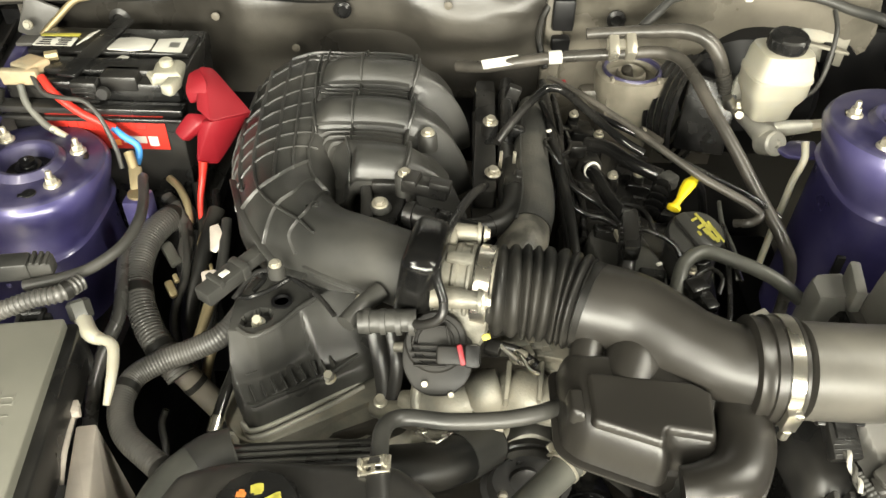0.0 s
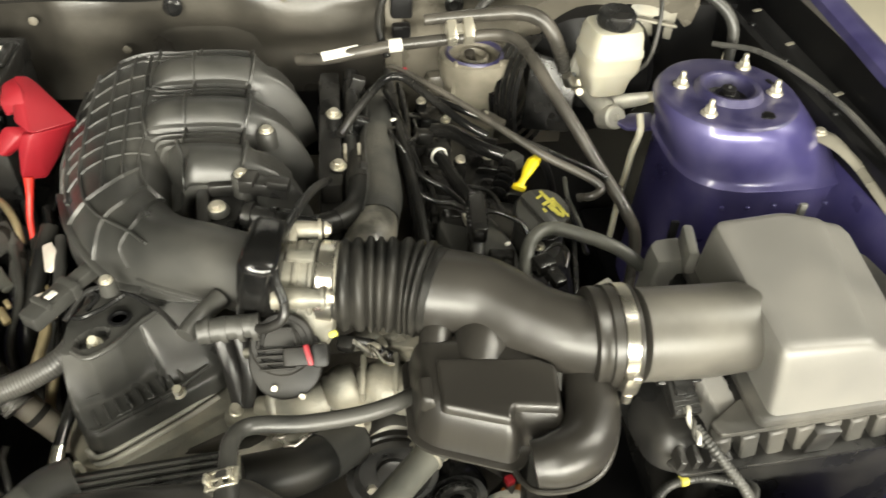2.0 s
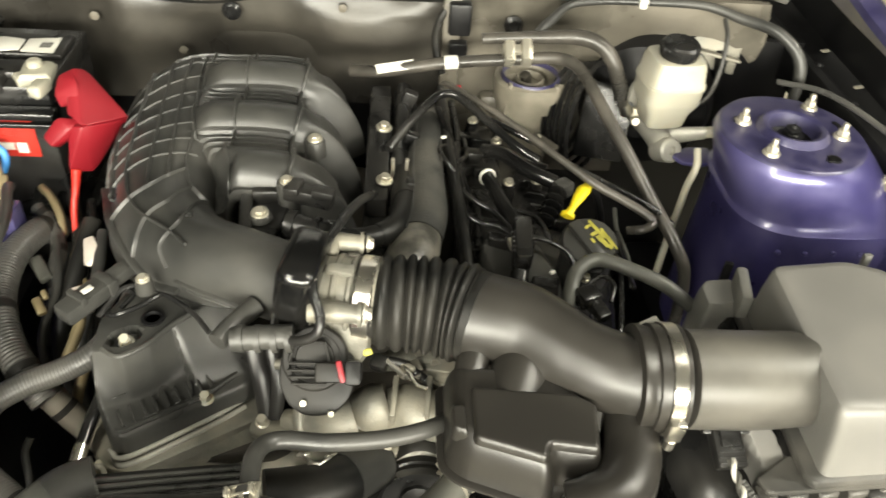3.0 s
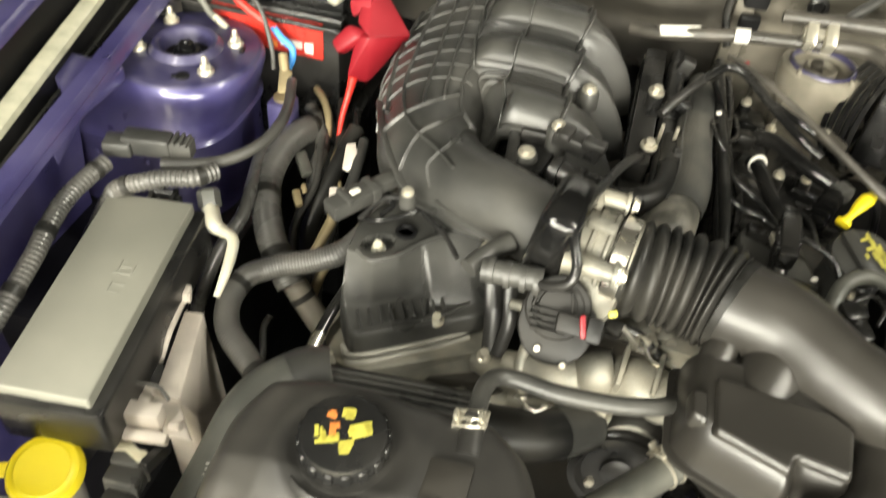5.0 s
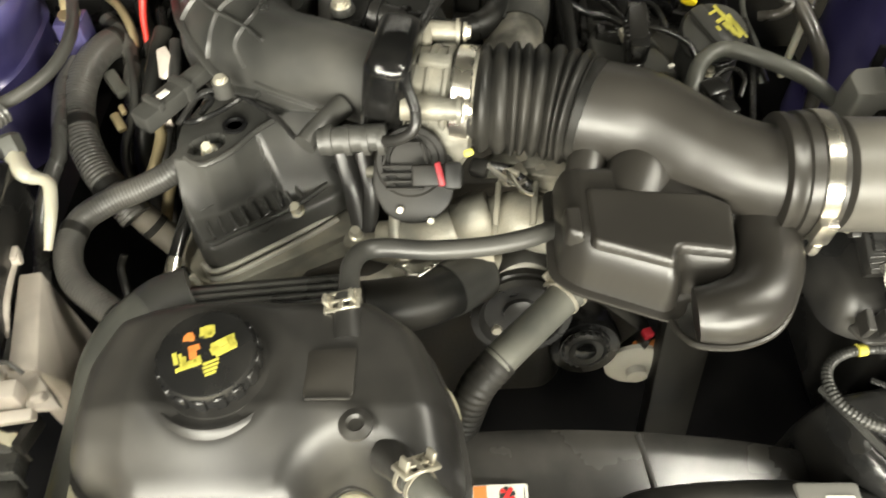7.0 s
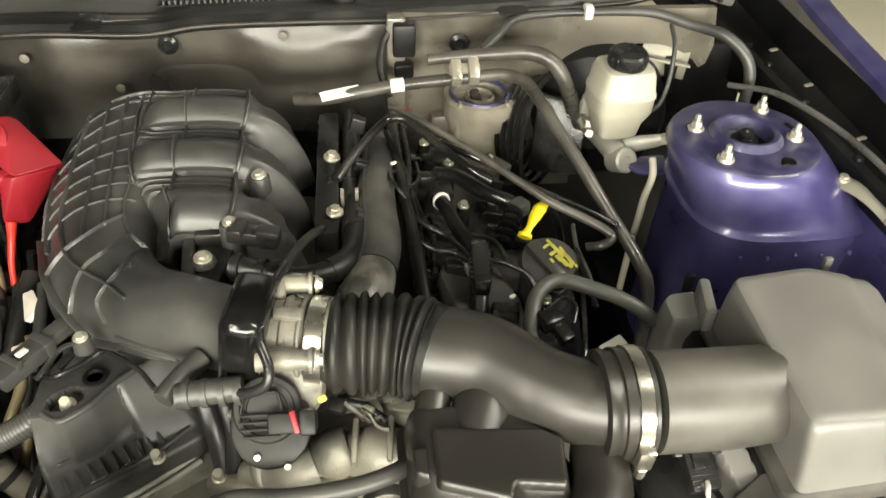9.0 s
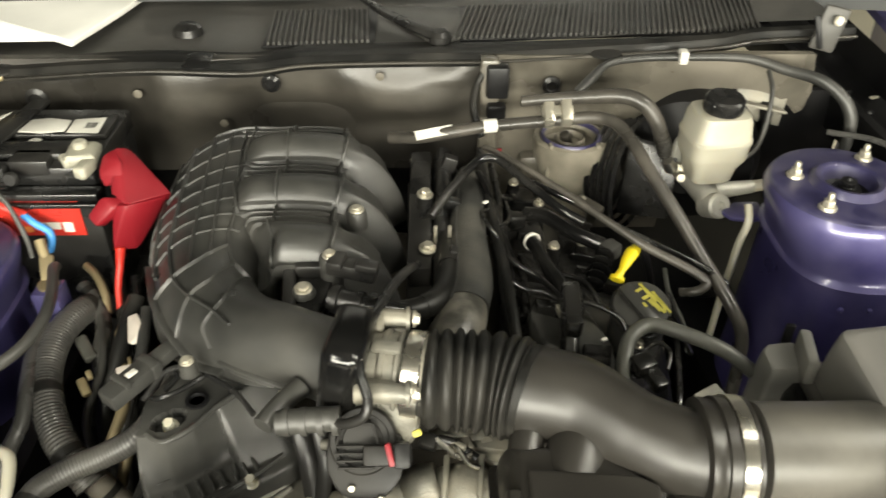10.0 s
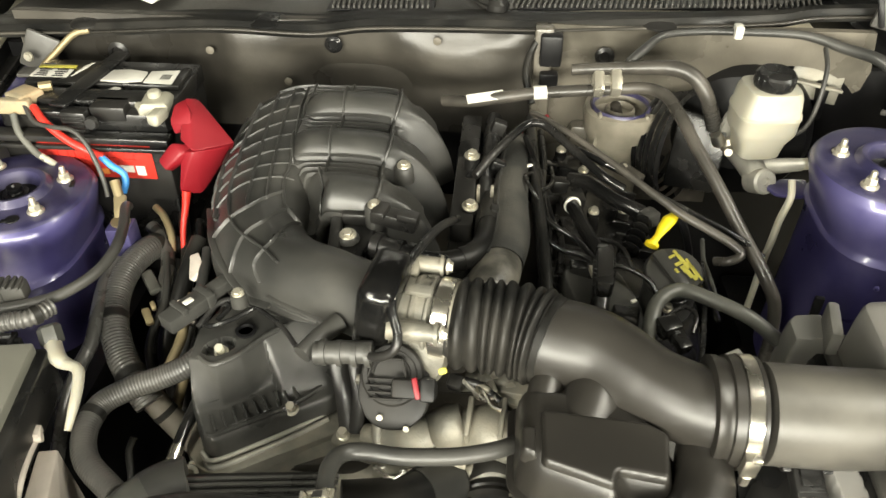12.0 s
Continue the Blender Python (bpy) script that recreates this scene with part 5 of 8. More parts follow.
    for at, ax, r in (((0.0806, 0.500, 0.806), (0.2, -0.6, 0.8), 0.013), ((0.1046, 0.507, 0.812), (0.1, -0.5, 0.85), 0.011), ((0.1387, 0.535, 0.812), (0.2, -0.4, 0.9), 0.012), ((0.060, 0.498, 0.795), (-0.2, -0.7, 0.6), 0.010), ((0.1334, 0.500, 0.800), (0.3, -0.7, 0.6), 0.010)):
        part("casting_boss", cast(lathe([(r * 1.25, -0.014), (r, 0.0), (r * 0.9, 0.003), (r * 0.55, 0.003), (r * 0.45, -0.001), (0.0005, -0.001)], facing(at, ax), n=20), 0.0007), CASTING, t)
    for x in (0.0945, 0.126):
        part("casting_web", cast(box(0.005, 0.040, 0.030, pose(x, 0.508, 0.802, 20, 0, -6), 0.002), 0.0006), ALU, t)
    for pts in ([(0.086, 0.527, 0.846), (0.0963, 0.5184, 0.842), (0.1078, 0.5096, 0.840), (0.118, 0.512, 0.842)], [(0.098, 0.524, 0.844), (0.106, 0.514, 0.845), (0.114, 0.5045, 0.838), (0.1237, 0.5008, 0.836)]):
        part("foil_wire", sweep(pts, 0.0024, n=8), CHROME, t, "bright foil-wrapped wire")
    b = thing("engine_block", "dark greasy engine block between the cylinder banks", "engine block")
    part("block", slab([(-0.20, 0.60), (0.30, 0.60), (0.34, 0.98), (-0.14, 1.02), (-0.18, 0.8)], 0.40, 0.74, 0.03, 0.02), IRON, b)


def right_bank():
    t = thing("valve_cover", "black plastic valve cover on the brake side cylinder bank", "valve cover", group="valve covers")
    o = rounded([(0.165, 0.70), (0.185, 0.99), (0.245, 1.0), (0.30, 0.93), (0.375, 0.75), (0.355, 0.64), (0.285, 0.60), (0.20, 0.61)], 0.02)
    c = np.mean(o, axis=0)

    def ring(k, z):
        return [(c[0] + (x - c[0]) * k, c[1] + (y - c[1]) * k, z - 0.28 * (x - c[0])) for x, y in o]

    part("cover", loft([ring(1.0, 0.72), ring(1.0, 0.758), ring(0.95, 0.762), ring(0.92, 0.788), ring(0.86, 0.798), ring(0.84, 0.799)]), GLOSS, t)
    for y in (0.72, 0.80, 0.88, 0.95):
        coil = part("ignition_coil", box(0.036, 0.040, 0.030, pose(0.205, y, 0.802, 0, 12, 8), 0.005), GLOSS, t)
        part("coil_plug", box(0.026, 0.018, 0.016, pose(0.182, y - 0.012, 0.820, 0, 12, 20), 0.003), GLOSS, coil)
    for x, y, z in ((0.225, 0.899, 0.850), (0.231, 0.805, 0.852), (0.278, 0.86, 0.816), (0.20, 0.965, 0.84), (0.300, 0.655, 0.835)):
        boss = part("bolt_boss", lathe([(0.009, -0.04), (0.008, 0)], pose(x, y, z), n=12), GLOSS, t)
        bolt(boss, (x, y, z), (0.1, -0.2, 1), 0.0048, 0.006, 0.007, name="cover_bolt")
    for k in range(6):
        part("web", box(0.050, 0.004, 0.012, pose(0.290 - 0.002 * k, 0.80 + 0.026 * k, 0.790, 0, 16, 6), 0.001, 1), GLOSS, t)
    part("front_panel", dome(rounded([(0.182, 0.700), (0.200, 0.735), (0.262, 0.720), (0.285, 0.665), (0.272, 0.620), (0.205, 0.612)], 0.010), 0.77, lambda x, y: 0.842 - 0.15 * (x - 0.2) - 0.1 * (0.70 - y), 0.010, 0.003), COVER, t, "dull black front panel")
    part("panel_step", dome(rounded([(0.196, 0.716), (0.245, 0.706), (0.240, 0.690), (0.196, 0.698)], 0.003), 0.83, 0.852, 0.004, 0.0015), GLOSS, t)
    part("panel_step", dome(rounded([(0.240, 0.655), (0.272, 0.650), (0.268, 0.632), (0.238, 0.636)], 0.003), 0.82, 0.842, 0.004, 0.0015), GLOSS, t)
    part("filler_neck", lathe([(0.030, 0), (0.030, 0.04), (0.024, 0.042)], facing((0.312, 0.706, 0.795), (0.0, -0.15, 1)), n=28), COVER, t)
    v = thing("breather_valve", "black angled breather pipe with a white seal ring", "hose fitting")
    part("pipe", sweep([(0.200, 0.812, 0.858), (0.206, 0.795, 0.862), (0.214, 0.766, 0.860), (0.230, 0.716, 0.854), (0.230, 0.672, 0.846), (0.226, 0.640, 0.825)], [0.009, 0.0085, 0.0085, 0.0095, 0.0105, 0.010], n=16), GLOSS, v)
    part("seal_ring", lathe([(0.0085, 0), (0.0108, 0.001), (0.0108, 0.004), (0.0085, 0.005)], facing((0.2035, 0.806, 0.8605), (0.3, -0.8, 0.25)), n=20, cap=False), LABEL, v, "white seal ring")
    part("clip", join(box(0.004, 0.014, 0.008, pose(0.219, 0.684, 0.854, 0, 0, 10), 0.001), box(0.016, 0.004, 0.006, pose(0.228, 0.676, 0.856), 0.001)), STEEL, v, "bright clip")
    p = thing("vent_pipe", "thick glossy black pipe on the brake side bank", "pipe", group="pipes")
    part("tube", sweep([(0.205, 0.870, 0.855), (0.227, 0.854, 0.862), (0.256, 0.819, 0.862), (0.288, 0.799, 0.858)], 0.009, n=16), GLOSS, p)
    part("end_block", box(0.022, 0.020, 0.020, pose(0.295, 0.792, 0.846, 0, 0, 35), 0.004), HOSE, p)
    for k in range(5):
        part("ring", lathe([(0.009, 0), (0.012, 0.001), (0.012, 0.003), (0.009, 0.004)], facing((0.286 - 0.0048 * k, 0.780 - 0.0105 * k, 0.855 - 0.002 * k), (0.4, 0.9, 0.15)), n=18), GLOSS, p)
    part("wire", sweep([(0.335, 0.71, 0.835), (0.338, 0.669, 0.85), (0.330, 0.62, 0.85), (0.318, 0.567, 0.845), (0.312, 0.55, 0.82)], 0.0028, n=8), GLOSS, p)
    part("wire", sweep([(0.350, 0.73, 0.84), (0.346, 0.69, 0.845), (0.352, 0.64, 0.835)], 0.0028, n=8), GLOSS, p)
    w = thing("coil_harness", "taped black harness branching over the brake side bank", "wiring harness", group="wiring looms")
    part("trunk", sweep([(0.154, 0.955, 0.872), (0.1577, 0.859, 0.875), (0.1628, 0.7738, 0.875), (0.1672, 0.6994, 0.870), (0.1714, 0.6428, 0.852)], [0.0052, 0.0056, 0.0062, 0.0058, 0.0052], n=12), RUBBER, w)
    for pts, r in (([(0.164, 0.765, 0.874), (0.1828, 0.7485, 0.868), (0.2047, 0.7341, 0.862), (0.2215, 0.7017, 0.862), (0.226, 0.6806, 0.858)], 0.0036), ([(0.166, 0.722, 0.872), (0.1875, 0.7091, 0.866), (0.2063, 0.7085, 0.862), (0.2224, 0.6978, 0.860)], 0.0036),
                   ([(0.226, 0.745, 0.858), (0.2467, 0.7346, 0.860), (0.2579, 0.72, 0.860), (0.2651, 0.7005, 0.852)], 0.0030), ([(0.2385, 0.7032, 0.852), (0.26, 0.6999, 0.852), (0.283, 0.6852, 0.848), (0.292, 0.670, 0.838)], 0.0030),
                   ([(0.160, 0.81, 0.874), (0.172, 0.822, 0.872), (0.182, 0.852, 0.862), (0.183, 0.90, 0.852)], 0.0028), ([(0.159, 0.85, 0.876), (0.146, 0.828, 0.886), (0.150, 0.800, 0.890), (0.162, 0.786, 0.880)], 0.0024)):
        part("branch", sweep(pts, r, n=10), GLOSS, w)
    plug = part("plug", box(0.019, 0.062, 0.024, pose(0.232, 0.684, 0.850, 6, 0, -4), 0.004), GLOSS, w)
    for q in range(5):
        part("plug_ridge", box(0.004, 0.0026, 0.014, pose(0.2215 - 0.0006 * q, 0.690 - 0.0075 * q, 0.858, 6, 0, -4), 0.0008, 1), GLOSS, plug)
        part("plug_ridge", box(0.004, 0.0026, 0.014, pose(0.2428 - 0.0006 * q, 0.702 - 0.0075 * q, 0.858, 6, 0, -4), 0.0008, 1), GLOSS, plug)
    part("plug", box(0.022, 0.016, 0.018, pose(0.190, 0.858, 0.845, 0, 10, 15), 0.003), GLOSS, w)
    # White chips that stand for bright glints on the glossy harness.
    for x, y, z in ((0.1882, 0.8539, 0.858), (0.262, 0.6506, 0.846), (0.151, 0.842, 0.890)):
        part("glint_chip", box(0.007, 0.004, 0.003, pose(x, y, z, 0, 0, 30), 0.001), LABEL, w, "small white chip standing in for a glint")
    c = thing("bleed_line", "thin pale pipe beside the oil filler cap", "pipe", group="pipes")
    part("tube", sweep([(0.3621, 0.785, 0.832), (0.3574, 0.749, 0.83), (0.3581, 0.7185, 0.83), (0.3594, 0.6896, 0.828), (0.361, 0.668, 0.81)], 0.0028, n=8), PALEHOSE, c)
    k = thing("bank_connector", "black plug with a looped wire under the breather hose", "connector", group="connectors")
    part("housing", join(box(0.024, 0.020, 0.020, pose(0.292, 0.615, 0.838, 10, 0, 25), 0.004), box(0.016, 0.026, 0.014, pose(0.303, 0.602, 0.834, 10, 0, 25), 0.003)), GLOSS, k)
    part("wire", sweep([(0.296, 0.628, 0.852), (0.312, 0.636, 0.856), (0.322, 0.624, 0.855), (0.316, 0.606, 0.848)], 0.0022, n=8), GLOSS, k)
    cap = thing("oil_filler_cap", "black oil filler cap with a yellow oil symbol", "oil cap")
    m = facing((0.312, 0.704, 0.836), (-0.05, -0.32, 1), 0)
    part("cap", lathe([(0.031, 0), (0.033, 0.004), (0.033, 0.012), (0.030, 0.017), (0.001, 0.019)], m, n=32), COVER, cap)
    part("grip", box(0.054, 0.016, 0.008, m @ pose(-0.004, 0.0, 0.016, 0, 0, -52), 0.004), COVER, cap)
    for px, py, sx, sy, rot in ((0.006, 0.016, 0.009, 0.004, -50), (0.012, 0.009, 0.012, 0.004, -50), (0.004, 0.006, 0.004, 0.010, -50), (0.010, 0.000, 0.009, 0.006, -50), (0.016, -0.006, 0.010, 0.005, -50),
                                (0.001, 0.022, 0.010, 0.003, -50), (0.0225, -0.0065, 0.006, 0.004, -50), (0.015, 0.012, 0.012, 0.003, -55), (0.020, 0.004, 0.022, 0.004, -55), (0.0245, 0.0, 0.020, 0.0022, -55), (-0.004, 0.014, 0.003, 0.008, -50), (0.002, -0.004, 0.006, 0.003, -50)):
        part("print_bar", box(sx, sy, 0.0006, m @ pose(px, py, 0.0242 if -0.02 < px * 0.79 + py * 0.62 - 0.006 < 0.004 else 0.0192, 0, 0, rot), 0), INK_YELLOW, cap, "yellow printed marks", smooth=False)
    d = thing("dipstick", "yellow plastic dipstick handle", "dipstick")
    part("handle", sweep([(0.288, 0.726, 0.868), (0.295, 0.735, 0.872), (0.303, 0.748, 0.875), (0.311, 0.760, 0.877), (0.317, 0.768, 0.877)], [0.005, 0.004, 0.007, 0.0083, 0.006], n=16, flat=0.7), YELLOW, d)
    part("ring", lathe([(0.005, 0), (0.008, 0.001), (0.008, 0.005), (0.005, 0.006)], facing((0.287, 0.724, 0.865), (0.3, 0.6, 0.4)), n=16), YELLOW, d)
    part("tube", sweep([(0.320, 0.772, 0.876), (0.345, 0.80, 0.83), (0.37, 0.82, 0.74), (0.38, 0.83, 0.60)], 0.005, n=8), DARK, d)


def fuel_rail():
    t = thing("fuel_rail", "black fuel rail with bolts and injectors", "fuel rail")
    part("rail", sweep([(0.098, 0.70, 0.862), (0.10, 0.85, 0.868), (0.105, 1.0, 0.866)], 0.011, n=14), BLACK, t)
    part("rail_cover", slab([(0.058, 0.74), (0.085, 0.74), (0.088, 1.0), (0.062, 1.0)], 0.845, 0.872, 0.006, 0.004), BLACK, t)
    for x, y, z in ((0.070, 0.987, 0.862), (0.079, 0.862, 0.889), (0.081, 0.771, 0.876)):
        boss = part("bolt_boss", lathe([(0.011, -0.03), (0.010, 0)], pose(x, y, z - 0.001), n=14), BLACK, t)
        bolt(boss, (x, y, z), (0.1, -0.1, 1), 0.0065, 0.007, 0.010)
    for y in (0.77, 0.87, 0.97):
        inj = part("injector", sweep([(0.11, y, 0.868), (0.118, y - 0.004, 0.845), (0.126, y - 0.008, 0.82)], 0.009, n=12), BLACK, t)
        part("injector_plug", box(0.018, 0.014, 0.02, pose(0.108, y - 0.02, 0.872, 0, 20), 0.002), BLACK, inj)
    for x in (0.090, 0.106):
        part("clip", box(0.004, 0.006, 0.028, pose(x, 0.785, 0.872, 10), 0.001), STEEL, t, "bright steel clip")


intake_manifold()
throttle_body()
air_intake()
air_box()
valve_cover_front()
front_castings()
right_bank()
fuel_rail()


# ---- battery corner ----
def battery():
    t = thing("car_battery", "black car battery with white labels and a red side label", "battery")
    x0, x1, y0, y1, z0, z1 = -0.535, -0.306, 0.850, 1.022, 0.745, 0.930
    cx, cy = (x0 + x1) / 2, (y0 + y1) / 2
    part("case", box(x1 - x0 - 0.012, y1 - y0 - 0.006, z1 - z0 - 0.03, pose(cx, cy, z0), 0.006), BLACK, t)
    part("top_cover", box(x1 - x0 - 0.010, y1 - y0 - 0.018, 0.028, pose(cx, cy + 0.008, z1 - 0.032), 0.005), BLACK, t)
    part("vent_strip", box(0.150, 0.034, 0.010, pose(cx + 0.006, y0 + 0.050, z1 - 0.004), 0.004), BLACK, t)
    part("vent_strip", box(0.212, 0.056, 0.008, pose(cx, 0.962, z1 - 0.004), 0.003), BLACK, t)
    part("strap", join(box(0.024, 0.160, 0.005, pose(-0.436, 0.945, z1 + 0.003, 0, 0, -8), 0.002), box(0.034, 0.020, 0.030, pose(-0.424, 0.862, z1 - 0.026), 0.004), *[box(0.028, 0.003, 0.003, pose(-0.424, 0.851, z1 - 0.022 + 0.006 * k), 0.001, 1) for k in range(4)]), BLACK, t, "ribbed hold-down strap")
    part("strap_knob", lathe([(0.008, 0), (0.009, 0.004), (0.007, 0.008)], facing((-0.398, 0.852, z1 - 0.008), (0, -1, 0.2)), n=16), BLACK, t)
    part("handle_block", box(0.046, 0.030, 0.020, pose(-0.384, 0.880, z1 - 0.014), 0.003), BLACK, t)
    part("cover_step", box(0.060, 0.016, 0.012, pose(-0.470, 0.872, z1 - 0.014), 0.003), BLACK, t)
    part("front_lip", box(x1 - x0 + 0.004, 0.022, 0.010, pose(cx, y0 + 0.004, z1 - 0.036), 0.003), BLACK, t)
    part("front_lip", box(x1 - x0, 0.008, 0.006, pose(cx, y0 - 0.003, z1 - 0.046), 0.002), BLACK, t)
    top = z1 + 0.0042
    part("white_label", slab([(-0.424, 0.940), (-0.418, 0.972), (-0.395, 0.976), (-0.368, 0.970), (-0.366, 0.942), (-0.392, 0.936)], top, top + 0.0007, 0.003, 0.0002), LABEL, t, "torn white paper label")
    lab = part("white_label", slab([(-0.364, 0.938), (-0.364, 0.972), (-0.326, 0.978), (-0.324, 0.936)], top, top + 0.0007, 0.002, 0.0002), LABEL, t, "white barcode label")
    for k in range(5):
        part("print_bar", box(0.0016, 0.014, 0.0004, pose(-0.344 + 0.0028 * k, 0.956, top + 0.0007), 0), INK_DARK, lab, smooth=False)
    part("white_label", slab([(-0.408, 0.922), (-0.402, 0.934), (-0.390, 0.930), (-0.394, 0.920)], z1 - 0.0005, z1 + 0.0002, 0.003, 0.0002), LABEL, t, "torn white paper label")
    part("white_label", slab([(-0.462, 0.938), (-0.452, 0.962), (-0.446, 0.984), (-0.456, 0.972)], top + 0.005, top + 0.0057, 0.003, 0.0002), LABEL, t, "torn white paper label")
    lab = part("white_label", slab([(-0.524, 0.946), (-0.524, 0.970), (-0.472, 0.970), (-0.472, 0.946)], top, top + 0.0007, 0.002, 0.0002), LABEL, t, "worn white label")
    part("yellow_label", slab([(-0.524, 0.973), (-0.524, 0.981), (-0.472, 0.982), (-0.472, 0.974)], top, top + 0.0007, 0.002, 0.0002), INK_YELLOW, t, "yellow warning label")
    for k in range(4):
        for j in range(2):
            part("print_bar", box(0.018 - 0.003 * ((k + j) % 3), 0.003, 0.0005, pose(-0.510 + 0.024 * j, 0.949 + 0.006 * k, top + 0.0007), 0), INK_DARK, lab, smooth=False)
    red = part("red_label", box(0.150, 0.0015, 0.056, pose(-0.408, y0 + 0.0022, 0.840), 0.0005), REDLABEL, t, "red side label")
    for k in range(5):
        part("print_outline", join(*[box(sx, 0.001, sz, pose(-0.452 + 0.022 * k + dx, y0 + 0.0008, 0.868 + dz), 0) for sx, sz, dx, dz in ((0.015, 0.002, 0, 0), (0.015, 0.002, 0, 0.013), (0.002, 0.013, -0.0065, 0.001), (0.002, 0.008, 0.0065, 0.004))]), REDWIRE, red, "pale red outlined marks", smooth=False)
    for x, z, sx, sz in ((-0.376, 0.850, 0.030, 0.010), (-0.352, 0.846, 0.012, 0.014), (-0.400, 0.846, 0.010, 0.008)):
        part("print_bar", box(sx, 0.001, sz, pose(x, y0 + 0.0008, z), 0), LABEL if sx > 0.011 else INK_ORANGE, red, "pale printed marks", smooth=False)
    # posts and clamps
    p = part("positive_clamp", cast(join(box(0.036, 0.040, 0.018, pose(-0.324, 0.882, z1 - 0.004, 0, 0, 8), 0.007, 3), box(0.016, 0.030, 0.016, pose(-0.314, 0.856, z1 - 0.006, 0, 0, -10), 0.005, 3), box(0.014, 0.020, 0.012, pose(-0.338, 0.870, z1 - 0.002, 0, 0, 30), 0.004, 3)), 0.0022, 120), LEAD, t, "crusted lead clamp")
    part("post", lathe([(0.0095, 0), (0.0085, 0.018), (0.006, 0.020)], pose(-0.326, 0.886, z1 + 0.002), n=16), LEAD, p)
    q = part("negative_clamp", cast(join(box(0.036, 0.034, 0.016, pose(-0.500, 0.888, z1 - 0.002, 0, 0, -25), 0.005, 3), box(0.046, 0.012, 0.020, pose(-0.506, 0.868, z1 - 0.008, 0, 0, 2), 0.003, 3)), 0.0016, 120), TARNISH, t, "corroded brass clamp")
    part("clamp_bolt", sweep([(-0.486, 0.902, z1 + 0.012), (-0.472, 0.908, z1 + 0.012)], 0.0065, n=8, res=2), BRASS, q)
    tray = thing("battery_tray", "black plastic battery tray", "battery tray")
    part("tray", box(0.25, 0.20, 0.03, pose(cx, cy, z0 - 0.03), 0.006), BLACK, tray)
    part("stand", box(0.20, 0.15, 0.34, pose(cx, cy, 0.38), 0.006), DARK, tray)


def terminal_boot():
    t = thing("terminal_cover", "folded red plastic cover on the battery's positive cable", "terminal cover")
    part("hood", hull([(-0.281, 0.872, 0.951), (-0.266, 0.878, 0.947), (-0.253, 0.866, 0.930), (-0.216, 0.842, 0.907), (-0.2555, 0.802, 0.916), (-0.276, 0.820, 0.921), (-0.2636, 0.836, 0.934), (-0.286, 0.868, 0.935),
                       (-0.262, 0.872, 0.920), (-0.225, 0.852, 0.888), (-0.268, 0.850, 0.905)]), RED, t)
    part("skirt", hull([(-0.2555, 0.8035, 0.915), (-0.275, 0.813, 0.909), (-0.221, 0.842, 0.902), (-0.284, 0.802, 0.854), (-0.259, 0.812, 0.848), (-0.238, 0.836, 0.874), (-0.272, 0.832, 0.85), (-0.245, 0.855, 0.88), (-0.275, 0.845, 0.905)]), RED, t)
    part("upper_tab", hull([(-0.281, 0.871, 0.950), (-0.294, 0.865, 0.944), (-0.2956, 0.845, 0.931), (-0.289, 0.838, 0.917), (-0.265, 0.835, 0.933), (-0.268, 0.850, 0.945), (-0.288, 0.876, 0.93), (-0.286, 0.858, 0.913), (-0.262, 0.855, 0.92)]), RED, t)
    part("lower_tab", hull([(-0.287, 0.818, 0.918), (-0.271, 0.806, 0.910), (-0.294, 0.800, 0.889), (-0.305, 0.808, 0.897), (-0.280, 0.828, 0.906), (-0.266, 0.815, 0.898), (-0.290, 0.812, 0.880), (-0.300, 0.822, 0.89), (-0.262, 0.822, 0.914)]), RED, t)
    part("cable", sweep([(-0.276, 0.806, 0.856), (-0.279, 0.798, 0.836), (-0.283, 0.785, 0.81), (-0.285, 0.772, 0.775)], [0.006, 0.0045, 0.0038, 0.003], n=10), REDWIRE, t, "red cable")


def cable(name, label, pts, r, mat, cat="cable", group="cables", rib=0.0, ripple=0.0, n=12, part_name="sleeve", res=8):
    t = thing(name, label, cat, group)
    part(part_name, sweep(pts, r, n=n, rib=rib, ripple=ripple, res=res), mat, t)
    rr = max(r) if hasattr(r, "__len__") else r
    if rr > 0.008:
        line = smooth_path(pts, 8)
        for at in (0.10, 0.55, 0.88):
            k = int(at * (len(line) - 4))
            part("tape_band", sweep(line[k:k + 3], rr + 0.0007, n=n, smoothed=False), RUBBER, t, "black tape")
    return t


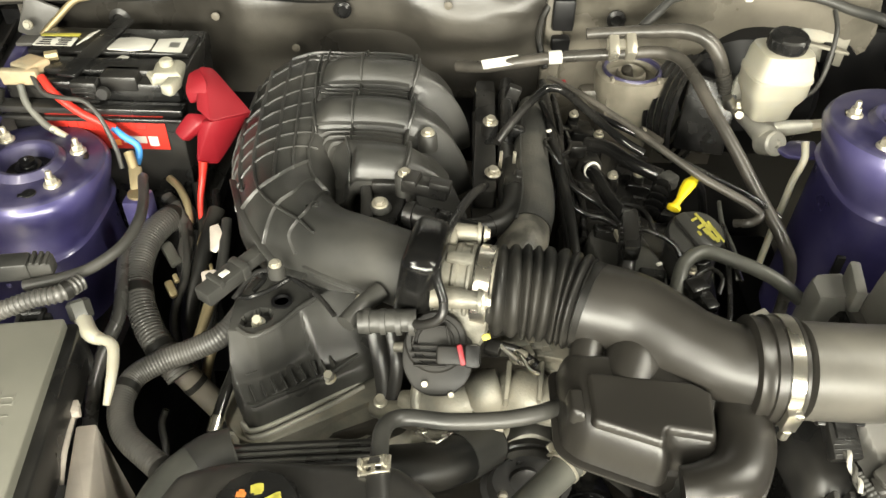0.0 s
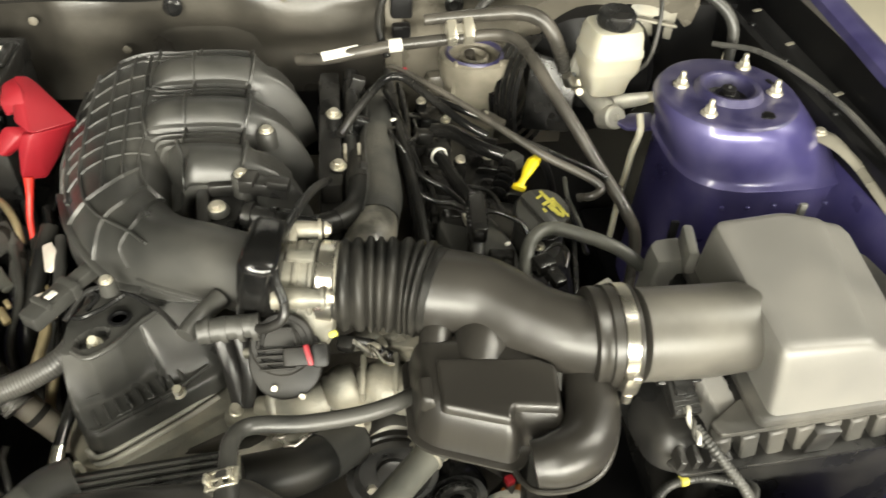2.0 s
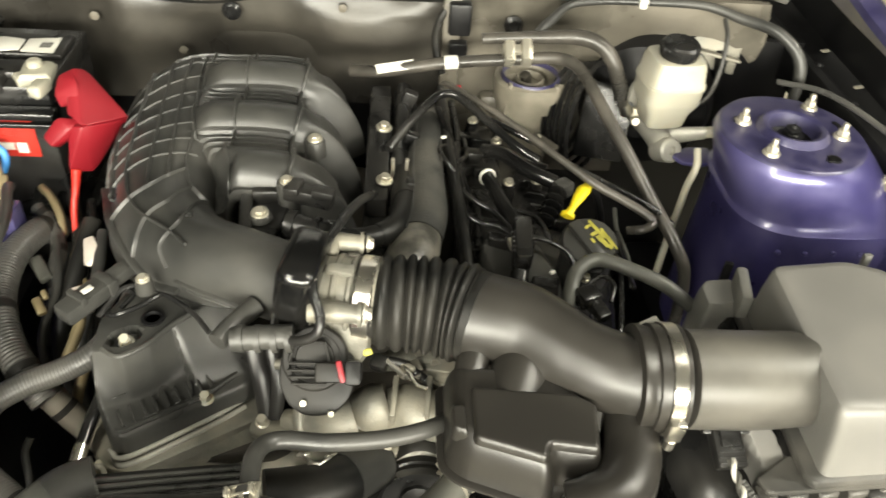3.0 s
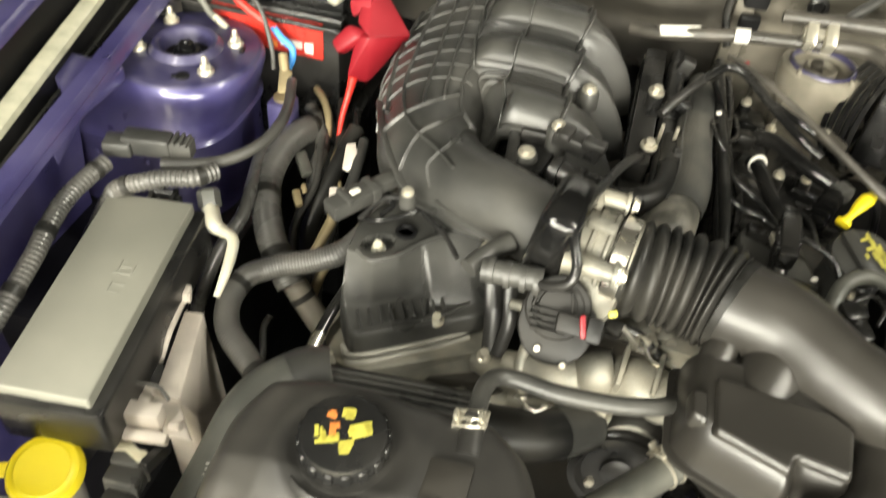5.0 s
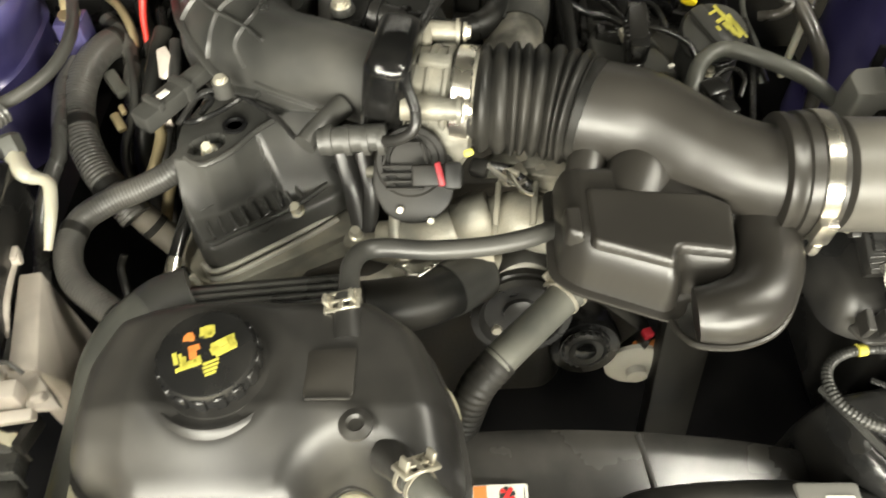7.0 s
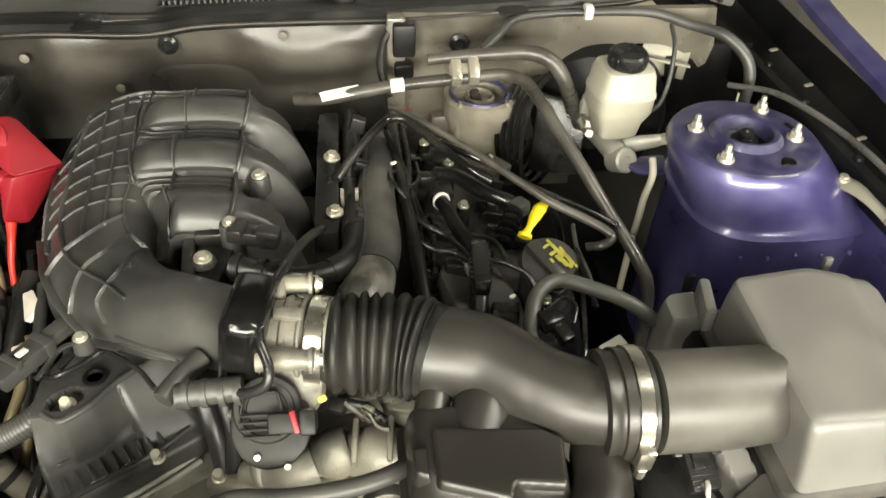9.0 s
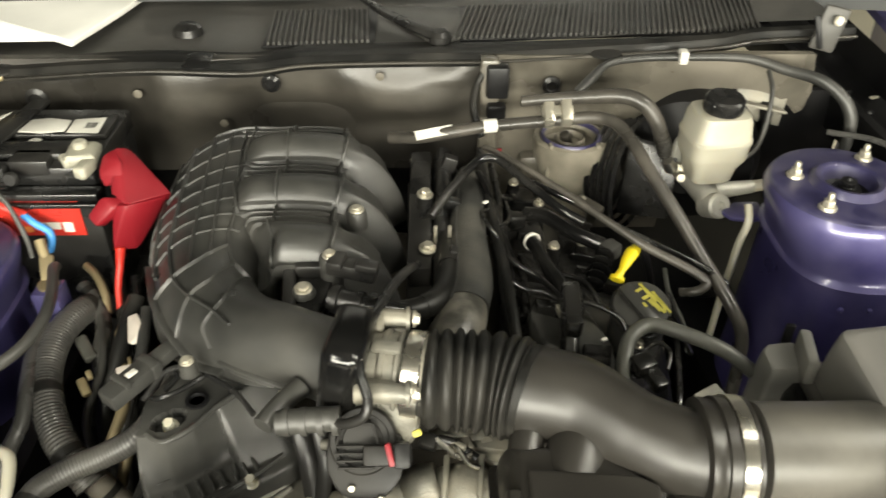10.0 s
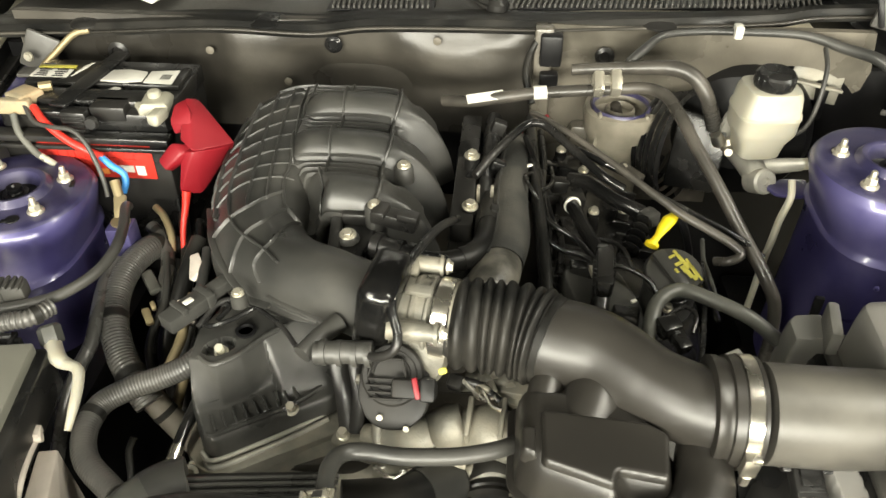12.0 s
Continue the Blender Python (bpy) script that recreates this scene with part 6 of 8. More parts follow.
def battery_cables():
    cable("battery_cable", "red battery lead across the battery's front", [(-0.480, 0.868, 0.932), (-0.462, 0.852, 0.920), (-0.435, 0.842, 0.902), (-0.410, 0.838, 0.889), (-0.390, 0.838, 0.880)], 0.0052, REDWIRE)
    cable("battery_cable", "blue sleeved wire end", [(-0.393, 0.837, 0.881), (-0.380, 0.832, 0.872), (-0.366, 0.830, 0.862), (-0.364, 0.826, 0.850), (-0.368, 0.822, 0.838)], 0.0045, BLUEWIRE)
    cable("battery_cable", "thin grey wire over the battery's front", [(-0.490, 0.866, 0.935), (-0.474, 0.850, 0.921), (-0.448, 0.840, 0.920), (-0.420, 0.836, 0.919), (-0.404, 0.830, 0.906), (-0.393, 0.822, 0.885), (-0.384, 0.812, 0.862), (-0.378, 0.80, 0.845)], 0.003, HOSE)
    cable("battery_cable", "grey ground cable behind the strut tower", [(-0.505, 0.860, 0.925), (-0.498, 0.848, 0.905), (-0.480, 0.838, 0.885), (-0.464, 0.832, 0.876)], 0.0045, PALEHOSE)
    cable("battery_cable", "cream wire tip behind the strut tower", [(-0.470, 0.834, 0.880), (-0.452, 0.830, 0.870)], 0.0045, CREAM)
    cable("battery_cable", "black cable beside the battery", [(-0.535, 0.86, 0.92), (-0.545, 0.84, 0.88), (-0.542, 0.83, 0.83), (-0.53, 0.82, 0.78)], 0.009, RUBBER)
    t = thing("cable_eyelet", "corroded brass cable eyelet and stud", "cable end")
    part("lug", cast(box(0.016, 0.030, 0.006, pose(-0.358, 0.788, 0.838, 35, 0, 15), 0.002), 0.001, 150), BRASS, t)
    part("eye", lathe([(0.012, 0), (0.012, 0.005), (0.006, 0.006)], pose(-0.352, 0.768, 0.828), n=14), BRASS, t)
    part("barrel", sweep([(-0.362, 0.798, 0.846), (-0.370, 0.812, 0.862)], 0.006, n=10, res=2), BRASS, t)
    part("mount", box(0.03, 0.03, 0.05, pose(-0.352, 0.765, 0.78), 0.003), PAINT, t)


# ---- fuse box, washer filler and brackets ----
def fuse_box():
    t = thing("fuse_box", "black fuse box with a flat grey-green lid", "fuse box")
    lid = [(-0.437, 0.536), (-0.352, 0.549), (-0.3155, 0.3115), (-0.396, 0.302)]
    part("lid", slab(lid, 0.826, 0.841, 0.003, 0.002), LID, t, "flat grey-green lid")
    o = [(-0.438, 0.541), (-0.341, 0.556), (-0.304, 0.306), (-0.400, 0.294)]
    part("body", slab(o, 0.775, 0.829, 0.008, 0.004), BLACK, t)
    for k, y in enumerate((0.345, 0.42, 0.50)):
        part("latch", box(0.012, 0.026, 0.022, pose(-0.318 - 0.14 * (y - 0.32), y, 0.795, 0, 0, 8), 0.002), BLACK, t)
    for x in (-0.372, -0.334):
        part("latch", box(0.030, 0.010, 0.018, pose(x, 0.306 + 0.1 * (x + 0.37), 0.812, 0, 0, 7), 0.002), BLACK, t)
    for x, y, sx, sy in ((-0.372, 0.447, 0.002, 0.016), (-0.365, 0.449, 0.012, 0.002), (-0.358, 0.447, 0.002, 0.014), (-0.366, 0.441, 0.016, 0.002), (-0.367, 0.423, 0.002, 0.012), (-0.361, 0.428, 0.012, 0.002), (-0.361, 0.418, 0.012, 0.002)):
        part("raised_mark", box(sx, sy, 0.0007, pose(x, y, 0.8408, 0, 0, 8), 0.0003, 1), LID, t)
    for x, y in ((-0.400, 0.551), (-0.378, 0.554)):
        part("hinge_prong", box(0.005, 0.022, 0.006, pose(x, y, 0.834, 0, 0, 8), 0.0015), BLACK, t)
    part("latch", box(0.03, 0.008, 0.012, pose(-0.385, 0.554, 0.826, 0, 0, 7), 0.002), BLACK, t)
    part("hinge", sweep([(-0.405, 0.556, 0.838), (-0.380, 0.560, 0.838)], 0.004, n=8, res=2), BLACK, t)


def brackets():
    t = thing("module_bracket", "beige metal bracket with a plug beside the fuse box", "bracket")
    part("upright_plate", hull([(-0.3256, 0.463, 0.780), (-0.3078, 0.4679, 0.778), (-0.2782, 0.3679, 0.780), (-0.3024, 0.3697, 0.780), (-0.3236, 0.463, 0.62), (-0.3000, 0.4690, 0.62), (-0.2700, 0.368, 0.62), (-0.3024, 0.37, 0.62), (-0.2990, 0.452, 0.748), (-0.2700, 0.376, 0.745)], 0.0015), BEIGE, t)
    part("edge_strip", sweep([(-0.3300, 0.470, 0.786), (-0.3250, 0.447, 0.788), (-0.3207, 0.4237, 0.785), (-0.319, 0.405, 0.770)], [0.0040, 0.0036, 0.0034, 0.002], n=10), BEIGE, t)
    part("ear", join(sweep([(-0.3355, 0.4690, 0.789), (-0.3225, 0.4735, 0.789)], 0.0052, n=12, res=3), box(0.007, 0.014, 0.010, pose(-0.3275, 0.4755, 0.787, 0, 0, 10), 0.002)), BEIGE, t)
    part("plug_plate", slab([(-0.3478, 0.3621), (-0.3414, 0.3749), (-0.3082, 0.3773), (-0.2963, 0.3688), (-0.2798, 0.3691), (-0.2485, 0.3364), (-0.2746, 0.3349), (-0.2817, 0.3474), (-0.3165, 0.3417), (-0.3107, 0.3273), (-0.3192, 0.3303), (-0.3274, 0.3344), (-0.3285, 0.3464)], 0.771, 0.777, 0.003, 0.0022), BEIGE, t)
    part("plate_step", slab([(-0.3400, 0.3640), (-0.3370, 0.3735), (-0.3110, 0.3755), (-0.3010, 0.3655), (-0.3040, 0.3575)], 0.776, 0.781, 0.003, 0.002), BEIGE, t)
    part("plug_housing", box(0.033, 0.017, 0.024, pose(-0.2965, 0.3425, 0.772, 0, 0, 9), 0.003), BEIGE, t)
    part("plug_lip", box(0.040, 0.010, 0.012, pose(-0.2905, 0.3315, 0.768, 18, 0, 9), 0.002), BEIGE, t)
    part("dowel", lathe([(0.0042, 0), (0.0042, 0.010), (0.003, 0.011)], facing((-0.2735, 0.3445, 0.777), (0.9, 0, 0.4)), n=12), BEIGE, t)
    part("rivet", lathe([(0.0065, 0), (0.0060, 0.002), (0.003, 0.003)], pose(-0.3070, 0.3610, 0.780), n=14), BEIGE, t)
    part("channel", join(box(0.004, 0.095, 0.06, pose(-0.345, 0.425, 0.735, 0, 0, 9), 0.001), box(0.030, 0.004, 0.05, pose(-0.330, 0.378, 0.74, 0, 0, 9), 0.001)), BLACK, t, "black channel plate")
    part("wire_guard", sweep([(-0.3457, 0.4661, 0.800), (-0.3407, 0.4087, 0.800), (-0.3362, 0.368, 0.800), (-0.3345, 0.3625, 0.800), (-0.3276, 0.3606, 0.800), (-0.2960, 0.3652, 0.798), (-0.2880, 0.3627, 0.796), (-0.2814, 0.3597, 0.790)], 0.0019, n=8), LOOM, t, "thin grey wire guard")
    p = thing("relay_plug", "grey-black stepped connector hanging under the bracket", "connector", group="connectors")
    part("housing", box(0.027, 0.018, 0.020, pose(-0.3010, 0.3160, 0.742, 0, 0, 6), 0.003), LOOM, p)
    part("collar", box(0.030, 0.020, 0.022, pose(-0.2970, 0.2990, 0.736, -6, 0, 4), 0.0025), LOOM, p)
    part("collar", box(0.027, 0.017, 0.022, pose(-0.2945, 0.2800, 0.726, -6, 0, 2), 0.0025), LOOM, p)
    part("band", box(0.031, 0.0025, 0.024, pose(-0.2965, 0.3095, 0.736, -6, 0, 4), 0.001), GREYSLEEVE, p)
    part("band", box(0.031, 0.0025, 0.024, pose(-0.2955, 0.2895, 0.731, -6, 0, 3), 0.001), GREYSLEEVE, p)
    part("side_latch", box(0.008, 0.030, 0.016, pose(-0.2795, 0.322, 0.750, -8, 0, -12), 0.002), BLACK, p)
    part("wire", sweep([(-0.294, 0.272, 0.724), (-0.292, 0.255, 0.705), (-0.295, 0.24, 0.66), (-0.30, 0.23, 0.58)], 0.009, n=10), BLACK, p)
    part("lock", slab([(-0.3201, 0.3203), (-0.3093, 0.3291), (-0.2905, 0.3205), (-0.2843, 0.3219), (-0.2816, 0.3149), (-0.2884, 0.3111), (-0.3046, 0.3175), (-0.3143, 0.3148)], 0.759, 0.766, 0.002, 0.0018), TANKCREAM, p, "cream locking piece")


def washer_filler():
    t = thing("washer_filler", "yellow washer fluid cap on a translucent filler neck", "washer filler")
    m = facing((-0.352, 0.279, 0.764), (0.12, -0.28, 1))
    part("cap", lathe([(0.029, 0), (0.031, 0.002), (0.031, 0.008), (0.028, 0.012), (0.024, 0.0125), (0.022, 0.0145), (0.001, 0.015)], m, n=36), YELLOW, t, "bright yellow snap cap")
    part("tab", box(0.012, 0.013, 0.005, m @ pose(-0.034, 0.004, 0.003), 0.002), YELLOW, t)
    part("neck", sweep([(-0.351, 0.278, 0.766), (-0.345, 0.272, 0.73), (-0.335, 0.26, 0.64), (-0.33, 0.25, 0.5)], [0.024, 0.022, 0.021, 0.021], n=24), SHIELD, t, "grey translucent neck")


def grille_cover():
    t = thing("radiator_sight_shield", "flat grey plastic shield over the radiator support", "radiator cover")
    part("shield", slab([(-0.62, 0.205), (-0.31, 0.222), (-0.245, 0.228), (-0.225, 0.215), (-0.172, 0.180), (-0.150, 0.165), (-0.15, -0.05), (-0.62, -0.05)], 0.842, 0.850, 0.015, 0.003), SHIELD, t)
    f = thing("radiator_top_frame", "black ribbed plastic frame above the radiator", "radiator frame")
    part("strip", box(0.42, 0.045, 0.012, pose(-0.005, 0.196, 0.758, -6, 0, 2), 0.003), BLACK, f)
    for k in range(15):
        part("rib", box(0.003, 0.030, 0.008, pose(-0.195 + 0.027 * k, 0.198 + 0.001 * k, 0.769, -6, 0, 2), 0.0008, 1), BLACK, f)
    part("tube", sweep([(-0.205, 0.165, 0.775), (-0.199, 0.194, 0.782), (-0.193, 0.2015, 0.785), (-0.1805, 0.2015, 0.785), (-0.1506, 0.197, 0.785), (-0.10, 0.188, 0.782)], 0.0045, n=10), GLOSS, f, "thin black pipe")
    part("support_beam", box(1.30, 0.06, 0.05, pose(0.05, 0.12, 0.70), 0.006), DARK, t, "dark radiator support beam")


# ---- coolant tank, hoses and fan shroud ----
def coolant_tank():
    t = thing("coolant_tank", "black-topped plastic coolant tank with a yellowed lower half", "coolant tank")
    o = rounded([(-0.206, 0.266), (-0.208, 0.335), (-0.190, 0.376), (-0.135, 0.389), (0.0, 0.389), (0.036, 0.362), (0.058, 0.31), (0.066, 0.255), (0.052, 0.230), (0.028, 0.226), (0.011, 0.234), (0.003, 0.257), (-0.016, 0.264), (-0.030, 0.254), (-0.038, 0.230), (-0.063, 0.223), (-0.102, 0.226), (-0.149, 0.222), (-0.161, 0.229), (-0.173, 0.249), (-0.192, 0.252)], 0.012, 4)

    def top(x, y):
        z = 0.871 - 0.40 * max(0.0, 0.292 - y) - 0.25 * max(0.0, -0.155 - x) - 0.2 * max(0.0, x - 0.03)
        dx, dy = x + 0.101, y - 0.318
        return z + 0.004 * math.exp(-((math.hypot(dx, dy) - 0.05) / 0.012) ** 2)

    part("shell", dome(o, 0.806, top, 0.026, 0.003), TANK, t, "black upper shell")
    part("seam", slab([(-0.062 + (x + 0.062) * 1.035, 0.30 + (y - 0.30) * 1.05) for x, y in o], 0.802, 0.8075, 0, 0.001), TANK, t)
    lo = [(-0.212, 0.262), (-0.210, 0.35), (-0.13, 0.393), (0.0, 0.393), (0.060, 0.33), (0.068, 0.25), (0.05, 0.234), (0.024, 0.229), (0.012, 0.222), (-0.012, 0.215), (-0.036, 0.226), (-0.06, 0.2345), (-0.142, 0.2345), (-0.162, 0.212), (-0.184, 0.208), (-0.203, 0.22)]
    part("lower_half", loft([[(-0.07 + (x + 0.07) * k, 0.30 + (y - 0.30) * k, z) for x, y in rounded(lo, 0.016, 4)] for z, k in ((0.70, 0.78), (0.775, 0.86), (0.790, 0.97), (0.796, 1.0), (0.803, 1.0))]), TANKCREAM, t, "yellowed translucent lower half")
    for x, y in ((-0.012, 0.238), (-0.180, 0.228)):
        part("mount_recess", lathe([(0.020, 0.0), (0.018, -0.012), (0.012, -0.016), (0.001, -0.016)], pose(x, y, 0.8045), n=20), TANKCREAM, t)
        bolt(t, (x, y, 0.803), (0, 0, 1), 0.006, 0.010, 0.010)
    part("neck_ring", lathe([(0.052, -0.012), (0.047, 0.002), (0.044, 0.004), (0.041, 0.002), (0.036, 0.002), (0.036, 0.004)], pose(-0.101, 0.318, 0.868), n=40), TANK, t)
    part("level_plate", slab([(-0.041, 0.296), (-0.041, 0.331), (-0.008, 0.333), (-0.008, 0.296)], 0.871, 0.8728, 0.004, 0.0010), DUCT, t, "plain dark plate")
    part("plate_edge", box(0.030, 0.0022, 0.0020, pose(-0.0245, 0.2948, 0.8728), 0.0008), TANK, t)
    part("nub", lathe([(0.011, 0), (0.011, 0.003), (0.006, 0.005), (0.004, 0.003), (0.001, 0.003)], pose(-0.005, 0.277, 0.871), n=20), TANK, t)
    part("upper_nipple", sweep([(-0.016, 0.345, 0.862), (-0.017, 0.362, 0.868), (-0.018, 0.376, 0.872)], [0.013, 0.010, 0.0095], n=16), TANK, t)
    part("lower_nipple", sweep([(0.016, 0.266, 0.850), (0.024, 0.252, 0.864), (0.032, 0.240, 0.872)], [0.014, 0.010, 0.0085], n=16), TANK, t)
    cap = part("cap_base", lathe([(0.0355, 0), (0.0355, 0.004), (0.032, 0.005)], pose(-0.104, 0.321, 0.867), n=40), BLACK, t, "black fluted cap with yellow and orange warning marks")
    m = facing((-0.104, 0.321, 0.8705), (0.0, -0.03, 1.0))
    prof = [(0.0325, 0), (0.0325, 0.015), (0.0312, 0.0175), (0.0295, 0.018), (0.001, 0.018)]
    part("cap", lathe(prof, m, n=40), BLACK, cap)
    for k in range(16):
        a = 2 * math.pi * k / 16
        part("grip", box(0.0075, 0.004, 0.013, m @ pose(0.0324 * math.cos(a), 0.0324 * math.sin(a), 0.0015, 0, 0, math.degrees(a) + 90), 0.001, 1), BLACK, cap)
    marks = [(-0.002, 0.020, 0.012, 0.008, 12, INK_YELLOW), (-0.001, 0.0195, 0.007, 0.011, 12, INK_YELLOW), (-0.016, 0.013, 0.009, 0.005, 0, INK_ORANGE), (-0.016, 0.016, 0.005, 0.004, 0, INK_ORANGE), (-0.010, 0.004, 0.009, 0.005, 20, INK_ORANGE),
             (-0.010, -0.001, 0.006, 0.010, 15, INK_ORANGE), (0.012, 0.009, 0.018, 0.007, 32, INK_YELLOW), (0.016, 0.003, 0.018, 0.006, 32, INK_YELLOW), (0.020, 0.010, 0.006, 0.009, 32, INK_YELLOW), (0.008, 0.002, 0.008, 0.007, 32, INK_YELLOW),
             (0.018, 0.0145, 0.007, 0.003, 32, INK_YELLOW), (-0.0235, -0.006, 0.0035, 0.011, 22, INK_YELLOW), (-0.019, -0.006, 0.0025, 0.009, 22, INK_YELLOW), (-0.013, -0.0135, 0.017, 0.0035, 22, INK_YELLOW), (-0.012, -0.0095, 0.014, 0.0026, 22, INK_YELLOW),
             (-0.0155, -0.008, 0.003, 0.008, 22, INK_YELLOW), (-0.005, -0.0075, 0.006, 0.008, 22, INK_YELLOW), (0.006, -0.0085, 0.013, 0.0022, 24, INK_YELLOW), (0.0065, -0.0120, 0.013, 0.0022, 24, INK_YELLOW), (0.007, -0.0155, 0.011, 0.0022, 24, INK_YELLOW), (0.0075, -0.0190, 0.009, 0.0020, 24, INK_YELLOW)]
    for x, y, sx, sy, rot, mat in marks:
        part("printed_mark", box(sx * 0.82, sy * 0.82, 0.0005, m @ pose(x * 0.80, y * 0.80, 0.0182, 0, 0, rot), 0), mat, cap, smooth=False)


def hose(name, label, pts, r, mat=None, clamps=(), n=18, rib=0.0, ripple=0.0, group="hoses", cat="hose"):
    t = thing(name, label, cat, group)
    part("sleeve", sweep(pts, r, n=n, rib=rib, ripple=ripple), mat or HOSE, t)
    for at, axis, spin in clamps:
        rr = r if not hasattr(r, "__len__") else r[0]
        spring_clamp(t, at, axis, rr + 0.0008, spin=spin)
    return t


def coolant_hoses():
    hose("vent_hose", "grey rubber vent hose with a spring clamp on the coolant tank", [(-0.017, 0.360, 0.869), (-0.018, 0.385, 0.870), (-0.018, 0.405, 0.868), (-0.012, 0.422, 0.862), (0.004, 0.429, 0.858), (0.04, 0.427, 0.857), (0.085, 0.430, 0.858), (0.120, 0.440, 0.857), (0.145, 0.462, 0.845)], 0.0076,
         clamps=[((-0.0175, 0.368, 0.869), (0, 1, 0.05), 70)])
    hose("coolant_hose", "grey rubber coolant hose leaving the tank's corner", [(0.027, 0.247, 0.868), (0.038, 0.236, 0.874), (0.050, 0.223, 0.872), (0.064, 0.204, 0.862), (0.074, 0.175, 0.83), (0.080, 0.15, 0.77)], 0.0092, mat=PALEHOSE, clamps=[((0.033, 0.241, 0.872), (0.6, -0.65, 0.3), 60)])
    hose("radiator_hose", "thick grey rubber radiator hose with a spring clamp", [(0.165, 0.460, 0.762), (0.150, 0.445, 0.761), (0.126, 0.421, 0.759), (0.100, 0.395, 0.756), (0.091, 0.3865, 0.7525)], 0.0150, mat=PALEHOSE, clamps=[((0.155, 0.451, 0.761), (0.7, 0.7, 0.1), 40)])
    hose("hose_stub", "black hose stub running down from the radiator hose", [(0.096, 0.391, 0.754), (0.088, 0.384, 0.750), (0.074, 0.372, 0.735), (0.06, 0.355, 0.69)], 0.0160, mat=MATT, rib=0.006, ripple=0.0008)
    hose("upper_radiator_hose", "ribbed black sleeve on the upper radiator hose", [(-0.165, 0.417, 0.787), (-0.10, 0.422, 0.789), (-0.03, 0.428, 0.789)], 0.022, mat=RUBBER, rib=0.2)
    t = thing("ribbed_sleeve", "black ribbed sleeve behind the coolant tank", "hose sleeve", "hoses")
    for k in range(9):
        a = -0.6 + 0.30 * k
        part("ridge", sweep([(-0.160, 0.417 - 0.023 * math.cos(a), 0.787 + 0.023 * math.sin(a)), (-0.095, 0.422 - 0.023 * math.cos(a), 0.790 + 0.023 * math.sin(a)), (-0.020, 0.429 - 0.023 * math.cos(a), 0.790 + 0.023 * math.sin(a))], 0.0023, n=8), LOOM, t)
    t = hose("radiator_hose", "dark radiator hose passing down beside the tank", [(-0.02, 0.428, 0.775), (0.02, 0.437, 0.770), (0.05, 0.452, 0.765), (0.08, 0.482, 0.750)], 0.024, mat=RUBBER)
    part("end_cuff", sweep([(0.050, 0.452, 0.765), (0.066, 0.468, 0.7575), (0.078, 0.480, 0.751)], 0.0252, n=18, res=4), HOSE, t, "dark end cuff")
    k = thing("hose_clip", "small bright wire clip on the dark radiator hose", "clip", "hoses")
    for x, y, sx, rot in ((0.0150, 0.4560, 0.018, -40), (0.0330, 0.4540, 0.018, 38), (0.0235, 0.4505, 0.014, 0), (0.0120, 0.4600, 0.012, 10), (0.0370, 0.4590, 0.012, 20)):
        part("wire", box(sx, 0.0026, 0.0026, pose(x, y, 0.7915, 0, 0, rot), 0.0008, 1), CHROME, k)
    t = hose("radiator_hose", "grey hose curving round the tank's side", [(-0.158, 0.425, 0.80), (-0.19, 0.405, 0.80), (-0.21, 0.37, 0.795), (-0.215, 0.32, 0.78), (-0.222, 0.26, 0.76), (-0.24, 0.20, 0.72)], 0.024, mat=PALEHOSE)
    part("end_cuff", sweep([(-0.158, 0.425, 0.80), (-0.176, 0.417, 0.8005), (-0.188, 0.4065, 0.80)], 0.0250, n=18, res=4), HOSE, t, "dark end cuff")
    for k in range(4):
        part("printed_mark", box(0.006 - 0.001 * (k % 2), 0.0012, 0.0006, pose(-0.2155 + 0.0003 * k, 0.310 - 0.004 * k, 0.8015 - 0.0013 * k, -16, 0, 10), 0), LABEL, t, "pale printed mark", smooth=False)


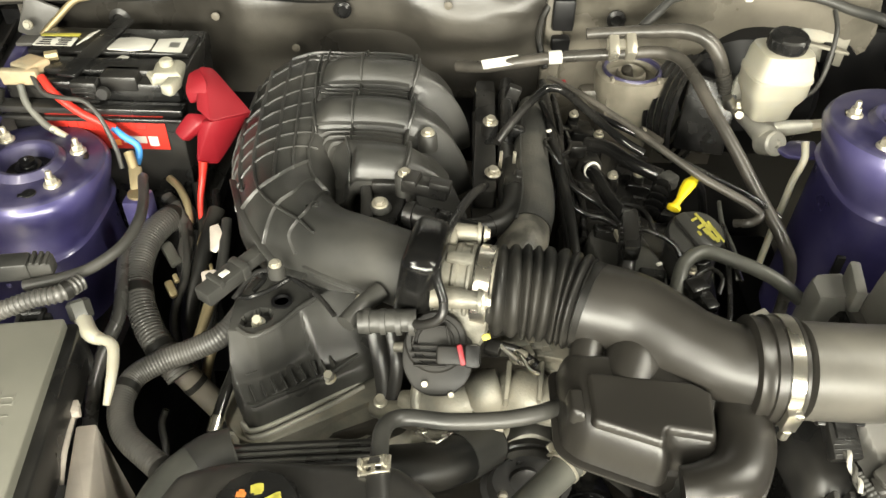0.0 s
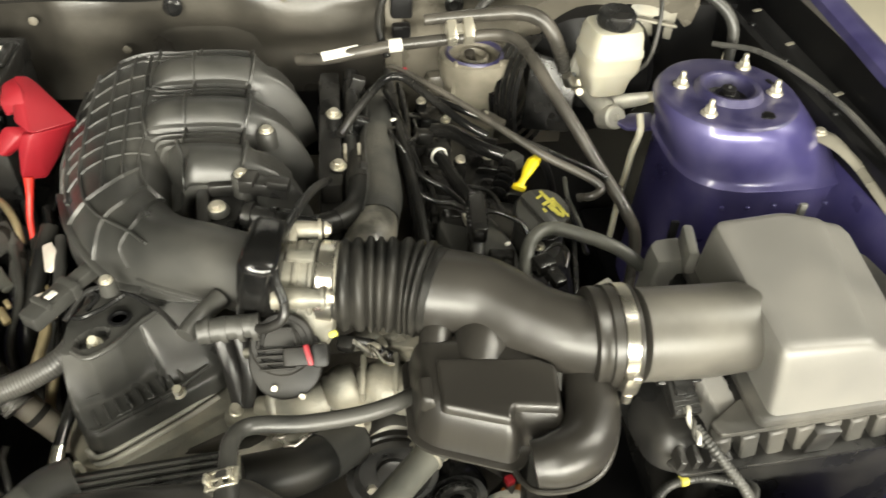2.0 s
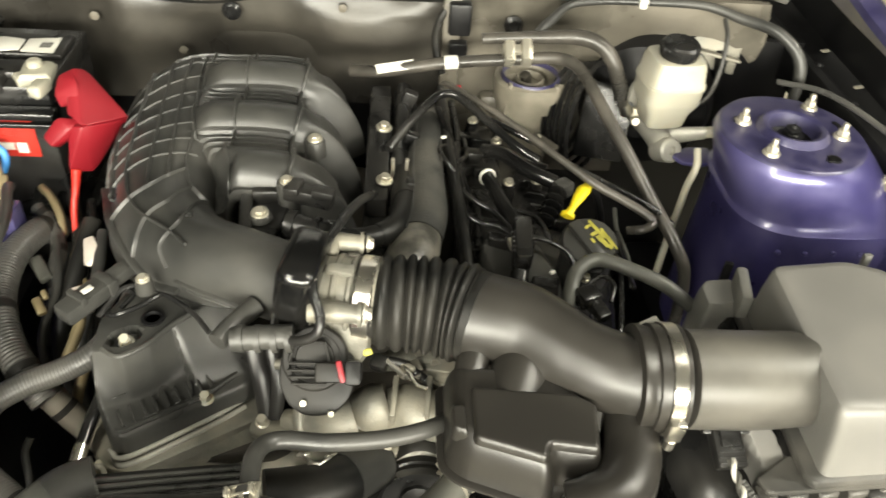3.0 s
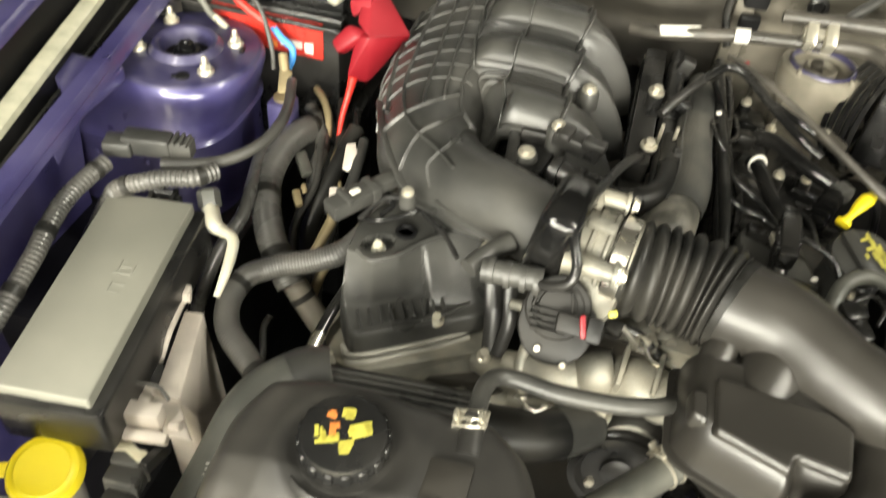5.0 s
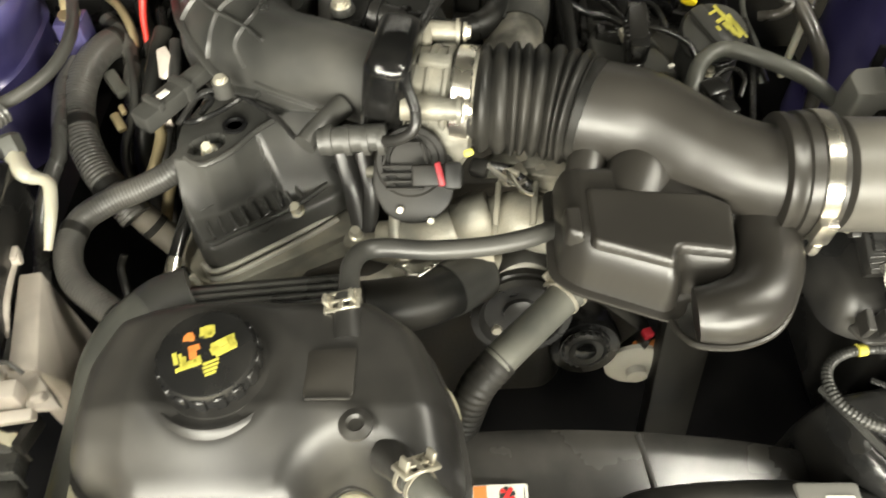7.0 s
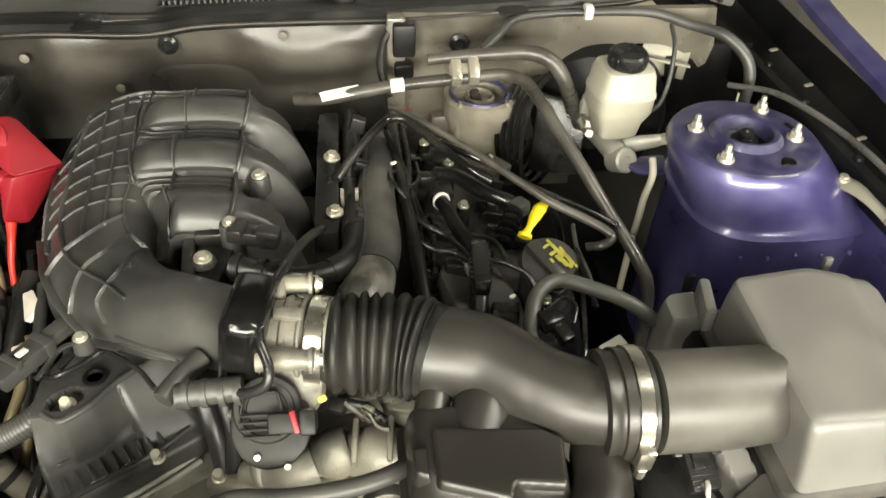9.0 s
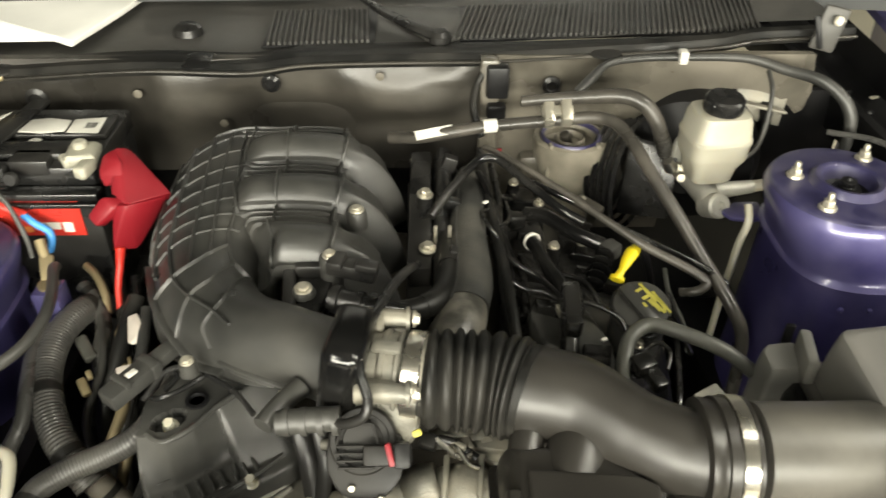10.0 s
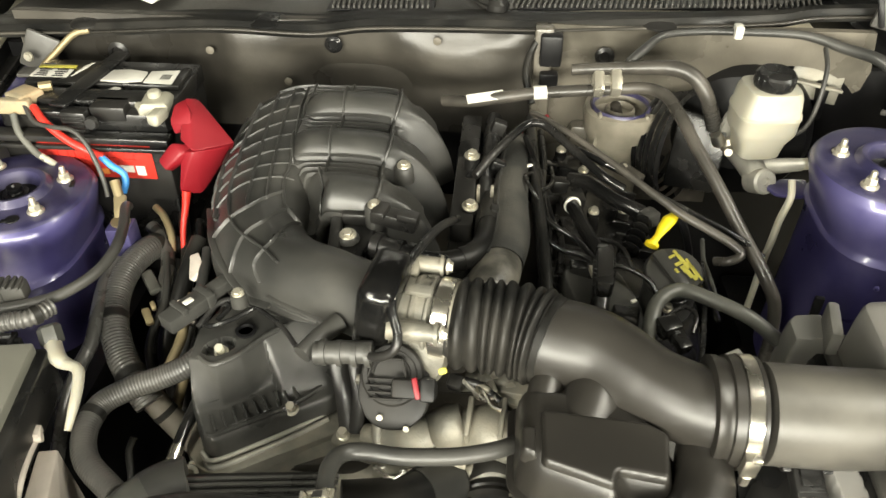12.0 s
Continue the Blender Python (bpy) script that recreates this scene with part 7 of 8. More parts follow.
def pulleys():
    def pulley(name, label, at, axis, prof, mat, hub, bolts=0):
        t = thing(name, label, "pulley", "pulleys")
        m = facing(at, axis)
        part("wheel", lathe(prof, m, n=40), mat, t)
        part("hub", lathe(hub, m, n=20), STEEL if bolts else mat, t)
        for k in range(bolts):
            a = 2 * math.pi * k / bolts + 0.5
            part("pulley_bolt", moved(hexbolt(0.006, 0.006, 0.009), m @ pose(0.02 * math.cos(a), 0.02 * math.sin(a), 0.004)), STEEL, t)
        return t

    pump = pulley("water_pump_pulley", "black grooved water pump pulley", (0.118, 0.463, 0.714), (0.03, -0.97, 0.22), [(0.044, -0.040), (0.048, -0.036), (0.048, -0.020), (0.044, -0.018), (0.044, -0.012), (0.047, -0.010), (0.047, -0.002), (0.045, 0.0), (0.045, 0.003), (0.047, 0.004), (0.047, 0.007), (0.040, 0.008), (0.034, 0.000), (0.018, -0.002)], BLACK, [(0.016, -0.002), (0.016, 0.003), (0.010, 0.005)])
    for dx, dz in ((0.003, -0.010), (-0.022, -0.022)):
        bolt(pump, (0.118 + dx, 0.462, 0.714 + dz), (0.03, -0.97, 0.22), 0.0055, 0.007, 0.008, name="pulley_bolt")
    idler = pulley("idler_pulley", "black idler pulley on the drive belt", (0.190, 0.478, 0.625), (0.05, -0.95, 0.25), [(0.036, -0.03), (0.038, -0.002), (0.035, 0.003), (0.027, 0.001), (0.026, 0.003)], GLOSS, [(0.011, 0), (0.011, 0.008), (0.007, 0.010)])
    m = facing((0.190, 0.478, 0.625), (0.05, -0.95, 0.25))
    part("knurled_ring", lathe([(0.0225, 0.0), (0.0225, 0.006), (0.018, 0.008), (0.013, 0.006), (0.011, 0.006)], m, n=30), HOSE, idler, "grey knurled hub ring")
    for k in range(20):
        a = 2 * math.pi * k / 20
        part("knurl", box(0.003, 0.003, 0.006, m @ pose(0.0228 * math.cos(a), 0.0228 * math.sin(a), 0.001, 0, 0, math.degrees(a)), 0.0006, 1), HOSE, idler)
    tens = pulley("belt_tensioner", "white plastic belt tensioner wheel with an orange edge", (0.258, 0.502, 0.545), (0.05, -0.97, 0.06), [(0.031, -0.006), (0.034, -0.004), (0.034, 0.001), (0.030, 0.005), (0.018, 0.008), (0.014, 0.008)], LABEL, [(0.0115, 0.006), (0.0115, 0.017), (0.008, 0.019), (0.005, 0.019)])
    part("arm", box(0.05, 0.012, 0.016, pose(0.280, 0.512, 0.560, 0, -10, 0), 0.004), INK_ORANGE, tens, "orange arm edge")
    t = thing("drive_belt", "black ribbed drive belt round the pulleys", "drive belt")
    part("belt", sweep([(0.082, 0.490, 0.74), (0.12, 0.490, 0.772), (0.165, 0.488, 0.74), (0.235, 0.488, 0.665), (0.262, 0.508, 0.60), (0.25, 0.535, 0.5)], 0.012, n=8, flat=0.3), RUBBER, t)
    c = thing("connector", "small red connector by the drive belt", "connector", group="connectors")
    part("housing", box(0.010, 0.010, 0.010, pose(0.247, 0.472, 0.655, 0, 0, 20), 0.002), RED, c)
    b = thing("accessory_bracket", "dark upright strut beside the pulleys", "bracket")
    part("strut", box(0.055, 0.03, 0.40, pose(0.302, 0.455, 0.40, -14, 0, 0), 0.008), RUBBER, b)
    s = thing("fan_shroud", "smooth dark curved plastic fan shroud", "fan shroud")
    arc = []
    for x in np.linspace(-0.25, 0.45, 40):
        k = ((x - 0.14) / 0.40)
        arc.append((x, 0.352 - 0.02 * k * k, 0.70 - 0.10 * k * k))
    rows = [[(x, y + 0.004, z - 0.03) for x, y, z in arc], [(x, y, z) for x, y, z in arc], [(x, y - 0.006, z + 0.002) for x, y, z in arc], [(x, y - 0.02, z + 0.0005) for x, y, z in arc], [(x, y - 0.09, z - 0.014) for x, y, z in arc], [(x, y - 0.20, z - 0.045) for x, y, z in arc], [(x, y - 0.21, z - 0.2) for x, y, z in arc]]
    part("shroud", loft(rows, closed=False), SHROUD, s)
    part("rib", sweep([(0.212, 0.348, 0.699), (0.222, 0.30, 0.6905), (0.228, 0.24, 0.677)], 0.0025, n=8), TANK, s)
    lab = part("warning_label", slab([(-0.023, -0.0165), (0.023, -0.0165), (0.023, 0.0165), (-0.023, 0.0165)], 0, 0.0006, 0.003, 0.0002, pose(0.0935, 0.289, 0.6935, 11.5, 0, 2)), LABEL, s, "white and orange warning label", smooth=False)
    flat = pose(0.0935, 0.289, 0.6942, 11.5, 0, 2)
    part("orange_band", box(0.011, 0.031, 0.0004, flat @ pose(-0.0165, 0, 0), 0), INK_ORANGE, lab, smooth=False)
    for k in range(4):
        part("printed_mark", box(0.0035, 0.013, 0.0004, flat @ pose(0.006, 0.008, 0.0002 * k, 0, 0, 45 * k + 10), 0), INK_RED if k % 2 else INK_DARK, lab, smooth=False)
    for k in range(3):
        part("printed_mark", box(0.0038, 0.0065, 0.0004, flat @ pose(0.006, -0.008, 0.0002, 0, 0, 120 * k) @ pose(0, 0.0034, 0), 0), INK_DARK, lab, smooth=False)
    part("frame_line", box(0.0008, 0.027, 0.0003, flat @ pose(0.020, 0, 0), 0), INK_DARK, lab, smooth=False)
    hose("cooler_hose", "thick black hose lying on the fan shroud", [(0.185, 0.262, 0.700), (0.20, 0.275, 0.708), (0.25, 0.281, 0.711), (0.32, 0.284, 0.708), (0.40, 0.28, 0.695)], [0.012, 0.018, 0.019, 0.019, 0.019], mat=RUBBER)
    f = thing("hose_fitting", "grey fitting with a white tag at the hose end", "hose fitting")
    part("block", box(0.05, 0.05, 0.04, pose(0.345, 0.27, 0.690), 0.004), SHIELD, f)
    part("tag", box(0.022, 0.030, 0.0006, pose(0.352, 0.268, 0.7305), 0), LABEL, f, "white paper tag", smooth=False)


# ---- looms and pipes on the battery side ----
def side_looms():
    cable("wiring_loom", "grey taped wiring loom from the battery to the fuse box", [(-0.352, 0.795, 0.836), (-0.338, 0.764, 0.856), (-0.320, 0.715, 0.862), (-0.314, 0.675, 0.862), (-0.319, 0.635, 0.862), (-0.338, 0.602, 0.862), (-0.365, 0.586, 0.860), (-0.40, 0.578, 0.856)], 0.0062, HOSE, "wiring loom", "wiring looms")
    cable("wiring_loom", "corrugated loom over the fuse box edge", [(-0.341, 0.581, 0.862), (-0.354, 0.561, 0.864), (-0.377, 0.552, 0.864), (-0.399, 0.543, 0.860), (-0.421, 0.536, 0.852), (-0.437, 0.535, 0.835), (-0.446, 0.50, 0.80), (-0.448, 0.45, 0.76)], 0.0095, LOOM, "wiring loom", "wiring looms", rib=0.005, ripple=0.0012)
    cable("wiring_loom", "corrugated loom along the inner fender", [(-0.448, 0.554, 0.862), (-0.453, 0.531, 0.860), (-0.457, 0.498, 0.856), (-0.452, 0.461, 0.852), (-0.446, 0.428, 0.846), (-0.443, 0.392, 0.838), (-0.444, 0.355, 0.825)], 0.0095, LOOM, "wiring loom", "wiring looms", rib=0.005, ripple=0.0010)
    t = thing("loom_connector", "grey plastic connector against the strut tower", "connector", group="connectors")
    part("housing", join(box(0.050, 0.022, 0.022, pose(-0.420, 0.590, 0.858, 0, 0, 10), 0.003), box(0.024, 0.018, 0.018, pose(-0.386, 0.596, 0.859, 0, 0, 10), 0.002), box(0.03, 0.024, 0.018, pose(-0.448, 0.580, 0.857, 0, 0, 16), 0.004)), HOSE, t)
    for k in range(3):
        part("latch", box(0.004, 0.020, 0.004, pose(-0.392 + 0.007 * k, 0.596, 0.876, 0, 0, 10), 0.001), HOSE, t)
    # corrugated hoses in the gap beside the engine
    cable("heater_hose", "wide corrugated black hose beside the strut tower", [(-0.312, 0.80, 0.775), (-0.324, 0.765, 0.792), (-0.333, 0.720, 0.795), (-0.330, 0.672, 0.790), (-0.316, 0.631, 0.785), (-0.297, 0.598, 0.775), (-0.2775, 0.575, 0.765), (-0.256, 0.557, 0.745)], 0.0165, LOOM, "hose", "hoses", rib=0.0042, ripple=0.0008, n=18)
    for x, y, z, sx, sy, rot in ((-0.295, 0.668, 0.765, 0.010, 0.022, 35), (-0.272, 0.752, 0.775, 0.016, 0.028, -10), (-0.246, 0.632, 0.76, 0.008, 0.034, -8), (-0.262, 0.70, 0.755, 0.008, 0.020, 20)):
        c = thing("cable_fitting", "small tan fitting on a cable in the gap", "connector", group="connectors")
        part("housing", join(box(sx, sy, 0.010, pose(x, y, z, 25, 0, rot), 0.003), box(sx * 0.6, sy * 0.5, 0.008, pose(x + 0.004, y + sy * 0.5, z + 0.008, 25, 0, rot), 0.002)), BRASS, c)
    cable("hose_end", "dark hose end with a grey sleeve", [(-0.280, 0.579, 0.748), (-0.2594, 0.570, 0.735), (-0.2473, 0.565, 0.722), (-0.22, 0.555, 0.69), (-0.19, 0.55, 0.64)], 0.0140, BEIGE_HOSE, "hose", "hoses", n=16)
    cable("breather_hose", "curved corrugated grey hose in front of the engine", [(-0.178, 0.645, 0.81), (-0.188, 0.613, 0.800), (-0.206, 0.582, 0.790), (-0.235, 0.568, 0.780), (-0.268, 0.553, 0.775), (-0.294, 0.532, 0.770), (-0.2963, 0.4965, 0.768), (-0.281, 0.465, 0.766), (-0.250, 0.440, 0.764), (-0.218, 0.418, 0.76), (-0.19, 0.40, 0.75)], 0.0128, LOOM, "hose", "hoses", rib=0.0035, ripple=0.0003, n=18)
    t = thing("refrigerant_pipe", "cream coloured pipe with a grey valve cap", "pipe")
    part("valve_cap", lathe([(0.011, 0), (0.012, 0.002), (0.012, 0.018), (0.009, 0.021)], facing((-0.345, 0.566, 0.822), (-0.3, 0.5, 0.6)), n=6), PALEHOSE, t, "grey hexagonal valve cap")
    part("fitting", sweep([(-0.346, 0.567, 0.824), (-0.330, 0.546, 0.822), (-0.316, 0.540, 0.820)], [0.009, 0.0085, 0.006], n=14), CREAM, t)
    part("pipe", sweep([(-0.322, 0.541, 0.822), (-0.303, 0.532, 0.823), (-0.296, 0.512, 0.818), (-0.293, 0.492, 0.812), (-0.294, 0.474, 0.800)], [0.0052, 0.0058, 0.0058, 0.005, 0.0034], n=12), CREAM, t)
    cable("hose", "thin grey hose dropping beside the pipe", [(-0.345, 0.73, 0.80), (-0.348, 0.69, 0.80), (-0.333, 0.632, 0.80), (-0.328, 0.598, 0.79), (-0.333, 0.573, 0.78), (-0.345, 0.545, 0.75), (-0.35, 0.50, 0.70)], 0.0078, LOOM, "hose", "hoses")
    for pts, r, mat, lab in (
            ([(-0.311, 0.811, 0.80), (-0.299, 0.756, 0.78), (-0.297, 0.705, 0.75), (-0.307, 0.676, 0.70)], 0.0078, GLOSS, "black cable in the gap beside the engine"),
            ([(-0.300, 0.830, 0.80), (-0.279, 0.769, 0.78), (-0.282, 0.727, 0.74), (-0.293, 0.676, 0.68)], 0.0075, RUBBER, "black cable in the gap beside the engine"),
            ([(-0.275, 0.819, 0.80), (-0.260, 0.759, 0.77), (-0.260, 0.698, 0.72), (-0.265, 0.65, 0.66)], 0.0060, GLOSS, "thin black cable in the gap beside the engine"),
            ([(-0.30, 0.76, 0.79), (-0.285, 0.70, 0.77), (-0.29, 0.64, 0.74), (-0.27, 0.60, 0.68)], 0.005, HOSE, "grey cable in the gap beside the engine"),
            ([(-0.262, 0.78, 0.80), (-0.270, 0.72, 0.77), (-0.28, 0.66, 0.72), (-0.26, 0.62, 0.64)], 0.011, RUBBER, "black cable in the gap beside the engine"),
            ([(-0.245, 0.76, 0.80), (-0.240, 0.70, 0.78), (-0.252, 0.64, 0.73), (-0.25, 0.60, 0.66)], 0.007, HOSE, "grey wire in the gap beside the engine"),
            ([(-0.225, 0.62, 0.76), (-0.238, 0.60, 0.73), (-0.246, 0.58, 0.70)], 0.006, BRASS, "brass coloured pipe end in the gap")):
        cable("cable", lab, pts, r, mat)
    t = thing("sensor_line", "dark rod with a bright ferrule beside the valve cover", "pipe", group="pipes")
    part("tube", sweep([(-0.178, 0.555, 0.81), (-0.1805, 0.530, 0.80), (-0.1865, 0.500, 0.79), (-0.191, 0.472, 0.78)], [0.0052, 0.0056, 0.0058, 0.0058], n=12), GLOSS, t)
    part("ferrule", sweep([(-0.190, 0.478, 0.782), (-0.1915, 0.462, 0.777)], 0.0068, n=14, res=2), CHROME, t, "bright steel ferrule")
    part("plug", join(box(0.020, 0.016, 0.014, pose(-0.1935, 0.449, 0.764, 20, 0, 20), 0.003), box(0.012, 0.010, 0.008, pose(-0.202, 0.442, 0.770, 0, 0, 40), 0.002)), BEIGE, t, "pale plastic plug")
    for pts, r, mat, lab in (([(-0.3333, 0.8026, 0.80), (-0.3099, 0.7814, 0.79), (-0.2962, 0.749, 0.78), (-0.2929, 0.7175, 0.77), (-0.285, 0.69, 0.74)], 0.0088, LOOM, "grey sleeved cable dropping beside the battery"),
                             ([(-0.335, 0.83, 0.81), (-0.318, 0.812, 0.81), (-0.303, 0.79, 0.80), (-0.297, 0.77, 0.785)], 0.0050, BRASS, "tan wire end below the battery"),
                             ([(-0.242, 0.645, 0.785), (-0.238, 0.630, 0.778), (-0.2425, 0.600, 0.768), (-0.25, 0.58, 0.75)], 0.0058, BRASS, "tan rod in the gap beside the engine"),
                             ([(-0.270, 0.530, 0.72), (-0.2737, 0.5185, 0.71), (-0.2654, 0.4973, 0.70), (-0.262, 0.48, 0.68)], 0.0040, HOSE, "thin grey wire deep in the gap")):
        cable("cable", lab, pts, r, mat)
    c = thing("gap_connector", "small grey connector on a cable in the gap", "connector", group="connectors")
    part("housing", box(0.014, 0.034, 0.012, pose(-0.308, 0.719, 0.772, 15, 0, 38), 0.003), PALEHOSE, c)
    c = thing("earth_bracket", "tan metal bracket hanging beside the manifold", "bracket")
    part("blade", hull([(-0.263, 0.745, 0.802), (-0.252, 0.748, 0.805), (-0.240, 0.728, 0.797), (-0.250, 0.715, 0.785), (-0.258, 0.717, 0.786), (-0.258, 0.735, 0.785), (-0.245, 0.730, 0.782)], 0.001), BEIGE, c)
    t = thing("loom_tag", "pale fitting on a cable in the gap", "connector", group="connectors")
    part("housing", box(0.018, 0.030, 0.018, pose(-0.245, 0.668, 0.775, 30, 0, 20), 0.003), BEIGE, t)
    t = thing("coil_connector", "grey-black sensor plug beside the manifold", "connector", group="connectors")
    m = facing((-0.202, 0.540, 0.885), (0.06, 0.088, 0.004))
    part("housing", join(box(0.021, 0.017, 0.052, m @ pose(0, 0, 0), 0.003), box(0.016, 0.014, 0.060, m @ pose(0.001, 0, 0.046), 0.003), box(0.024, 0.018, 0.010, m @ pose(0, 0, 0.044), 0.002), box(0.008, 0.006, 0.034, m @ pose(0, -0.010, 0.008), 0.002), box(0.022, 0.008, 0.006, m @ pose(0, 0.008, 0.016), 0.001), box(0.020, 0.018, 0.044, m @ pose(0.001, 0, 0.100), 0.004), box(0.026, 0.022, 0.008, m @ pose(0.001, 0, 0.112), 0.003)), COVER, t)
    part("mark", box(0.010, 0.006, 0.002, pose(-0.184, 0.562, 0.8965, 0, 0, 55), 0.0005), LABEL, t, "white paint mark")


battery()
terminal_boot()
battery_cables()
fuse_box()
brackets()
washer_filler()
grille_cover()
coolant_tank()
coolant_hoses()
pulleys()
side_looms()


# ---- brake side and rear ----
def brake_booster():
    t = thing("brake_booster", "black brake booster with a ribbed boot", "brake booster")
    ax = facing((0.470, 1.075, 0.835), (-0.35, -1, 0.02))
    part("drum", lathe([(0.095, -0.03), (0.100, 0.0), (0.100, 0.03), (0.092, 0.05), (0.06, 0.062), (0.04, 0.070), (0.03, 0.090)], ax, n=44), DARK, t)
    for k in range(5):
        part("ring", lathe([(0.060 + 0.004 * k, 0.0), (0.066 + 0.004 * k, 0.004), (0.060 + 0.004 * k, 0.008)], facing((0.335 + 0.009 * k, 1.03 - 0.006 * k, 0.83), (0.8, -0.6, 0.1)), n=32, cap=False), GLOSS, t, "black rubber fold")
    part("side_plate", slab([(-0.035, -0.055), (0.035, -0.055), (0.040, 0.045), (-0.030, 0.055)], 0, 0.02, 0.006, 0.003, facing((0.392, 1.0, 0.830), (-0.2, -0.9, 0.35))), GLOSS, t, "oily black side plate")
    for dx, dz in ((-0.026, 0.036), (0.024, 0.030), (0.028, -0.040)):
        bolt(t, (0.392 + dx, 0.978, 0.838 + dz), (-0.2, -0.9, 0.35), 0.0045, 0.004, 0.0065, mat=DARK)


def master_cylinder():
    t = thing("brake_master_cylinder", "cast aluminium brake master cylinder", "brake cylinder")
    part("body", sweep([(0.440, 1.02, 0.842), (0.450, 0.965, 0.842), (0.458, 0.920, 0.838)], [0.020, 0.018, 0.016], n=24), CASTING, t)
    part("end_boss", lathe([(0.017, 0), (0.017, 0.026), (0.014, 0.029), (0.006, 0.029), (0.005, 0.024)], facing((0.455, 0.925, 0.830), (0.25, -0.7, 0.4)), n=22), CASTING, t)
    part("bracket", slab([(0.463, 0.897), (0.487, 0.917), (0.520, 0.918), (0.515, 0.880), (0.497, 0.876), (0.472, 0.880)], 0.834, 0.840, 0.006, 0.002), PAINT, t, "violet painted bracket")
    part("port", lathe([(0.010, 0), (0.010, 0.012), (0.006, 0.016)], facing((0.427, 0.975, 0.852), (-0.3, -0.7, 0.6)), n=14), STEEL, t)
    part("valve", sweep([(0.455, 0.945, 0.835), (0.490, 0.950, 0.838), (0.525, 0.957, 0.838)], [0.013, 0.011, 0.009], n=16), CASTING, t)
    part("line_nut", sweep([(0.522, 0.957, 0.838), (0.545, 0.962, 0.838)], 0.008, n=6, res=2), STEEL, t)
    bolt(t, (0.422, 1.000, 0.846), (-0.2, -1, 0.3), 0.008, 0.008, 0.012)
    part("flange", box(0.046, 0.012, 0.052, pose(0.424, 0.984, 0.846, 0, 18, 20), 0.006), CASTING, t)
    part("sensor", sweep([(0.408, 0.956, 0.868), (0.399, 0.950, 0.884)], [0.009, 0.007], n=12, res=2), CHROME, t, "bright pressure sensor")
    bolt(t, (0.409, 0.960, 0.868), (-0.4, -0.8, 0.4), 0.0060, 0.006, 0.009, mat=CHROME)
    part("pipe_nut", sweep([(0.424, 0.958, 0.856), (0.420, 0.944, 0.860)], 0.0058, n=6, res=2), STEEL, t)
    part("brake_line", sweep([(0.543, 0.962, 0.838), (0.565, 0.968, 0.84), (0.60, 0.985, 0.84), (0.66, 1.0, 0.83)], 0.004, n=8), DARK, t)
    r = thing("brake_fluid_reservoir", "cream translucent brake fluid reservoir", "fluid reservoir")
    o = lambda k, z, dx=0.0, dy=0.0: squircle(0.453 + dx, 0.948 + dy, 0.039 * k, 0.036 * k, z, 40, 4.5, 0.12)
    part("tank", loft([o(0.62, 0.862), o(0.70, 0.865), o(0.78, 0.884), o(0.96, 0.898), o(1.0, 0.904), o(1.0, 0.922), o(1.02, 0.924), o(1.02, 0.928), o(0.98, 0.930), o(0.92, 0.950), o(0.84, 0.958), o(0.62, 0.960)]), CREAM, r)
    part("seam", loft([o(1.0, 0.921), o(1.03, 0.922), o(1.03, 0.925), o(1.0, 0.926)]), CREAM, r)
    part("filler_neck", lathe([(0.023, 0), (0.023, 0.008)], pose(0.453, 0.946, 0.958), n=28), CREAM, r)
    cap = part("cap", lathe([(0.0245, 0), (0.0245, 0.015), (0.022, 0.018), (0.001, 0.019)], facing((0.453, 0.944, 0.961), (0, -0.06, 1)), n=32), BLACK, r, "black fluted cap")
    for k in range(18):
        a = 2 * math.pi * k / 18
        part("flute", box(0.0035, 0.0018, 0.013, pose(0.453 + 0.0245 * math.cos(a), 0.944 + 0.0245 * math.sin(a), 0.9625, 0, 0, math.degrees(a) + 90), 0.0005, 1), BLACK, cap)
    s = thing("heat_shield_plate", "bare metal plate behind the brake reservoir", "plate")
    part("plate", box(0.072, 0.004, 0.056, pose(0.548, 1.052, 0.888, -18, 10, -6), 0.001), ALU, s)
    part("fold", box(0.072, 0.016, 0.004, pose(0.546, 1.040, 0.914, -10, 10, -6), 0.001), ALU, s)
    part("stay", box(0.012, 0.10, 0.05, pose(0.560, 1.085, 0.865), 0.003), DARK, s)


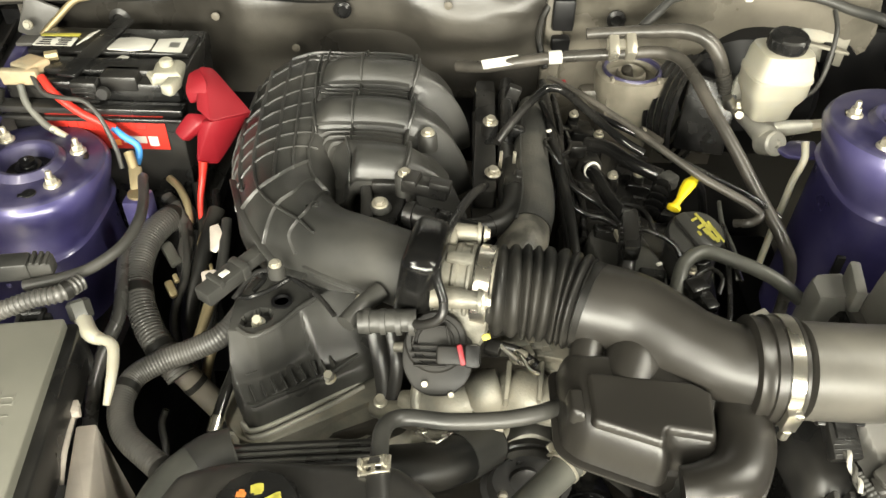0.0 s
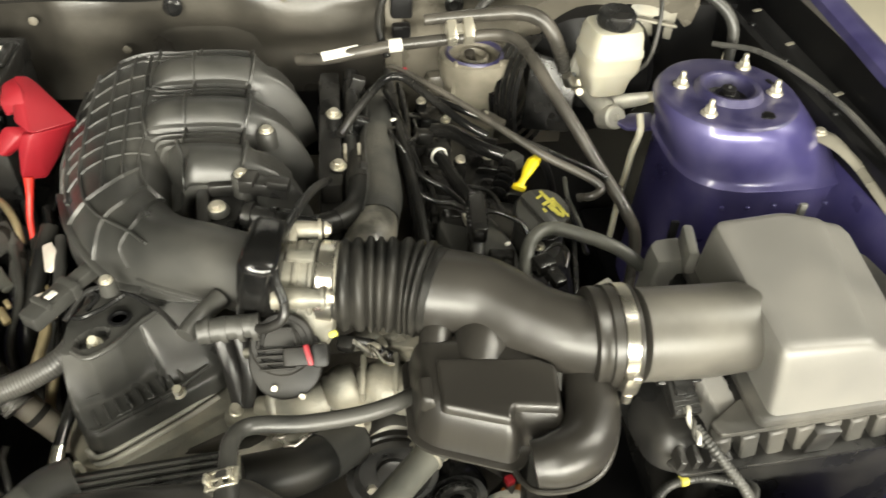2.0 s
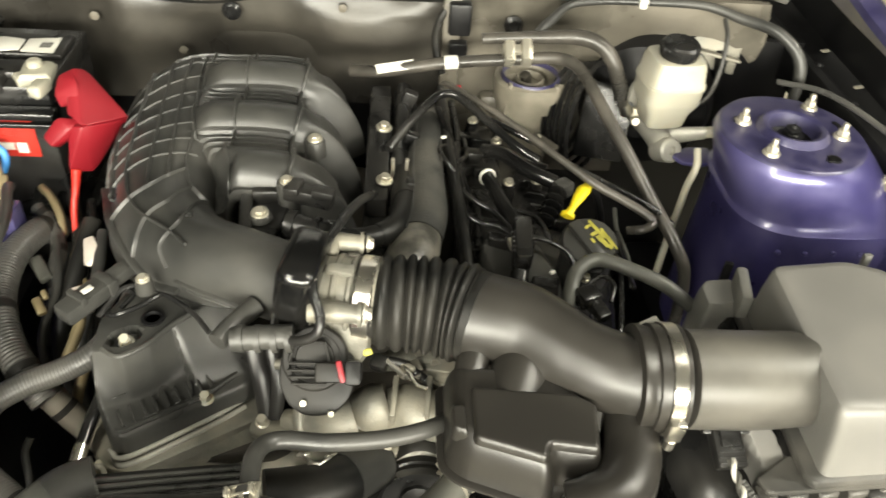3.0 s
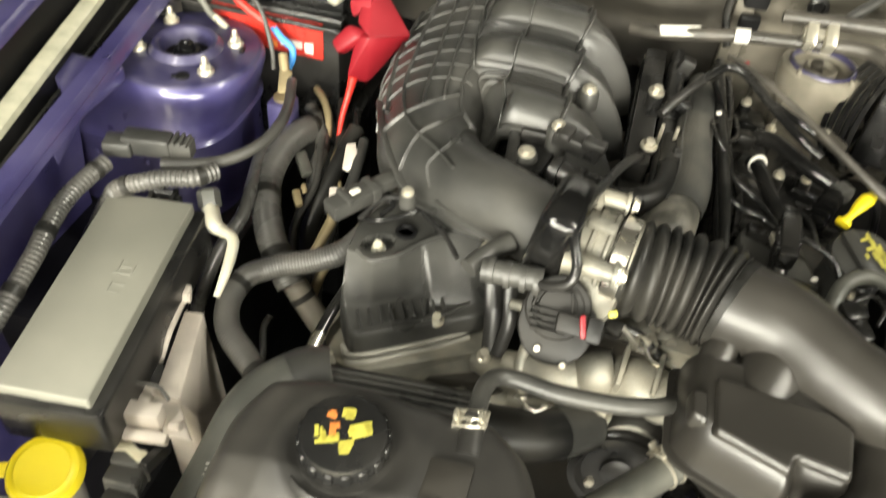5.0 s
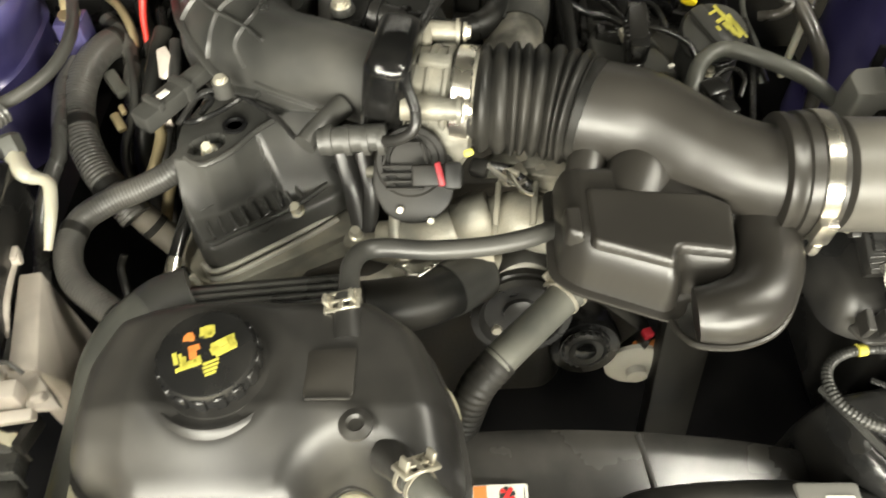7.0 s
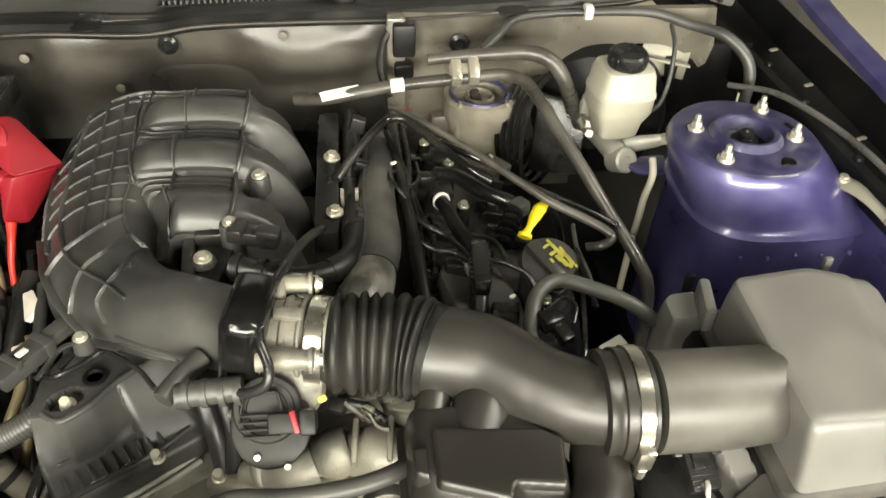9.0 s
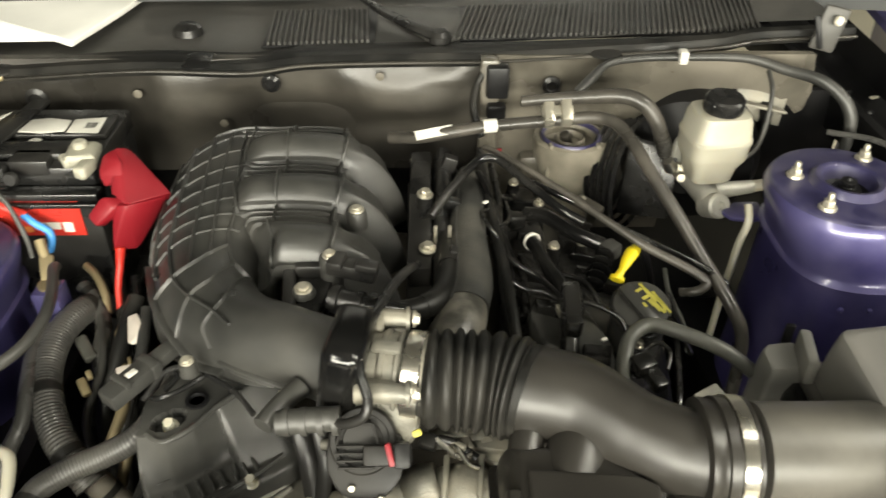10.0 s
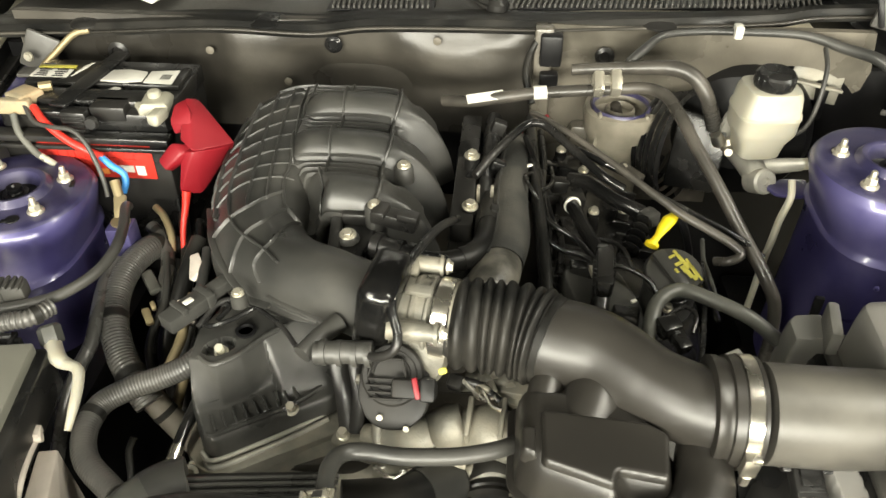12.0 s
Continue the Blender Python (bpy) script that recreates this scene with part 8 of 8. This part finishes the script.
def steering_housing():
    t = thing("column_housing", "beige-grey cast housing with a round opening on the firewall", "housing")
    o = lambda k, z, dy=0.0: squircle(0.281, 1.016 + dy, 0.048 * k, 0.045 * k, z, 32, 2.4)
    part("body", loft([o(0.74, 0.70), o(0.80, 0.80), o(0.86, 0.838), o(1.00, 0.852), o(1.06, 0.872), o(1.03, 0.884), o(0.90, 0.887), o(0.80, 0.884), o(0.76, 0.872), o(0.6, 0.868), o(0.05, 0.868)]), COLUMN, t)
    part("rim_ring", lathe([(0.0365, -0.002), (0.0370, 0.003), (0.0395, 0.004), (0.0415, 0.002), (0.042, -0.002)], pose(0.281, 1.015, 0.886), n=40, cap=False), DUSTPAINT, t, "dark violet ring round the opening")
    part("inner_tube", lathe([(0.020, 0), (0.021, 0.014), (0.0185, 0.017), (0.015, 0.008), (0.001, 0.006)], pose(0.281, 1.018, 0.866), n=24), COLUMN, t)
    part("shaft_end", lathe([(0.008, 0), (0.0075, 0.022), (0.004, 0.024)], facing((0.279, 1.018, 0.868), (-0.3, -0.2, 1)), n=14), IRON, t)
    for x, z in ((0.245, 0.80), (0.318, 0.80)):
        part("side_rib", box(0.006, 0.012, 0.09, pose(x, 0.985, z, 0, 3 if x < 0.28 else -3), 0.003), COLUMN, t)
    part("foot", box(0.13, 0.03, 0.12, pose(0.28, 1.05, 0.72), 0.012), FIREWALL, t)


def rear_pipes():
    t = thing("heater_pipe", "dark grey steel heater pipe running over the engine", "pipe", group="pipes")
    main = [(0.035, 0.975, 0.905), (0.075, 0.958, 0.915), (0.12, 0.955, 0.925), (0.164, 0.960, 0.930), (0.25, 0.960, 0.938), (0.295, 0.951, 0.946), (0.318, 0.934, 0.947), (0.333, 0.905, 0.938), (0.351, 0.860, 0.917), (0.3765, 0.815, 0.887), (0.404, 0.773, 0.85), (0.4274, 0.7306, 0.82), (0.4433, 0.715, 0.78), (0.45, 0.71, 0.68)]
    part("tube", sweep(main, 0.0078, n=16, res=10), BROWNHOSE, t)
    part("tape_band", sweep([(0.155, 0.9595, 0.9295), (0.172, 0.9605, 0.9307)], 0.0090, n=16, res=2), LABEL, t, "pale tape band")
    part("paper_tag", box(0.050, 0.014, 0.001, pose(0.092, 0.950, 0.926, 25, -4, 14), 0), LABEL, t, "white paper tag", smooth=False)
    t = thing("heater_pipe", "grey pipe with a rubber elbow behind the engine", "pipe", group="pipes")
    up = [(0.203, 0.975, 0.957), (0.235, 0.975, 0.960), (0.285, 0.977, 0.962), (0.331, 0.973, 0.965), (0.358, 0.963, 0.959), (0.375, 0.955, 0.940), (0.388, 0.953, 0.912)]
    part("tube", sweep(up, [0.0072, 0.0072, 0.0085, 0.0100, 0.0100, 0.0098, 0.0095], n=16), BROWNHOSE, t)
    part("ribbed_end", sweep([(0.386, 0.953, 0.917), (0.391, 0.953, 0.905), (0.395, 0.954, 0.890)], [0.0105, 0.0105, 0.009], n=14, rib=0.005, ripple=0.002), RUBBER, t, "ribbed rubber hose end")
    b = part("twin_clip", join(box(0.014, 0.038, 0.020, pose(0.238, 0.969, 0.938, 30), 0.003), box(0.014, 0.038, 0.020, pose(0.260, 0.969, 0.940, 30), 0.003), box(0.04, 0.014, 0.010, pose(0.249, 0.966, 0.944, 30), 0.002)), STEEL, t, "pale metal twin pipe clip")
    t = thing("cowl_pipe", "black pipe and harness along the cowl edge", "pipe", group="pipes")
    part("tube", sweep([(0.275, 0.985, 0.962), (0.298, 1.01, 0.972), (0.325, 1.035, 0.982), (0.37, 1.045, 0.985), (0.43, 1.046, 0.986), (0.51, 1.042, 0.986), (0.555, 1.02, 0.98), (0.60, 0.985, 0.975), (0.63, 0.96, 0.94), (0.63, 0.95, 0.86)], [0.0065, 0.0065, 0.005, 0.005, 0.005, 0.006, 0.007, 0.008, 0.008, 0.007], n=14, res=10), HOSE, t)
    part("tape_band", box(0.012, 0.018, 0.018, pose(0.425, 1.044, 0.979), 0.003), LABEL, t, "pale clip")
    part("drop_wire", sweep([(0.535, 1.02, 0.978), (0.530, 0.985, 0.965), (0.524, 0.965, 0.93), (0.512, 0.95, 0.90), (0.49, 0.945, 0.885)], 0.0032, n=10), HOSE, t, "thin grey wire to the reservoir")
    cable("fuel_line", "black fuel line bent over the engine", [(0.085, 0.80, 0.90), (0.105, 0.83, 0.912), (0.138, 0.878, 0.922), (0.155, 0.890, 0.924), (0.172, 0.886, 0.921), (0.200, 0.853, 0.912), (0.235, 0.815, 0.900), (0.262, 0.800, 0.890)], 0.0052, GLOSS, "pipe", "pipes", res=10)
    cable("fuel_line", "dark line beside the fuel line", [(0.205, 0.865, 0.905), (0.235, 0.842, 0.902), (0.265, 0.8263, 0.895), (0.3024, 0.8023, 0.882), (0.3464, 0.7846, 0.868), (0.3959, 0.7653, 0.852), (0.425, 0.752, 0.835)], 0.0042, GLOSS, "pipe", "pipes", res=10)
    cable("return_line", "brown-grey bent line running across the brake side bank", [(0.152, 0.918, 0.922), (0.1617, 0.9072, 0.925), (0.1999, 0.8682, 0.922), (0.2436, 0.8279, 0.912), (0.2791, 0.7936, 0.902), (0.3198, 0.7603, 0.888), (0.3555, 0.7432, 0.876), (0.3786, 0.7305, 0.868), (0.3868, 0.7212, 0.862), (0.3748, 0.715, 0.857), (0.360, 0.722, 0.850)], [0.0030, 0.0034, 0.0036, 0.0038, 0.0042, 0.0050, 0.0052, 0.0052, 0.0052, 0.0052, 0.0052], BROWNHOSE, "pipe", "pipes", res=10)
    k = thing("line_bracket", "small dull steel bracket holding the fuel lines", "bracket", group="line clips")
    part("plate", box(0.034, 0.016, 0.010, pose(0.268, 0.818, 0.897, 0, 12, -38), 0.003), IRON, k)
    bolt(k, (0.262, 0.824, 0.904), (0, -0.2, 1), 0.0045, 0.004, 0.0065)
    t = thing("insulated_hose", "grey sleeved hose lying between the banks", "hose", group="hoses")
    part("sleeve", sweep([(0.138, 0.965, 0.85), (0.135, 0.90, 0.862), (0.128, 0.80, 0.872), (0.128, 0.72, 0.872), (0.120, 0.680, 0.868)], [0.017, 0.020, 0.022, 0.023, 0.0245], n=20), GREYSLEEVE, t)
    part("flared_end", sweep([(0.1205, 0.682, 0.868), (0.114, 0.658, 0.865), (0.100, 0.63, 0.855), (0.092, 0.60, 0.82)], [0.0225, 0.026, 0.027, 0.024], n=20), PADDED, t, "wider padded end")
    part("sleeve_seam", sweep([(0.122, 0.90, 0.8775), (0.114, 0.80, 0.889), (0.113, 0.72, 0.889), (0.104, 0.672, 0.887)], 0.0016, n=6), HOSE, t, "raised seam")
    cable("vacuum_hose", "black hose curving behind the throttle", [(-0.035, 0.662, 0.892), (0.0, 0.655, 0.892), (0.04, 0.650, 0.888), (0.075, 0.662, 0.884), (0.098, 0.69, 0.882), (0.105, 0.74, 0.878), (0.105, 0.80, 0.87)], [0.008, 0.0095, 0.012, 0.0125, 0.0125, 0.012, 0.011], RUBBER, "hose", "hoses", res=10)
    t = thing("vacuum_fitting", "black stepped vacuum fitting", "hose fitting")
    for x in (-0.028, -0.012, 0.006, 0.022):
        part("collar", sweep([(x, 0.656, 0.892), (x + 0.008, 0.654, 0.892)], 0.0135, n=16, res=2), BLACK, t)
    cable("vacuum_line", "black plastic line crossing the throttle body", [(0.070, 0.700, 0.910), (0.056, 0.648, 0.938), (0.040, 0.598, 0.950), (0.026, 0.545, 0.955), (0.0235, 0.512, 0.950), (0.030, 0.494, 0.936), (0.027, 0.486, 0.924), (0.012, 0.488, 0.913), (-0.002, 0.497, 0.907)], 0.0043, BLACK, "pipe", "pipes", res=10)
    t = thing("purge_valve", "grey ribbed hose joint above the valve cover", "hose fitting")
    part("barrel", sweep([(-0.046, 0.498, 0.903), (-0.02, 0.499, 0.905), (0.006, 0.500, 0.906)], 0.0105, n=16), HOSE, t)
    for x in (-0.040, -0.026, -0.012, 0.000):
        part("collar", sweep([(x, 0.4985, 0.904), (x + 0.005, 0.4985, 0.9045)], 0.0120, n=16, res=2), HOSE, t)
    part("branch", sweep([(-0.058, 0.498, 0.900), (-0.048, 0.515, 0.903), (-0.030, 0.536, 0.906)], [0.009, 0.0085, 0.010], n=14), HOSE, t)
    cable("breather_hose", "grey breather hose looping over the brake side bank", [(0.272, 0.598, 0.83), (0.276, 0.620, 0.85), (0.288, 0.645, 0.858), (0.312, 0.658, 0.86), (0.345, 0.645, 0.858), (0.380, 0.630, 0.850), (0.41, 0.62, 0.83)], 0.0079, PALEHOSE, "hose", "hoses", res=10)
    for pts, r in (([(0.155, 1.0, 0.87), (0.158, 0.90, 0.875), (0.160, 0.80, 0.868), (0.165, 0.70, 0.855), (0.175, 0.63, 0.83)], 0.006),
                   ([(0.170, 0.98, 0.86), (0.172, 0.90, 0.862), (0.168, 0.82, 0.866), (0.174, 0.74, 0.858), (0.170, 0.66, 0.84)], 0.0045),
                   ([(0.148, 0.92, 0.885), (0.163, 0.86, 0.872), (0.178, 0.80, 0.850), (0.190, 0.76, 0.842), (0.186, 0.70, 0.838)], 0.0045),
                   ([(0.20, 0.74, 0.84), (0.23, 0.735, 0.842), (0.255, 0.725, 0.84)], 0.005)):
        cable("engine_loom", "black taped wiring loom on the brake side bank", pts, r, GLOSS, "wiring loom", "wiring looms")
    cable("brake_hose", "pale curved brake hose between the tower and the engine", [(0.469, 0.842, 0.885), (0.467, 0.826, 0.870), (0.462, 0.824, 0.840), (0.458, 0.818, 0.810), (0.454, 0.813, 0.780), (0.452, 0.81, 0.70)], 0.0046, CREAM, "hose", "hoses")
    for x, y, z in ((0.118, 0.905, 0.9), (0.15, 0.905, 0.922)):
        c = thing("line_clip", "small red line clip", "clip", group="line clips")
        part("clip", box(0.007, 0.005, 0.005, pose(x + 0.02, y, z, 0, 0, 30), 0.001), RED, c)
    t = thing("rear_harness_connector", "dark connector in the corner of the firewall", "connector", group="connectors")
    part("housing", join(box(0.03, 0.022, 0.045, pose(0.178, 1.035, 0.935), 0.004), box(0.026, 0.018, 0.02, pose(0.178, 1.033, 0.905), 0.004)), DARK, t)
    cable("firewall_cable", "black cable dropping along the firewall", [(0.165, 1.045, 0.975), (0.150, 1.035, 0.95), (0.145, 1.01, 0.93), (0.155, 0.985, 0.90)], 0.005, RUBBER)
    t = thing("mounting_plate", "pale square metal plate beside the breather hose", "bracket")
    part("plate", box(0.030, 0.034, 0.006, pose(0.352, 0.565, 0.842, 12, 0, 30), 0.002), CASTING, t)
    part("stud", lathe([(0.005, 0), (0.005, 0.004), (0.003, 0.005)], pose(0.352, 0.565, 0.848), n=12), STEEL, t)
    part("stay", box(0.012, 0.014, 0.10, pose(0.352, 0.568, 0.745, 0, 0, 30), 0.003), DARK, t)


def bonnet_hinge():
    t = thing("bonnet_hinge", "grey steel bonnet hinge in the corner of the cowl", "hinge", group="bonnet hinges")
    part("base_plate", box(0.034, 0.010, 0.060, pose(0.622, 1.072, 0.985, -8, 10, -14), 0.004), COWL, t)
    part("slot", box(0.008, 0.004, 0.046, pose(0.618, 1.064, 0.990, -8, -18, -14), 0.002), DARK, t, "dark slot")
    bolt(t, (0.630, 1.062, 1.030), (0, -1, 0.2), 0.005, 0.004, 0.007)
    t = thing("bonnet_hinge", "grey steel bonnet hinge plate with a tan rod beside the battery", "hinge", group="bonnet hinges")
    part("base_plate", join(box(0.048, 0.008, 0.058, pose(-0.566, 1.030, 0.902, -6, 26, 4), 0.004), box(0.040, 0.026, 0.006, pose(-0.562, 1.016, 0.902, 0, 0, 4), 0.002)), COWL, t)
    part("rod", sweep([(-0.548, 1.020, 0.912), (-0.528, 1.030, 0.930), (-0.502, 1.044, 0.952), (-0.48, 1.05, 0.957)], 0.0048, n=10), BRASS, t, "tan bonnet rod")
    bolt(t, (-0.560, 1.014, 0.930), (0, -1, 0.2), 0.005, 0.004, 0.007)


brake_booster()
bonnet_hinge()
master_cylinder()
steering_housing()
rear_pipes()
